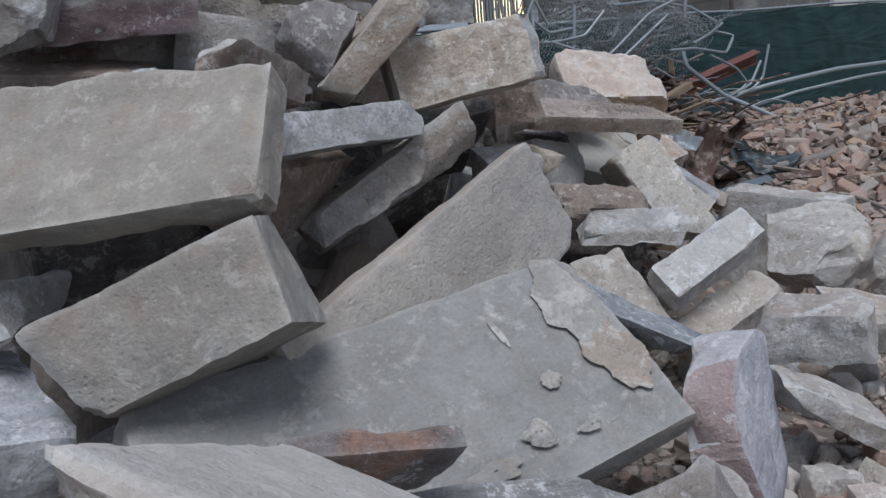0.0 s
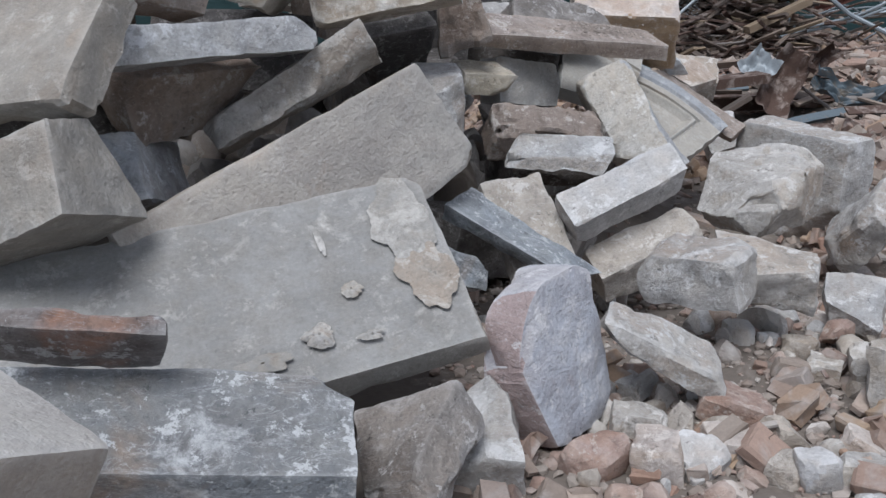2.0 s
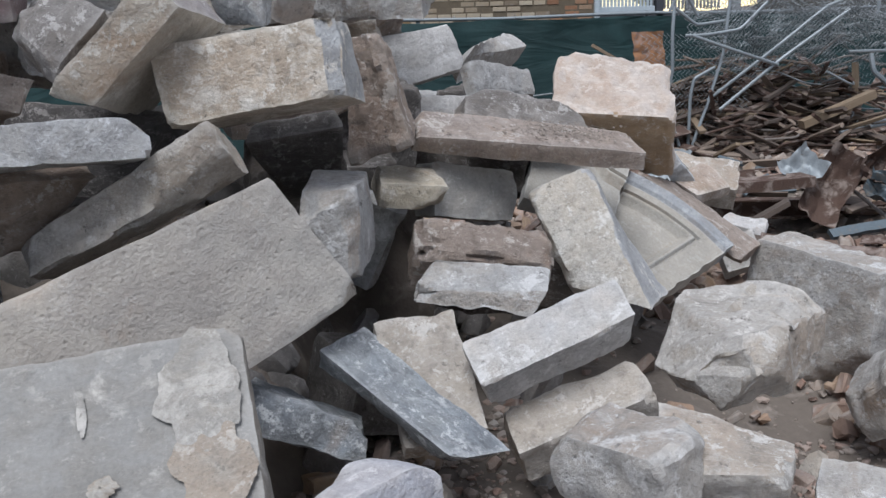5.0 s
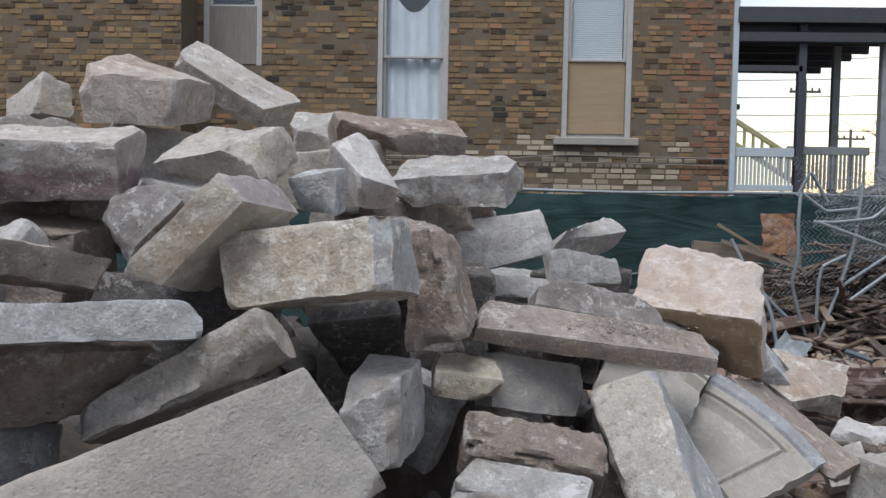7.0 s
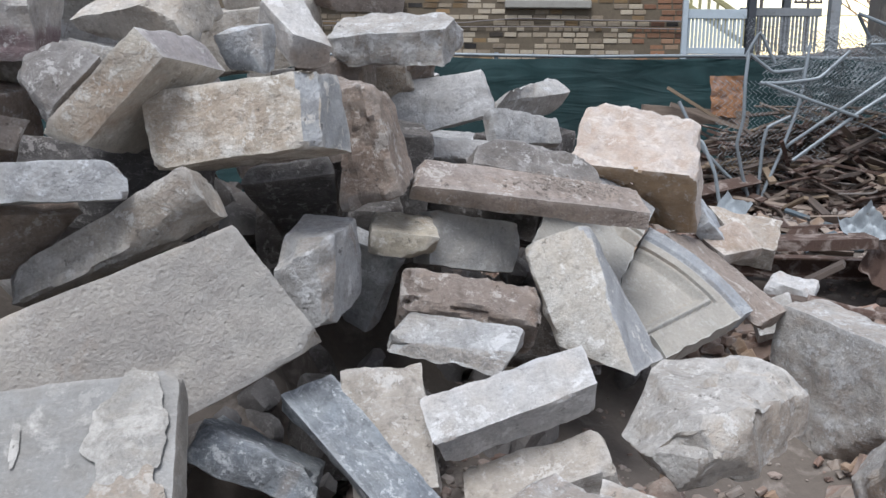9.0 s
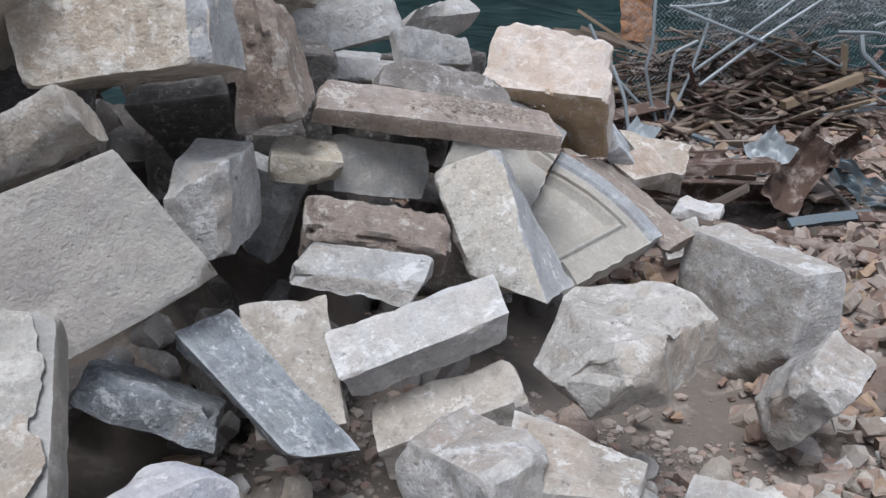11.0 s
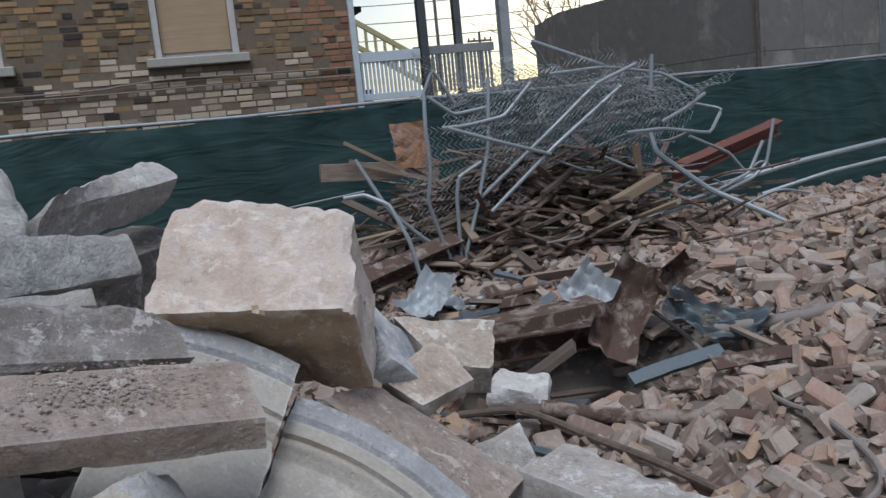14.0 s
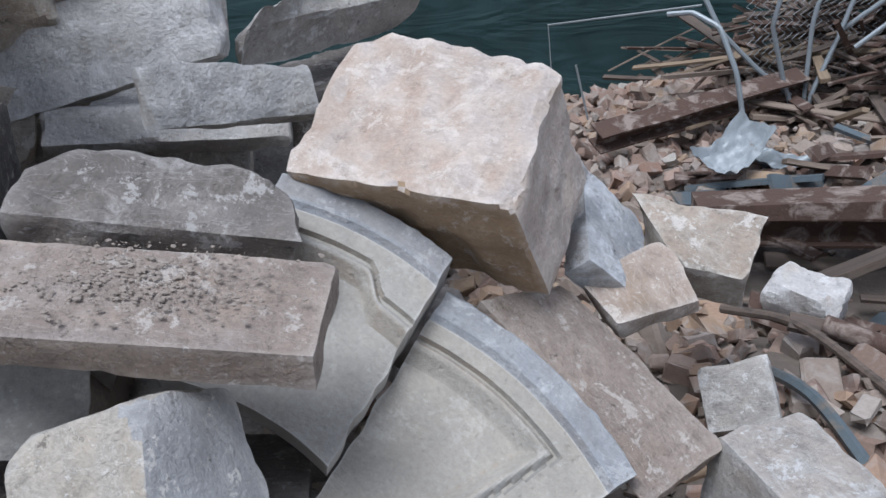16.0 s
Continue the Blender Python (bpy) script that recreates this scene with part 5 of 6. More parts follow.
def lay_bricks(wall, x0, x1, z0, z1, y, holes, near, seed):
    """Courses of bricks proud of the mortar. Those in near = (x0, x1, z0, z1) are objects of their own, the rest one mesh a colour."""
    rnd = random.Random(seed)
    shared = {}
    loose = {"wall": ([], []), "red": ([], []), "washed": ([], []), "soot": ([], [])}
    course = 0
    singles = 0
    z = z0 + BRICK_H / 2
    while z < z1:
        header = course % 6 == 5
        step = 0.105 if header else BRICK_L
        x = x0 - (course % 2) * step * 0.5
        while x < x1:
            slip = rnd.uniform(-0.016, 0.016) if not header else rnd.uniform(-0.006, 0.006)
            a, b = max(x + JOINT / 2, x0), min(x + step + slip - JOINT / 2, x1)
            x += step + slip
            if b - a < 0.03:
                continue
            if any(h[0] - 0.01 < b and h[1] + 0.01 > a and h[2] - 0.02 < z < h[3] + 0.02 for h in holes):
                cut = False
                for h in holes:
                    if h[2] - 0.02 < z < h[3] + 0.02:
                        if a < h[0] - 0.03 < b:
                            b, cut = h[0] - 0.004, True
                        elif a < h[1] + 0.03 < b:
                            a, cut = h[1] + 0.004, True
                if not cut or b - a < 0.03:
                    continue
            c = (a + b) / 2
            red_edge = 4.42 + 0.18 * noise.noise((0, z * 3, 5)) + (0.0 if z > 3 else 0.12)
            if c > red_edge and y == WALL_Y:
                kind = "red"
            elif z < 2.66 + 0.10 * noise.noise((c * 0.8, z * 2, 2)) and rnd.random() < 0.88 and y == WALL_Y:
                kind = "washed"
            else:
                kind = "wall"
            if rnd.random() < 0.012 + 1.3 * max(0, noise.noise((c * 1.7, z * 2.6, 31)) - 0.22):
                kind = "soot"
            dy = rnd.uniform(-0.006, 0.012) if rnd.random() > 0.06 else 0.014
            if near[0] < c < near[1] and near[2] < z < near[3] and singles < 300:
                size = round((b - a) / 0.02) * 0.02
                if size not in shared:
                    shared[size] = {}
                if kind not in shared[size]:
                    shared[size][kind] = brick_mesh("brick", size - 0.004)
                    shared[size][kind].materials.append(M[kind + "_one"])
                ob = new("brick", shared[size][kind])
                ob.location = (c, y + dy, z)
                ob.rotation_euler = (0, rnd.uniform(-0.008, 0.008), 0)
                ob.parent = wall
                singles += 1
            else:
                v, f = loose[kind]
                s = len(v)
                t = BRICK_H / 2 + rnd.uniform(-0.006, 0.003)
                v += [(a, y - 0.007 + dy, z - t), (b, y - 0.007 + dy, z - t), (b, y - 0.007 + dy, z + t), (a, y - 0.007 + dy, z + t),
                      (a, y + 0.02, z - t), (b, y + 0.02, z - t), (b, y + 0.02, z + t), (a, y + 0.02, z + t)]
                f += [(s, s + 1, s + 2, s + 3), (s + 1, s + 5, s + 6, s + 2), (s + 4, s, s + 3, s + 7), (s + 3, s + 2, s + 6, s + 7), (s + 4, s + 5, s + 1, s)]
        course += 1
        z += BRICK_H + JOINT
    for kind, (v, f) in loose.items():
        if v:
            tagged(from_arrays("brickwork", v, f, M[kind], wall), "", "", "", "stuff")


def window(name, x0, x1, z0, z1, y, label, lower, upper, sill=True):
    """Sash window set back in the wall: casing, two sashes, glass, and what hangs behind it."""
    w = empty(name, pose((x0 + x1) / 2, y, z0))
    tagged(w, label, "window", "", "structure")
    cx = (x0 + x1) / 2
    a, b, h = x0 - cx, x1 - cx, z1 - z0
    m = 1.02 if h > 1.6 else h / 2
    for sx in (a, b - 0.075):
        box("casing", sx, sx + 0.075, 0.015, 0.16, 0, h, M["trim"], w)
    box("casing", a + 0.075, b - 0.075, 0.015, 0.16, h - 0.07, h, M["trim"], w)
    for nm, lo, hi, yy in (("lower_sash", 0.0, m + 0.03, 0.09), ("upper_sash", m - 0.01, h - 0.07, 0.05)):
        bm = bmesh.new()
        for s0, s1, q0, q1 in ((a + 0.075, a + 0.115, lo, hi), (b - 0.115, b - 0.075, lo, hi), (a + 0.115, b - 0.115, lo, lo + 0.06 * (nm == "lower_sash") + 0.035), (a + 0.115, b - 0.115, hi - 0.035, hi)):
            add_box(bm, s0, s1, yy, yy + 0.035, q0, q1, 0.003)
        sash = part(nm, bm, M["trim"], w)
        pane = box("pane", a + 0.11, b - 0.11, yy + 0.014, yy + 0.02, lo + 0.03, hi - 0.03, M["glass"], sash, bevel=0)
        pane.visible_shadow = False
    for lo, hi, kind in ((0.02, m, lower), (m, h - 0.07, upper)):
        if kind == "board":
            box("board", a + 0.08, b - 0.08, 0.075, 0.088, lo + 0.03, hi, M["ply_window"], w, "bare plywood board")
        elif kind == "blind":
            for k in range(int((hi - lo) / 0.028)):
                box("slat", a + 0.12, b - 0.12, 0.12, 0.126, lo + 0.03 + k * 0.028, lo + 0.03 + k * 0.028 + 0.024, M["blind"], w, bevel=0)
        elif kind == "greyboard":
            box("board", a + 0.02, b - 0.08, 0.03, 0.06, lo, hi, M["grey_board"], w, "grey weathered board")
    if lower == "sheet":
        bm = bmesh.new()
        nx, nz = 26, 30
        g = []
        for k in range(nz + 1):
            row = []
            for i in range(nx + 1):
                u = i / nx
                top = h - 0.1 - 0.54 * math.sin(math.pi * u) ** 0.8 * 1.0
                zz = 0.03 + (top - 0.03) * k / nz
                row.append(bm.verts.new((a + 0.1 + (b - a - 0.2) * u, 0.15 + 0.012 * math.sin(u * 31 + k * 0.05) + 0.012 * math.sin(u * 13 + 2), zz)))
            g.append(row)
        for k in range(nz):
            for i in range(nx):
                bm.faces.new((g[k][i], g[k][i + 1], g[k + 1][i + 1], g[k + 1][i]))
        part("sheet_curtain", bm, M["curtain"], w, "white sheet hung as a curtain", 80)
    box("backing", a, b, 0.27, 0.29, 0, h, M["room"], w, "dark room behind the glass", bevel=0)
    if sill:
        box("window_sill", a - 0.1, b + 0.1, -0.09, 0.1, -0.11, -0.005, M["sill"], w, "grey stone sill", 0.012)
    return w


window("window_1", *WINDOWS[0], WALL_Y, "tall sash window with a white sheet hung inside", "sheet", "none")
window("window_2", *WINDOWS[1], WALL_Y, "tall sash window, lower half boarded, blind above", "board", "blind")
window("window_3", *WINDOWS[2], WALL_Y, "narrow window with a grey board below the glass", "greyboard", "none", False)
window("window_4", *BAY_WINDOWS[0], BAY_Y, "small old sash window in the projecting wing", "none", "none")
window("window_5", *BAY_WINDOWS[1], BAY_Y, "very narrow window in the projecting wing", "none", "none", False)
pipe("wall_cable", [(-1.0, WALL_Y - 0.035, 2.42), (1.9, WALL_Y - 0.035, 2.40), (2.5, WALL_Y - 0.035, 2.43), (3.0, WALL_Y - 0.035, 2.46), (3.8, WALL_Y - 0.035, 2.45), (5.08, WALL_Y - 0.035, 2.44)], 0.009, M["cable"], "thin dark cable sagging along the brick wall", "cable", None, 8, 6)
pipe("wall_cable", [(-1.0, WALL_Y - 0.035, 2.36), (1.9, WALL_Y - 0.035, 2.35), (3.5, WALL_Y - 0.035, 2.36), (5.08, WALL_Y - 0.035, 2.34)], 0.008, M["cable"], "thin dark cable sagging along the brick wall", "cable", None, 8, 6)
tagged(box("corner_trim", 5.10, 5.17, WALL_Y - 0.05, WALL_Y + 0.1, 1.6, 6.2, M["porch"]), "pale blue corner board between house and porch", "trim", "", "structure")


# ---- porch ----
def porch():
    p = tagged(empty("porch", pose(5.17, WALL_Y, 0)), "pale blue wooden back porch with slatted railing and dark roof", "porch")

    def bx(name, x0, x1, y0, y1, z0, z1, mat, label="", parent=None):
        return box(name, x0, x1, y0, y1, z0, z1, M[mat], parent or p, label)

    bx("deck", 0.0, 2.1, 0.0, 3.4, 1.86, 2.02, "porch_dark")
    rail = bx("top_rail", 0.0, 0.78, 0.0, 0.07, 2.48, 2.60, "porch", "pale blue rail")
    bx("bottom_rail", 0.0, 0.78, 0.0, 0.06, 2.03, 2.11, "porch", "", rail)
    for k in range(15):
        x = 0.02 + k * 0.05
        bx("slat", x, x + 0.03, 0.015, 0.045, 2.11, 2.48, "porch", "", rail)
    bx("post", 0.80, 0.90, 0.0, 0.11, 1.9, 4.3, "porch_dark", "dark porch post")
    bx("post", 1.6, 1.7, 0.9, 1.0, 1.9, 4.3, "post", "grey porch post")
    bx("post", 1.92, 2.05, 0.1, 0.23, 0.1, 4.3, "post", "tall grey porch post")
    side = bx("top_rail", 0.85, 1.95, 0.45, 0.52, 2.55, 2.66, "post", "weathered rail")
    for k in range(20):
        x = 0.87 + k * 0.053
        bx("slat", x, x + 0.03, 0.46, 0.49, 2.08, 2.55, "post", "", side)
    bx("roof", -0.02, 2.3, -0.1, 3.5, 4.22, 4.42, "porch_dark", "dark porch roof")
    for k in range(6):
        bx("rafter", 0.0, 2.25, 0.1 + k * 0.6, 0.16 + k * 0.6, 4.08, 4.22, "porch_dark")
    bx("beam", 0.0, 2.3, -0.06, 0.05, 3.98, 4.1, "porch_dark")
    bx("beam", 0.0, 0.85, 0.0, 0.1, 3.6, 3.68, "porch_dark")
    return p


porch()
shed = tagged(empty("porch_cabinet", pose(5.45, 14.0, 2.02)), "dark wooden cabinet standing on the porch", "cabinet")
box("body", -0.35, 0.32, 0, 0.5, 0, 1.35, M["porch_dark"], shed)
box("top", -0.4, 0.42, -0.05, 0.55, 1.35, 1.43, M["porch_dark"], shed)
stair = tagged(empty("yellow_stair_rail", pose(7.6, 19.0, 3.0)), "yellow-painted outdoor stair railing beyond the porch", "stair rail")
for nm, dz in (("handrail", 0.5), ("lower_rail", 0.0)):
    ob = box(nm, -1.2, 1.2, -0.04, 0.04, -0.05, 0.05, M["yellow_stair"], stair)
    ob.matrix_local = pose(0, 0, dz, 0, 32, 0)
for k in range(11):
    x = -0.95 + k * 0.19
    box("baluster", x, x + 0.05, -0.03, 0.03, -x * 0.62, 0.48 - x * 0.62, M["yellow_stair"], stair)
box("post", 0.98, 1.06, -0.05, 0.05, -3.0, 0.0, M["yellow_stair"], stair)
box("post", -1.06, -0.98, -0.05, 0.05, -3.0, 1.1, M["yellow_stair"], stair)

# ---- fence with green windscreen ----
FENCE_Y = 10.3


def fence():
    f = tagged(empty("site_fence", pose(2, FENCE_Y, 0)), "chain-link site fence covered with dark green windscreen cloth", "fence")
    x0, x1 = -11.0, 11.5
    bm = bmesh.new()
    nx, nz = 420, 18
    rows = []
    for k in range(nz + 1):
        row = []
        v = k / nz
        for i in range(nx + 1):
            x = x0 + (x1 - x0) * i / nx
            dip = -0.015 - 0.02 * abs(math.sin(x * 2.1)) * (v == 1)
            fold = 0.035 * noise.noise((x * 1.3, v * 1.5, 3)) + 0.03 * noise.noise((x * 5 + v * 3, v * 3.5 - x, 9)) * (0.4 + v)
            fold += 0.012 * math.sin((x + 0.5 * v) * 9) * max(0, noise.noise((x * 0.6, v, 1)))
            row.append(bm.verts.new((x, -0.035 + fold - 0.03, 0.05 + (1.95 + dip + 0.012 * noise.noise((x * 0.7, 0, 7)) - 0.05) * v)))
        rows.append(row)
    for k in range(nz):
        for i in range(nx):
            bm.faces.new((rows[k][i], rows[k][i + 1], rows[k + 1][i + 1], rows[k + 1][i]))
    part("windscreen_cloth", bm, M["cloth"], f, "dark green woven cloth with creases", 80)
    v, fc = [], []
    tube(v, fc, [Vector((x0 + k * 0.9, 0.02, 1.955 + 0.012 * math.sin(k * 1.7))) for k in range(26)], 0.021, 8)
    from_arrays("top_rail", v, fc, M["galv"], f, "galvanised pipe rail", 50)
    for k in range(9):
        v, fc = [], []
        x = -10.2 + k * 2.75 - 0.2
        tube(v, fc, [Vector((x, 0.05, -0.1)), Vector((x, 0.05, 1.0)), Vector((x, 0.05, 1.99))], 0.028, 8)
        from_arrays("post", v, fc, M["galv"], f, "galvanised fence post", 50)
    for k in range(30):
        x = -10.5 + k * 0.72
        v, fc = [], []
        tube(v, fc, [Vector((x, 0.02 + 0.03 * math.cos(a), 1.955 + 0.03 * math.sin(a))) for a in np.linspace(0, 6.3, 9)], 0.004, 4)
        from_arrays("tie", v, fc, M["wire"], f)
    return f


fence()


# ---- blackened plywood building, with the pale one beside it ----
def ply_building():
    p = tagged(empty("plywood_hoarding", pose(10.75, 11.4, 0)), "tall hoarding of blackened weathered plywood sheets", "hoarding")
    top = 3.46

    def run(a, b, n, ta, tb):
        a, b = Vector(a), Vector(b)
        for k in range(n):
            q0, q1 = a.lerp(b, k / n), a.lerp(b, (k + 1) / n)
            d = (q1 - q0)
            yaw = math.degrees(math.atan2(d.y, d.x))
            for lo, hi in ((0.0, 2.2), (2.2, ta + (tb - ta) * (k + 0.5) / n)):
                ob = box("sheet", 0.004, d.length - 0.004, 0, 0.03 + 0.004 * (k % 2), lo, hi - 0.006, M["black_ply"], p, "blackened plywood sheet")
                ob.matrix_local = pose(q0.x, q0.y, 0, 0, 0, yaw)
            # unseen strips added behind the joints to block bright sky
            for nm, bx0, bx1, bz0, bz1 in (("batten", 0.0, d.length, 2.14, 2.26), ("stud", -0.03, 0.03, 0.0, 3.3)):
                ob = box(nm, bx0, bx1, 0.036, 0.075, bz0, bz1, M["dark_wood"], p)
                ob.matrix_local = pose(q0.x, q0.y, 0, 0, 0, yaw)

    run((-0.55, 4.9, 0), (0.0, 0.0, 0), 4, top, top)
    run((-0.2, 6.6, 0), (-0.55, 4.9, 0), 2, top - 0.05, top)
    run((0.0, 0.0, 0), (2.75, 0.65, 0), 3, top, top + 0.02)
    box("post", 2.74, 2.86, 0.5, 0.62, 0, 3.5, M["post"], p, "pale corner post")
    for x in (0.6, 2.3):
        box("bracket", x, x + 0.07, 0.1 + x * 0.2, 0.2 + x * 0.2, 3.12, 3.25, M["post"], p)
    return p


ply_building()
pale = tagged(empty("pale_building", pose(13.65, 12.1, 0)), "pale panelled building beyond the hoarding", "building")
box("wall", 0, 9.0, 0, 0.25, 0, 5.5, M["pale_wall"], pale)
for k in range(10):
    box("panel", 0.04, 8.9, -0.03, 0.0, 0.05 + k * 0.5, 0.52 + k * 0.5, M["pale_wall"], pale)
box("roof", -0.1, 9.1, -0.1, 6.0, 5.5, 5.6, M["post"], pale)


# ---- fill of smaller broken stones inside the heap ----
def rubble_stone(name, at, size, kind, label, category, group, seed):
    bm = bmesh.new()
    bmesh.ops.create_icosphere(bm, subdivisions=2, radius=1)
    rnd = random.Random(seed)
    cuts = [(Vector((rnd.uniform(-1, 1), rnd.uniform(-1, 1), rnd.uniform(-1, 1))).normalized(), rnd.uniform(0.45, 0.75)) for _ in range(9)]
    for v in bm.verts:
        p = v.co.copy()
        for d, w in cuts:
            o = d.dot(p) - w
            if o > 0:
                p -= d * o
        p += 0.05 * Vector((noise.noise(p * 3 + Vector((seed, 0, 0))), noise.noise(p * 3 + Vector((0, seed, 0))), noise.noise(p * 3 + Vector((0, 0, seed)))))
        v.co = Vector((p.x * size[0], p.y * size[1], p.z * size[2]))
    ob = part(name, bm, M[kind], None, "", 35)
    ob.matrix_world = at
    return tagged(ob, label, category, group)


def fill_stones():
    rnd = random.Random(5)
    # mostly the near-black kind, coloured for the shade deep in the heap
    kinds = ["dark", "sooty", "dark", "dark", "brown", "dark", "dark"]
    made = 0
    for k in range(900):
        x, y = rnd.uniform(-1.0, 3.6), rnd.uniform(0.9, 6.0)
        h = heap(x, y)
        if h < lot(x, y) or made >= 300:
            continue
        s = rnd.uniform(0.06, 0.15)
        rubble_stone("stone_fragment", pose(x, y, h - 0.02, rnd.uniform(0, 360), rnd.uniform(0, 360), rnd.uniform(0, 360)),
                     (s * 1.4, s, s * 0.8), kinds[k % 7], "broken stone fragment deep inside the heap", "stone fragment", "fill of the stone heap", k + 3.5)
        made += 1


fill_stones()


# ---- bent fence pipes and chain-link ----
TANGLE = "tangle of torn-down chain-link fence"
BENT = "bent galvanised fence pipe in the tangle"


def bent(points, r=0.015, label=BENT, bend=4):
    """A kinked pipe: straight runs with short bends between them."""
    p = [Vector(q) for q in points]
    line = [p[0]]
    for a, b, c in zip(p, p[1:], p[2:]):
        line += [b.lerp(a, 0.18), b.lerp(a, 0.06) * 0.5 + b.lerp(c, 0.06) * 0.5, b.lerp(c, 0.18)]
    line.append(p[-1])
    return pipe("bent_pipe", line, r, M["galv"], label, "pipe", None, bend, 8, TANGLE, straight=True)


bent([(4.53, 7.45, 1.91), (4.50, 7.4, 1.67), (4.51, 7.4, 1.36), (4.47, 7.42, 1.15), (4.56, 7.45, 0.85), (4.69, 7.46, 0.48)])
bent([(4.73, 7.44, 0.45), (4.73, 7.44, 0.72), (4.87, 7.46, 1.08), (5.01, 7.5, 1.49), (5.08, 7.55, 2.0)])
bent([(4.71, 7.5, 0.5), (4.73, 7.52, 1.15), (4.76, 7.52, 1.29), (4.96, 7.55, 1.38)])
bent([(4.86, 7.5, 1.08), (5.45, 7.4, 1.54), (5.93, 7.45, 1.88), (6.31, 7.5, 2.0)])
bent([(4.93, 7.35, 1.02), (5.46, 7.3, 1.45), (6.08, 7.35, 1.84)])
bent([(4.66, 7.5, 1.66), (4.84, 7.5, 1.66), (5.16, 7.5, 1.70), (5.40, 7.5, 1.93)])
bent([(4.63, 7.3, 1.66), (5.01, 7.25, 1.52), (5.42, 7.3, 1.39)], bend=2)
bent([(4.60, 7.6, 1.90), (4.80, 7.6, 1.75), (5.07, 7.6, 1.78)])
bent([(4.59, 7.7, 1.88), (4.70, 7.7, 2.10), (4.85, 7.7, 1.83)], 0.015, bend=1)
bent([(4.29, 7.1, 0.52), (4.22, 7.15, 0.93), (4.13, 7.25, 1.18), (3.99, 7.35, 1.26), (3.85, 7.4, 1.25)], 0.016)
bent([(4.01, 7.6, 1.50), (4.19, 7.5, 1.12), (4.43, 7.5, 0.88), (4.63, 7.5, 0.72)], 0.016)
bent([(6.47, 7.6, 1.45), (6.48, 7.55, 1.29), (6.86, 7.4, 0.95), (7.2, 7.1, 0.72), (7.4, 6.9, 0.56)], 0.024)
bent([(6.13, 7.4, 1.48), (6.47, 7.4, 1.48), (6.90, 7.4, 1.40), (7.10, 7.5, 1.58), (6.88, 7.6, 1.65)], bend=3)
bent([(6.94, 7.5, 1.72), (6.72, 7.45, 1.62), (6.45, 7.4, 1.53)])
bent([(7.61, 7.5, 1.45), (7.52, 7.5, 1.09), (7.37, 7.5, 0.98), (6.86, 7.45, 0.86), (6.10, 7.4, 0.77)])
bent([(7.49, 7.5, 1.28), (7.34, 7.5, 1.03), (6.97, 7.45, 0.92), (6.42, 7.4, 0.85)], 0.015)
bent([(6.77, 7.5, 1.39), (7.14, 7.5, 1.22), (7.31, 7.5, 1.03)], 0.014)
bent([(5.58, 7.8, 2.26), (6.15, 7.7, 2.02)], 0.016, bend=1)
bent([(5.58, 7.8, 2.25), (5.76, 7.9, 2.03)], 0.016, bend=1)
bent([(6.53, 7.6, 2.07), (6.50, 7.6, 1.79)], 0.017, bend=1)
bent([(5.66, 7.7, 1.99), (6.16, 7.7, 2.01), (6.68, 7.7, 1.92), (6.95, 7.6, 1.74)], 0.014)
bent([(8.2, 9.2, 0.72), (9.1, 8.95, 0.90), (10.15, 8.8, 1.02), (11.4, 8.7, 1.05)], 0.03, "long galvanised pipe lying on the rubble")
bent([(8.6, 8.9, 0.62), (9.3, 8.7, 0.78), (10.3, 8.5, 0.9), (11.4, 8.4, 0.95)], 0.022, "long galvanised pipe lying on the rubble")


def chain_link(name, corner, u, v, nu, nv, crumple, seed, label):
    """A crumpled sheet of chain-link: zigzag wires that cross, each a thin strand."""
    u, v = Vector(u), Vector(v)
    n = u.cross(v).normalized()
    off = Vector((seed * 3.1, seed * 1.7, seed))

    def at(a, b):
        p = Vector(corner) + u * a + v * b
        q = p * 1.6 + off
        p += n * crumple * (noise.noise(q) + 0.5 * noise.noise(q * 2.6))
        return p + 0.35 * crumple * Vector((noise.noise(q * 1.3 + Vector((7, 0, 0))), noise.noise(q * 1.3 + Vector((0, 7, 0))), noise.noise(q * 1.3 + Vector((0, 0, 7)))))

    vs, fs = [], []
    for i in range(nu + 1):
        line, line2 = [], []
        for j in range(nv + 1):
            z = 0.5 if j % 2 else -0.5
            line.append(at((i + z) / nu, j / nv))
        tube(vs, fs, line, 0.0032, 3, 1.0, False)
    ob = from_arrays(name, vs, fs, M["wire"])
    return tagged(ob, label, "chain-link mesh", TANGLE, "")


for k, (cx, cy, cz, w, l, a) in enumerate(((4.8, 7.4, 1.5, 1.7, 0.5, 0.3), (5.2, 7.5, 1.35, 1.5, 0.6, 0.1), (5.6, 7.5, 1.6, 1.3, 0.5, -0.3), (5.0, 7.75, 1.2, 1.9, 0.55, 0.0))):
    chain_link("chain_link_sheet", (cx, cy, cz), (w, 0.1, a * 0.3), (0.05, 0.3 + 0.1 * k, l), int(w * 22), int(l * 36), 0.32, 11 + k, "crumpled tangle of galvanised chain-link mesh")
LINK = "crumpled sheet of galvanised chain-link mesh"
chain_link("chain_link_sheet", (4.72, 7.55, 1.62), (2.15, 0.1, -0.02), (0.15, 0.5, 0.42), 44, 18, 0.26, 1, LINK)
chain_link("chain_link_sheet", (5.0, 7.35, 1.45), (1.85, 0.15, 0.1), (0.1, 0.35, 0.5), 40, 18, 0.3, 2, LINK)
chain_link("chain_link_sheet", (5.3, 7.7, 1.55), (1.6, -0.1, 0.12), (0.0, -0.55, 0.28), 34, 16, 0.22, 3, LINK)
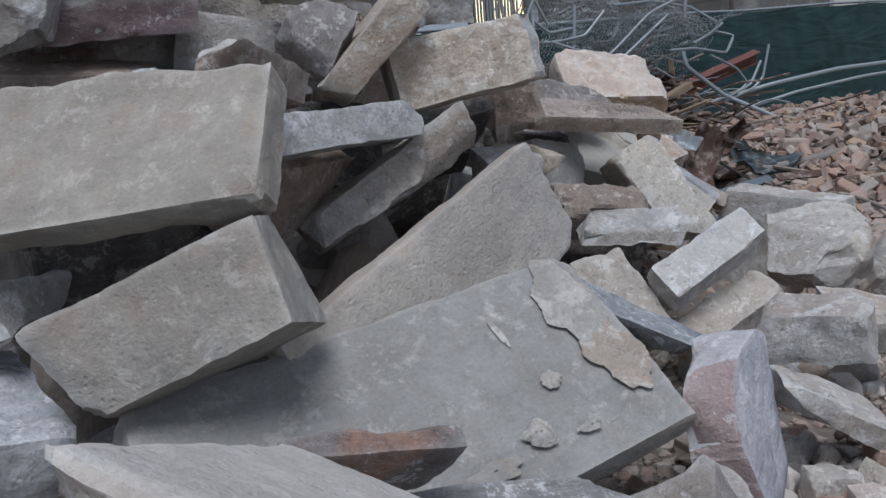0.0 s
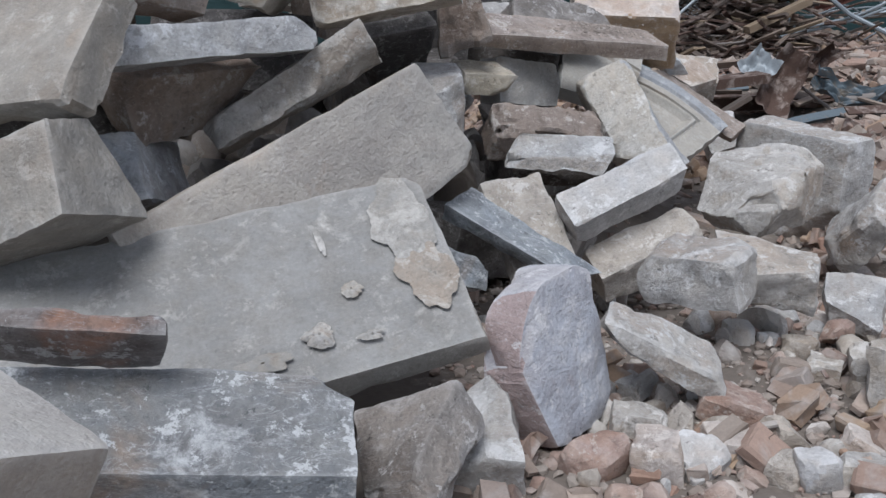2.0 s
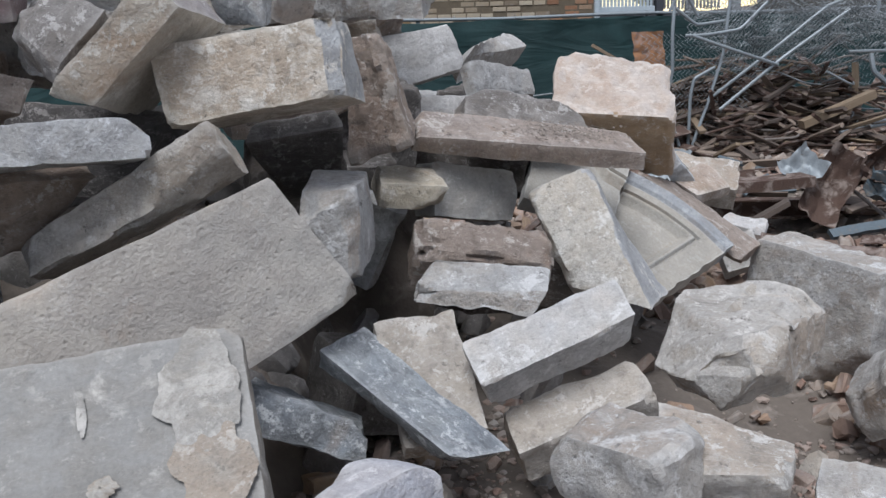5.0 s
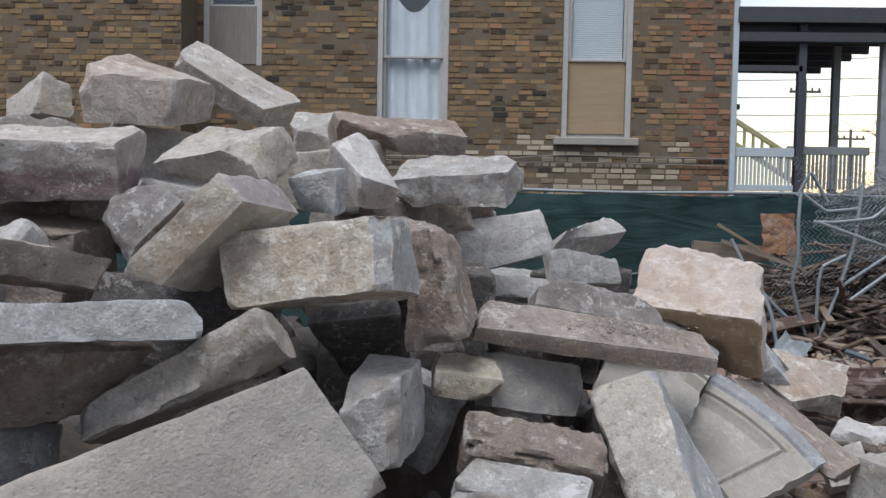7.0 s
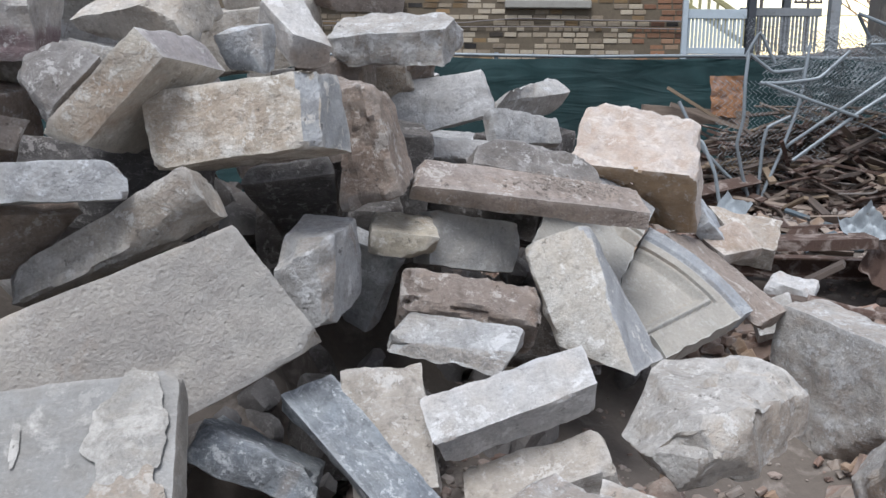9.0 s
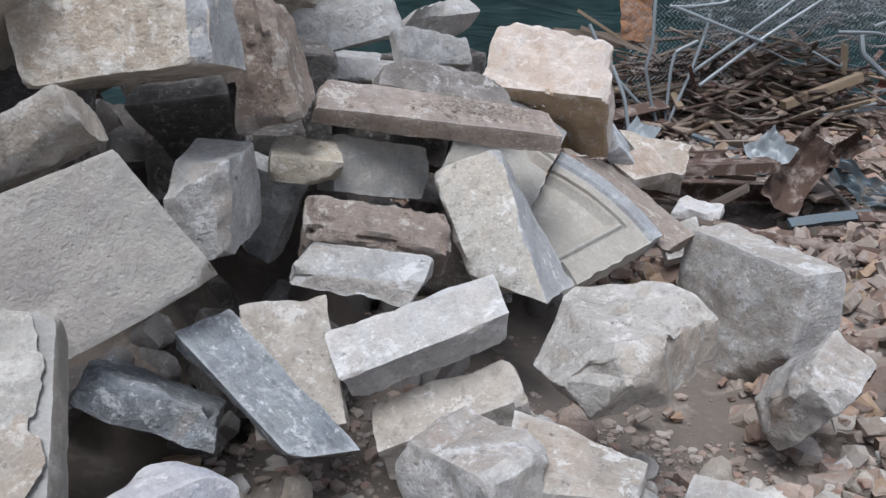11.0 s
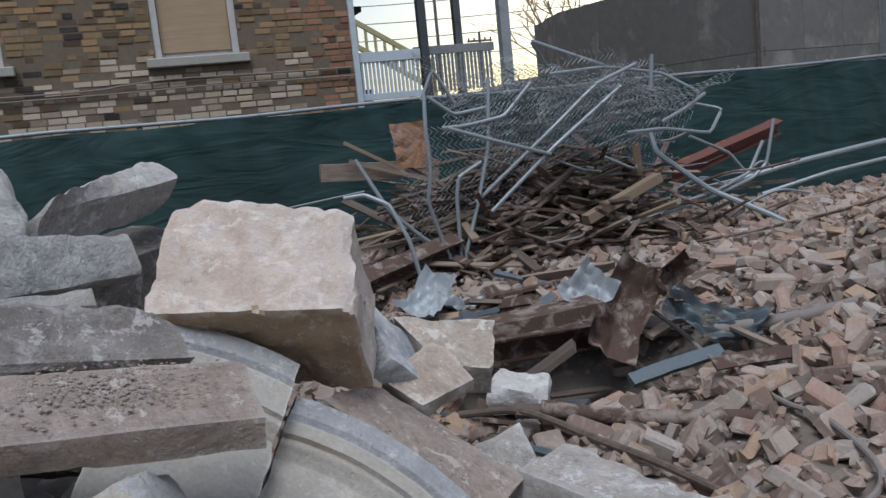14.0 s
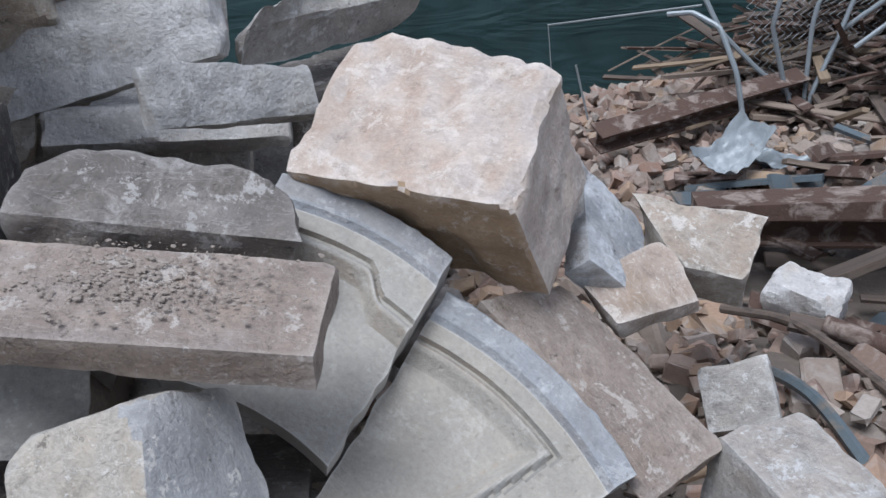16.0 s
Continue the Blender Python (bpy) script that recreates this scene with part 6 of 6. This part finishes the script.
chain_link("chain_link_sheet", (4.42, 7.62, 0.72), (0.95, 0.05, 0.0), (-0.08, 0.05, 0.95), 20, 26, 0.12, 4, "hanging sheet of galvanised chain-link mesh")
chain_link("chain_link_sheet", (4.65, 7.8, 1.85), (1.1, 0.3, -0.1), (0.0, 0.25, 0.4), 24, 14, 0.15, 5, LINK)


# ---- timber, steel and sheet metal debris ----
def plank(points_from, points_to, width, thick, kind, label, category="plank", name="broken_plank", group="", roll=0.0, seed=0):
    """A split board between two ends, with jagged ends and a slight bow."""
    a, b = Vector(points_from), Vector(points_to)
    d = b - a
    n = 12
    verts, faces = [], []
    for i in range(n + 1):
        t = i / n
        bow = 0.012 * math.sin(t * 3.1 + seed) * d.length
        for sy, sz in ((-1, -1), (1, -1), (1, 1), (-1, 1)):
            jag = 0.0
            if i in (0, n):
                jag = 0.05 * noise.noise((sy * 3 + seed, sz * 2, i)) * min(1.0, d.length)
            w = 1 + 0.12 * noise.noise((t * 6, seed, sy))
            verts.append((t * d.length + jag, sy * width / 2 * w + bow, sz * thick / 2 + 0.3 * bow))
    for i in range(n):
        for k in range(4):
            k2 = (k + 1) % 4
            faces.append((i * 4 + k, i * 4 + k2, (i + 1) * 4 + k2, (i + 1) * 4 + k))
    faces.append((3, 2, 1, 0))
    faces.append((n * 4, n * 4 + 1, n * 4 + 2, n * 4 + 3))
    ob = from_arrays(name, verts, faces, M[kind])
    q = d.to_track_quat("X", "Z").to_matrix().to_4x4()
    ob.matrix_world = Matrix.Translation(a) @ q @ pose(0, 0, 0, roll)
    return tagged(ob, label, category, group)


def steel_beam(a, b, height, width, kind, label, roll=0.0, name="steel_beam"):
    a, b = Vector(a), Vector(b)
    d = b - a
    t = 0.012
    beam = tagged(empty(name, Matrix.Translation(a) @ d.to_track_quat("X", "Z").to_matrix().to_4x4() @ pose(0, 0, 0, roll)), label, "steel beam")
    for nm, y0, y1, z0, z1 in (("flange", -width / 2, width / 2, height / 2 - t, height / 2), ("flange", -width / 2, width / 2, -height / 2, -height / 2 + t), ("web", -t / 2, t / 2, -height / 2 + t, height / 2 - t)):
        v, f = [], []
        n = 14
        for i in range(n + 1):
            x = d.length * i / n
            wob = 0.006 * noise.noise((x * 3, z0 * 9, y0))
            for y, z in ((y0, z0), (y1, z0), (y1, z1), (y0, z1)):
                v.append((x, y + wob, z + wob))
        for i in range(n):
            for k in range(4):
                f.append((i * 4 + k, i * 4 + (k + 1) % 4, (i + 1) * 4 + (k + 1) % 4, (i + 1) * 4 + k))
        f += [(3, 2, 1, 0), (n * 4, n * 4 + 1, n * 4 + 2, n * 4 + 3)]
        from_arrays(nm, v, f, M[kind], beam)
    return beam


def crumpled(name, at, size, kind, label, category, bend, seed, curl=0.0):
    """Torn sheet metal: a thick grid, folded and creased, with a ragged outline."""
    bm = bmesh.new()
    n = 26
    g = []
    for j in range(n + 1):
        row = []
        for i in range(n + 1):
            u, w = i / n - 0.5, j / n - 0.5
            edge = 1 - 0.22 * noise.noise((math.atan2(w, u) * 1.3, seed, 2)) * (abs(u) + abs(w))
            p = Vector((u * size[0] * edge, w * size[1] * edge, 0))
            q = Vector((u * 3 + seed, w * 3, seed))
            p.z = bend * (abs(noise.noise(q)) * 1.6 + 0.5 * abs(noise.noise(q * 2.3))) + curl * (u * u * 2 + w * w)
            row.append(bm.verts.new(p))
        g.append(row)
    for j in range(n):
        for i in range(n):
            bm.faces.new((g[j][i], g[j][i + 1], g[j + 1][i + 1], g[j + 1][i]))
    r = bmesh.ops.extrude_face_region(bm, geom=bm.faces[:])
    bmesh.ops.translate(bm, verts=[e for e in r["geom"] if isinstance(e, bmesh.types.BMVert)], vec=(0, 0, -0.004))
    bmesh.ops.recalc_face_normals(bm, faces=bm.faces)
    ob = part(name, bm, M[kind], None, "", 40)
    ob.matrix_world = at
    return tagged(ob, label, category)


steel_beam((7.6, 9.0, 0.95), (9.22, 9.35, 1.28), 0.16, 0.12, "rust_red", "red-oxide steel beam lying in front of the fence", 20)
steel_beam((3.4, 6.9, 0.62), (4.7, 7.55, 0.80), 0.12, 0.14, "rust", "long rusty steel beam among the debris", 25)
steel_beam((3.75, 5.85, 0.45), (5.2, 5.75, 0.42), 0.14, 0.12, "rust", "dark rusty steel beam half buried in rubble", 0)
steel_beam((3.9, 6.3, 0.40), (5.6, 6.2, 0.44), 0.14, 0.12, "rust", "dark rusty steel beam half buried in rubble", 0)
plank((3.72, 5.55, 0.63), (4.72, 5.5, 0.68), 0.22, 0.07, "rust", "flaking red-brown painted board over a hollow", seed=2)
plank((5.15, 6.2, 0.58), (6.0, 6.0, 0.62), 0.2, 0.06, "old_wood", "flat brown board lying on bricks", seed=4)
crumpled("bent_steel_plate", pose(4.90, 5.58, 0.56, 48, -48, 24), (0.56, 0.27), "rust", "rusty bent steel channel standing out of the rubble", "steel plate", 0.04, 3, 0.25)
crumpled("torn_steel_plate", pose(5.12, 5.5, 0.74, 70, -45, 20), (0.26, 0.15), "rust", "torn rusty steel plate with curled edge", "steel plate", 0.05, 8, 0.3)
crumpled("white_sheet_metal", pose(4.72, 5.62, 0.68, 40, -25, 10), (0.26, 0.24), "white_metal", "crumpled white-painted sheet metal", "sheet metal", 0.05, 5, 0.2)
crumpled("white_sheet_metal", pose(4.05, 6.35, 0.62, 25, -30, 30), (0.36, 0.22), "white_metal", "torn pale sheet metal scrap", "sheet metal", 0.05, 11, 0.2)
crumpled("grey_sheet_metal", pose(4.35, 6.5, 0.56, 10, 10, -10), (0.42, 0.2), "galv", "flattened grey sheet metal scrap", "sheet metal", 0.06, 14)
crumpled("grey_sheet_metal", pose(5.25, 5.25, 0.5, 40, 15, -40), (0.5, 0.2), "blue_metal", "twisted grey-blue sheet metal strip", "sheet metal", 0.1, 17, 0.2)
plank((4.62, 5.02, 0.40), (5.15, 5.02, 0.45), 0.07, 0.03, "blue_metal", "dull blue metal duct lying in debris", "metal duct", "metal_duct", roll=35, seed=6)
plank((4.05, 5.2, 0.40), (4.35, 5.05, 0.62), 0.16, 0.03, "dark_wood", "dark torn board standing in the debris", seed=9)
pipe("rusty_pipe", [(4.02, 4.75, 0.47), (4.3, 4.55, 0.43), (4.75, 4.25, 0.42)], 0.035, M["rust"], "rusty steel pipe lying in debris", "pipe", None, 4, 10)
pipe("dark_pipe", [(5.25, 5.2, 0.5), (5.55, 4.9, 0.58), (5.75, 4.7, 0.66)], 0.035, M["cable"], "dusty dark pipe in the brick rubble", "pipe", None, 4, 10)
pipe("hanging_cable", [(5.05, 5.6, 0.62), (5.17, 5.4, 0.47), (5.05, 4.97, 0.44), (4.91, 4.33, 0.44), (4.86, 4.0, 0.46), (4.7, 3.6, 0.42), (4.3, 3.45, 0.38)], 0.013, M["cable"], "dusty grey cable snaking over the bricks", "cable", None, 8, 8)
pipe("dark_hose", [(3.72, 4.95, 0.44), (3.93, 4.75, 0.47), (4.1, 4.4, 0.42), (4.2, 4.1, 0.4), (4.3, 3.75, 0.36)], 0.017, M["dark_wood"], "dark dusty hose over the debris", "hose", None, 8, 8)
pipe("dark_hose", [(3.75, 4.6, 0.40), (3.85, 4.3, 0.45), (3.95, 4.0, 0.36), (4.05, 3.7, 0.34)], 0.02, M["blue_metal"], "torn greyish strip hanging in the debris", "strip", None, 8, 6)
pipe("reinforcing_bar", [(6.0, 7.0, 0.66), (6.3, 6.7, 0.68), (6.9, 6.2, 0.82), (7.3, 5.9, 0.95)], 0.012, M["rust"], "rusty reinforcing bar on the bricks", "bar", None, 6, 6)
plank((4.04, 9.1, 1.36), (5.1, 9.0, 1.30), 0.16, 0.15, "old_wood", "weathered beam end sticking out of the debris", "beam", "timber_beam", seed=3)
crumpled("rusty_plate", pose(4.86, 8.95, 1.52, 80, 0, 10), (0.36, 0.42), "orange_rust", "rusty orange steel plate standing in the debris", "steel plate", 0.03, 21)
plank((4.24, 8.9, 1.61), (4.75, 8.85, 1.30), 0.05, 0.03, "wood", "thin splintered tan stick", "stick", "splintered_stick", seed=5)
plank((4.2, 8.6, 1.45), (4.9, 8.5, 1.22), 0.06, 0.04, "old_wood", "thin weathered grey stick", "stick", "splintered_stick", seed=8)
plank((6.42, 7.45, 1.10), (5.7, 7.35, 0.86), 0.09, 0.07, "wood", "splintered tan timber sticking up", "timber", "splintered_timber", seed=7)
plank((6.42, 7.7, 1.0), (6.4, 7.72, 1.38), 0.06, 0.05, "wood", "upright splintered wooden post", "timber", "splintered_timber", seed=12)


def lath_pile():
    """Laths and boards heaped under the torn fence."""
    rnd = random.Random(21)
    looks = [("old_wood", "weathered grey-brown lath in the debris pile"), ("dark_wood", "dark old board in the debris pile"), ("wood", "splintered tan lath in the debris pile"), ("rust", "rusty strip of steel in the debris pile")]
    for k in range(380):
        x, y = rnd.uniform(4.0, 7.4), rnd.uniform(7.3, 9.6)
        if k < 230:
            x, y = rnd.uniform(4.6, 6.6), rnd.uniform(7.25, 8.5)
        z = lot(x, y) + rnd.uniform(0.0, 0.4) * (1 if y > 7.5 else 0.5)
        yaw = rnd.gauss(8, 70)
        ln = rnd.uniform(0.3, 1.25)
        d = Vector((math.cos(radians(yaw)), math.sin(radians(yaw)), rnd.gauss(0, 0.22))) * ln / 2
        kind, label = looks[rnd.choice((0, 0, 1, 1, 1, 2, 3, 3, 3))]
        c = Vector((x, y, z))
        plank(c - d, c + d, rnd.uniform(0.018, 0.07), rnd.uniform(0.01, 0.03), kind, label, "lath", "broken_lath", "laths under the torn fence", rnd.uniform(-40, 40), k)


lath_pile()


def wire_strands():
    rnd = random.Random(33)
    for k in range(26):
        x, y = rnd.uniform(4.4, 7.6), rnd.uniform(7.2, 8.6)
        z = lot(x, y) + rnd.uniform(0.05, 0.3)
        pts = [Vector((x, y, z))]
        yaw = rnd.uniform(-0.7, 0.7)
        for _ in range(4):
            yaw += rnd.gauss(0, 0.5)
            pts.append(pts[-1] + Vector((0.3 * math.cos(yaw), 0.25 * math.sin(yaw), rnd.uniform(-0.1, 0.12))))
        pipe("loose_wire", pts, rnd.choice((0.006, 0.009, 0.012)), M[rnd.choice(("wire", "cable", "rust", "galv"))], "loose bent wire in the debris", "wire", None, 5, 5, "loose wires in the debris")


wire_strands()
crumpled("red_plastic_scrap", pose(2.92, 5.6, 1.10, 60, 10, 20), (0.2, 0.16), "red_plastic", "crushed bright red plastic scrap", "scrap", 0.08, 31, 0.2)
pipe("bent_wire", [(3.2, 8.3, 0.5), (3.16, 8.3, 1.12), (4.2, 8.2, 1.22)], 0.008, M["wire"], "thin bent wire before the fence", "wire", None, 1, 5)
pipe("bent_wire", [(3.45, 8.2, 0.4), (3.35, 8.2, 0.85)], 0.008, M["wire"], "thin bent wire before the fence", "wire", None, 1, 5)


def front_rubble():
    """Pale knobbly stones on the ground at the foot of the heap."""
    rnd = random.Random(19)
    looks = [("beige", "pale beige lump of rubble stone"), ("pink", "pinkish lump of rubble stone"), ("grey", "grey lump of rubble stone"), ("brick_lump", "reddish broken brick lump"), ("soil_lump", "tan crumbling mortar lump"), ("beige", "pale beige lump of rubble stone")]
    for k in range(255):
        x, y = rnd.uniform(1.55, 3.9), rnd.uniform(0.55, 2.7)
        if k >= 210:
            x, y = rnd.uniform(2.3, 4.0), rnd.uniform(1.9, 2.9)
        if heap(x, y) > lot(x, y) + 0.12:
            continue
        s = 0.024 + 0.045 * rnd.random() ** 1.6
        if k >= 210:
            s += 0.03
        kind, label = looks[k % 6]
        rubble_stone("rubble_stone", pose(x, y, lot_rough(x, y) + s * 0.3, rnd.uniform(0, 360), rnd.uniform(0, 360), rnd.uniform(0, 360)), (s * 1.3, s, s * 0.85), kind, label, "rubble stone", "rubble stones at the foot of the heap", k + 0.5)


front_rubble()


def dark_scrap():
    """Rusty scrap in the hollow beside the steel beams, with dark boards added for its shade."""
    rnd = random.Random(41)
    looks = [("dark_wood", "dark board standing for shade in the hollow"), ("rust", "rusty steel strip in the hollow"), ("old_wood", "dirty board in the hollow"), ("blue_metal", "dull grey metal strip in the hollow")]
    for k in range(60):
        x, y = rnd.uniform(3.8, 5.6), rnd.uniform(4.6, 6.6)
        c = Vector((x, y, lot(x, y) + rnd.uniform(0.0, 0.13)))
        yaw = rnd.gauss(-10, 45)
        d = Vector((math.cos(radians(yaw)), math.sin(radians(yaw)), rnd.uniform(-0.25, 0.25))) * rnd.uniform(0.1, 0.36)
        kind, label = looks[rnd.choice((0, 0, 1, 1, 2, 3))]
        plank(c - d, c + d, rnd.uniform(0.03, 0.12), rnd.uniform(0.006, 0.03), kind, label + " of the debris", "scrap", "scrap_strip", "scrap beside the steel beams", rnd.uniform(-60, 60), k)


dark_scrap()


# ---- beyond the lot ----
def utility_pole(x, y, h, label):
    p = tagged(empty("utility_pole", pose(x, y, 0)), label, "utility pole")
    v, f = [], []
    tube(v, f, [Vector((0, 0, 0)), Vector((0, 0, h / 2)), Vector((0, 0, h))], 0.14, 8, 0.7)
    from_arrays("pole", v, f, M["pole"], p, "", 50)
    box("crossarm", -1.0, 1.0, -0.06, 0.06, h - 0.75, h - 0.6, M["pole"], p)
    for x0 in (-0.9, -0.45, 0.45, 0.9):
        box("insulator", x0 - 0.05, x0 + 0.05, -0.05, 0.05, h - 0.6, h - 0.42, M["pole"], p)
    return p


utility_pole(22.7, 58.0, 10.5, "tall wooden utility pole with one crossarm")
utility_pole(28.2, 64.0, 8.0, "distant wooden utility pole")
for k, (z, sag) in enumerate(((4.3, 0.2), (5.2, 0.25), (5.9, 0.2), (6.8, 0.3), (7.6, 0.25), (8.6, 0.3))):
    line = pipe("power_line", [(-10, 34 + k, z + 1.2), (8, 33 + k, z - sag), (24, 32 + k, z), (44, 31 + k, z + 0.8)], 0.018, M["cable"], "dark overhead power line", "power line", None, 10, 4, "overhead power lines")


def bare_tree(x, y, h, spread, seed, base=0.0, kind="bark"):
    """A leafless tree: trunk, limbs and many fine twigs, each forking from the one before."""
    rnd = random.Random(seed)
    t = tagged(empty("bare_tree", pose(x, y, base)), "leafless tree with fine twigs, low warm light painted into the bark", "tree", "bare trees beyond the lot")
    trunk = ([], [])
    twigs = ([], [])

    def grow(p, d, ln, r, level):
        q = p + d * ln * 0.5 + Vector((rnd.gauss(0, 0.05), rnd.gauss(0, 0.05), 0)) * ln
        e = p + d * ln
        tube(*(trunk if level < 2 else twigs), [p, q, e], r, 5 if level < 2 else 3, 0.6, False)
        if level >= 5:
            return
        for _ in range(rnd.choice((2, 3, 3)) if level < 4 else 3):
            nd = (d + Vector((rnd.gauss(0, spread), rnd.gauss(0, spread), rnd.uniform(-0.05, 0.35)))).normalized()
            grow(e if rnd.random() < 0.6 else q, nd, ln * rnd.uniform(0.6, 0.8), r * 0.58, level + 1)

    grow(Vector((0, 0, 0)), Vector((0, 0, 1)), h * 0.3, h * 0.02, 0)
    from_arrays("trunk", *trunk, M[kind], t)
    tagged(from_arrays("crown", *twigs, M[kind], t), "", "", "", "stuff")


bare_tree(24.6, 58, 7, 0.5, 1)
bare_tree(20.6, 37, 10, 0.45, 2)
bare_tree(22.3, 39, 11, 0.5, 3)
bare_tree(29, 40, 12, 0.5, 4)
bare_tree(33, 38, 12, 0.5, 6)
bare_tree(37, 40, 12, 0.5, 9)


def far_house(x, y, w, d, h, label, wall):
    hs = tagged(empty("far_house", pose(x, y, 0)), label, "house")
    box("wall", 0, w, 0, d, 0, h, M[wall], hs)
    bm = bmesh.new()
    vs = [bm.verts.new(c) for c in ((-0.3, -0.3, h), (w + 0.3, -0.3, h), (w + 0.3, d + 0.3, h), (-0.3, d + 0.3, h), (w / 2, -0.3, h + w * 0.35), (w / 2, d + 0.3, h + w * 0.35))]
    for f in ((0, 1, 4), (1, 2, 5, 4), (2, 3, 5), (3, 0, 4, 5), (3, 2, 1, 0)):
        bm.faces.new([vs[k] for k in f])
    part("roof", bm, M["pole"], hs)
    for k in range(2):
        win = box("window", w * (0.2 + 0.45 * k), w * (0.2 + 0.45 * k) + 0.9, -0.05, 0.02, 1.2, 2.6, M["room"], hs)
    return hs


far_house(21.2, 44, 1.9, 5, 2.6, "small orange-brick house, low sun painted into its colour", "far_brick")
far_house(23.5, 46, 1.6, 5, 3.0, "small orange-brick house, low sun painted into its colour", "far_brick")
far_house(6.5, 22, 1.0, 4, 5.6, "tall orange-brick chimney wall behind the porch", "far_brick")

# ---- loose bricks over the lot ----
def brick_shape(seed, broken):
    rnd = random.Random(seed)
    bm = bmesh.new()
    ln = rnd.uniform(0.07, 0.16) if broken else 0.2
    add_box(bm, -ln / 2, ln / 2, -0.047, 0.047, -0.031, 0.031, 0.009)
    bmesh.ops.triangulate(bm, faces=bm.faces)
    for v in bm.verts:
        k = 0.016 if broken and v.co.x > 0 else 0.0055
        v.co += Vector((rnd.uniform(-k, k) * 2, rnd.uniform(-k, k), rnd.uniform(-k, k)))
    me = bpy.data.meshes.new("brick")
    bm.to_mesh(me)
    bm.free()
    return me


def strewn(x, y):
    """How likely a brick lies here."""
    if not (1.2 < x < 12 and -1.2 < y < 9.9):
        return 0.0
    if y < 0.9:  # thins out raggedly towards the open lot
        return smooth_step(-0.9, 0.9, y + 0.5 * noise.noise((x * 1.1, y * 1.1, 3)))
    if x < 4.2 and heap(x, y) > lot(x, y) + 0.04:
        return 0.0
    if x < 3.5 and 1.9 < y < 4.0:
        return 0.12
    return 0.10 if 3.8 < x < 5.4 and 4.9 < y < 6.2 else 1.0


def lay_rubble():
    rnd = random.Random(77)
    shapes = [brick_shape(k, k % 3 != 0) for k in range(24)]
    for me in shapes:
        me.materials.append(M["loose_brick"])
    arrays = []
    for me in shapes:
        co = np.array([v.co[:] for v in me.vertices])
        fc = [tuple(p.vertices) for p in me.polygons]
        arrays.append((co, fc))
    verts, faces = [], []
    base = 0
    singles = 0
    for k in range(21500):
        x, y = rnd.uniform(1.3, 11.5), rnd.uniform(-1.2, 9.9)
        front = x < 3.6 and y < 3.0
        if rnd.random() > strewn(x, y):
            continue
        if front and rnd.random() < 0.45:
            continue
        s = rnd.randrange(24)
        scale = rnd.choice((1.0, 1.0, 0.8, 0.62, 0.45, 0.35, 0.3)) * (0.85 if front else 1.0)
        lift = rnd.uniform(-0.02, 0.06)
        m = pose(x, y, lot_rough(x, y) + lift, rnd.gauss(0, 35), rnd.gauss(0, 28), rnd.uniform(0, 360))
        if 3.9 < x < 6.4 and 3.2 < y < 6.2 and scale == 1.0 and singles < 290:
            ob = new("brick", shapes[s])
            ob.matrix_world = m
            tagged(ob, "dusty broken reddish-tan brick in the rubble", "brick", "loose bricks on the lot")
            singles += 1
            continue
        co, fc = arrays[s]
        r = np.array(m.to_3x3()) * scale
        verts.append((co * np.array([rnd.uniform(0.6, 1.15), rnd.uniform(0.65, 1.3), rnd.uniform(0.7, 1.3)])) @ r.T + np.array(m.translation))
        faces += [tuple(base + q for q in f) for f in fc]
        base += len(co)
    ob = from_arrays("brick_rubble", np.concatenate(verts), faces, M["rubble"])
    tagged(ob, "field of dusty reddish-tan brick rubble", "brick rubble", "", "stuff")


lay_rubble()


def gravel():
    """Crumbs of mortar, stone and brick between the larger pieces."""
    rnd = random.Random(5)
    shape = bmesh.new()
    bmesh.ops.create_icosphere(shape, subdivisions=1, radius=1)
    co0 = np.array([v.co[:] for v in shape.verts])
    fc0 = [tuple(v.index for v in f.verts) for f in shape.faces]
    shape.free()
    verts, faces = [], []
    base = 0
    for k in range(16000):
        x, y = rnd.uniform(1.3, 8.5), rnd.uniform(0.2, 9.5)
        if k < 7000:
            x, y = rnd.uniform(1.4, 3.8), rnd.uniform(0.4, 3.0)
        if x < 4.2 and heap(x, y) > lot(x, y) + 0.1:
            continue
        r = 0.004 + 0.022 * rnd.random() ** 3
        jig = co0 * (1 + np.random.uniform(-0.35, 0.35, co0.shape)) * np.array([r * rnd.uniform(0.8, 1.5), r, r * 0.7])
        a = rnd.uniform(0, 6.28)
        rot = np.array([[math.cos(a), -math.sin(a), 0], [math.sin(a), math.cos(a), 0], [0, 0, 1]])
        verts.append(jig @ rot.T + np.array([x, y, lot_rough(x, y) + r * 0.3]))
        faces += [tuple(base + q for q in f) for f in fc0]
        base += len(co0)
    ob = from_arrays("gravel", np.concatenate(verts), faces, M["crumbs"])
    tagged(ob, "crumbs of mortar, stone and brick", "gravel", "", "stuff")


gravel()

# ---- house bricks ----
lay_bricks(house_wall, -2.06, 5.10, 1.5, 5.0, WALL_Y, [(w[0], w[1], w[2] - 0.11, w[3]) for w in WINDOWS], (2.6, 5.1, 2.06, 3.05), 3)
lay_bricks(bay_wall, -9.4, -2.06, 1.8, 5.0, BAY_Y, [(w[0], w[1], w[2] - 0.11, w[3]) for w in BAY_WINDOWS], (-4.7, -2.06, 2.8, 3.9), 4)
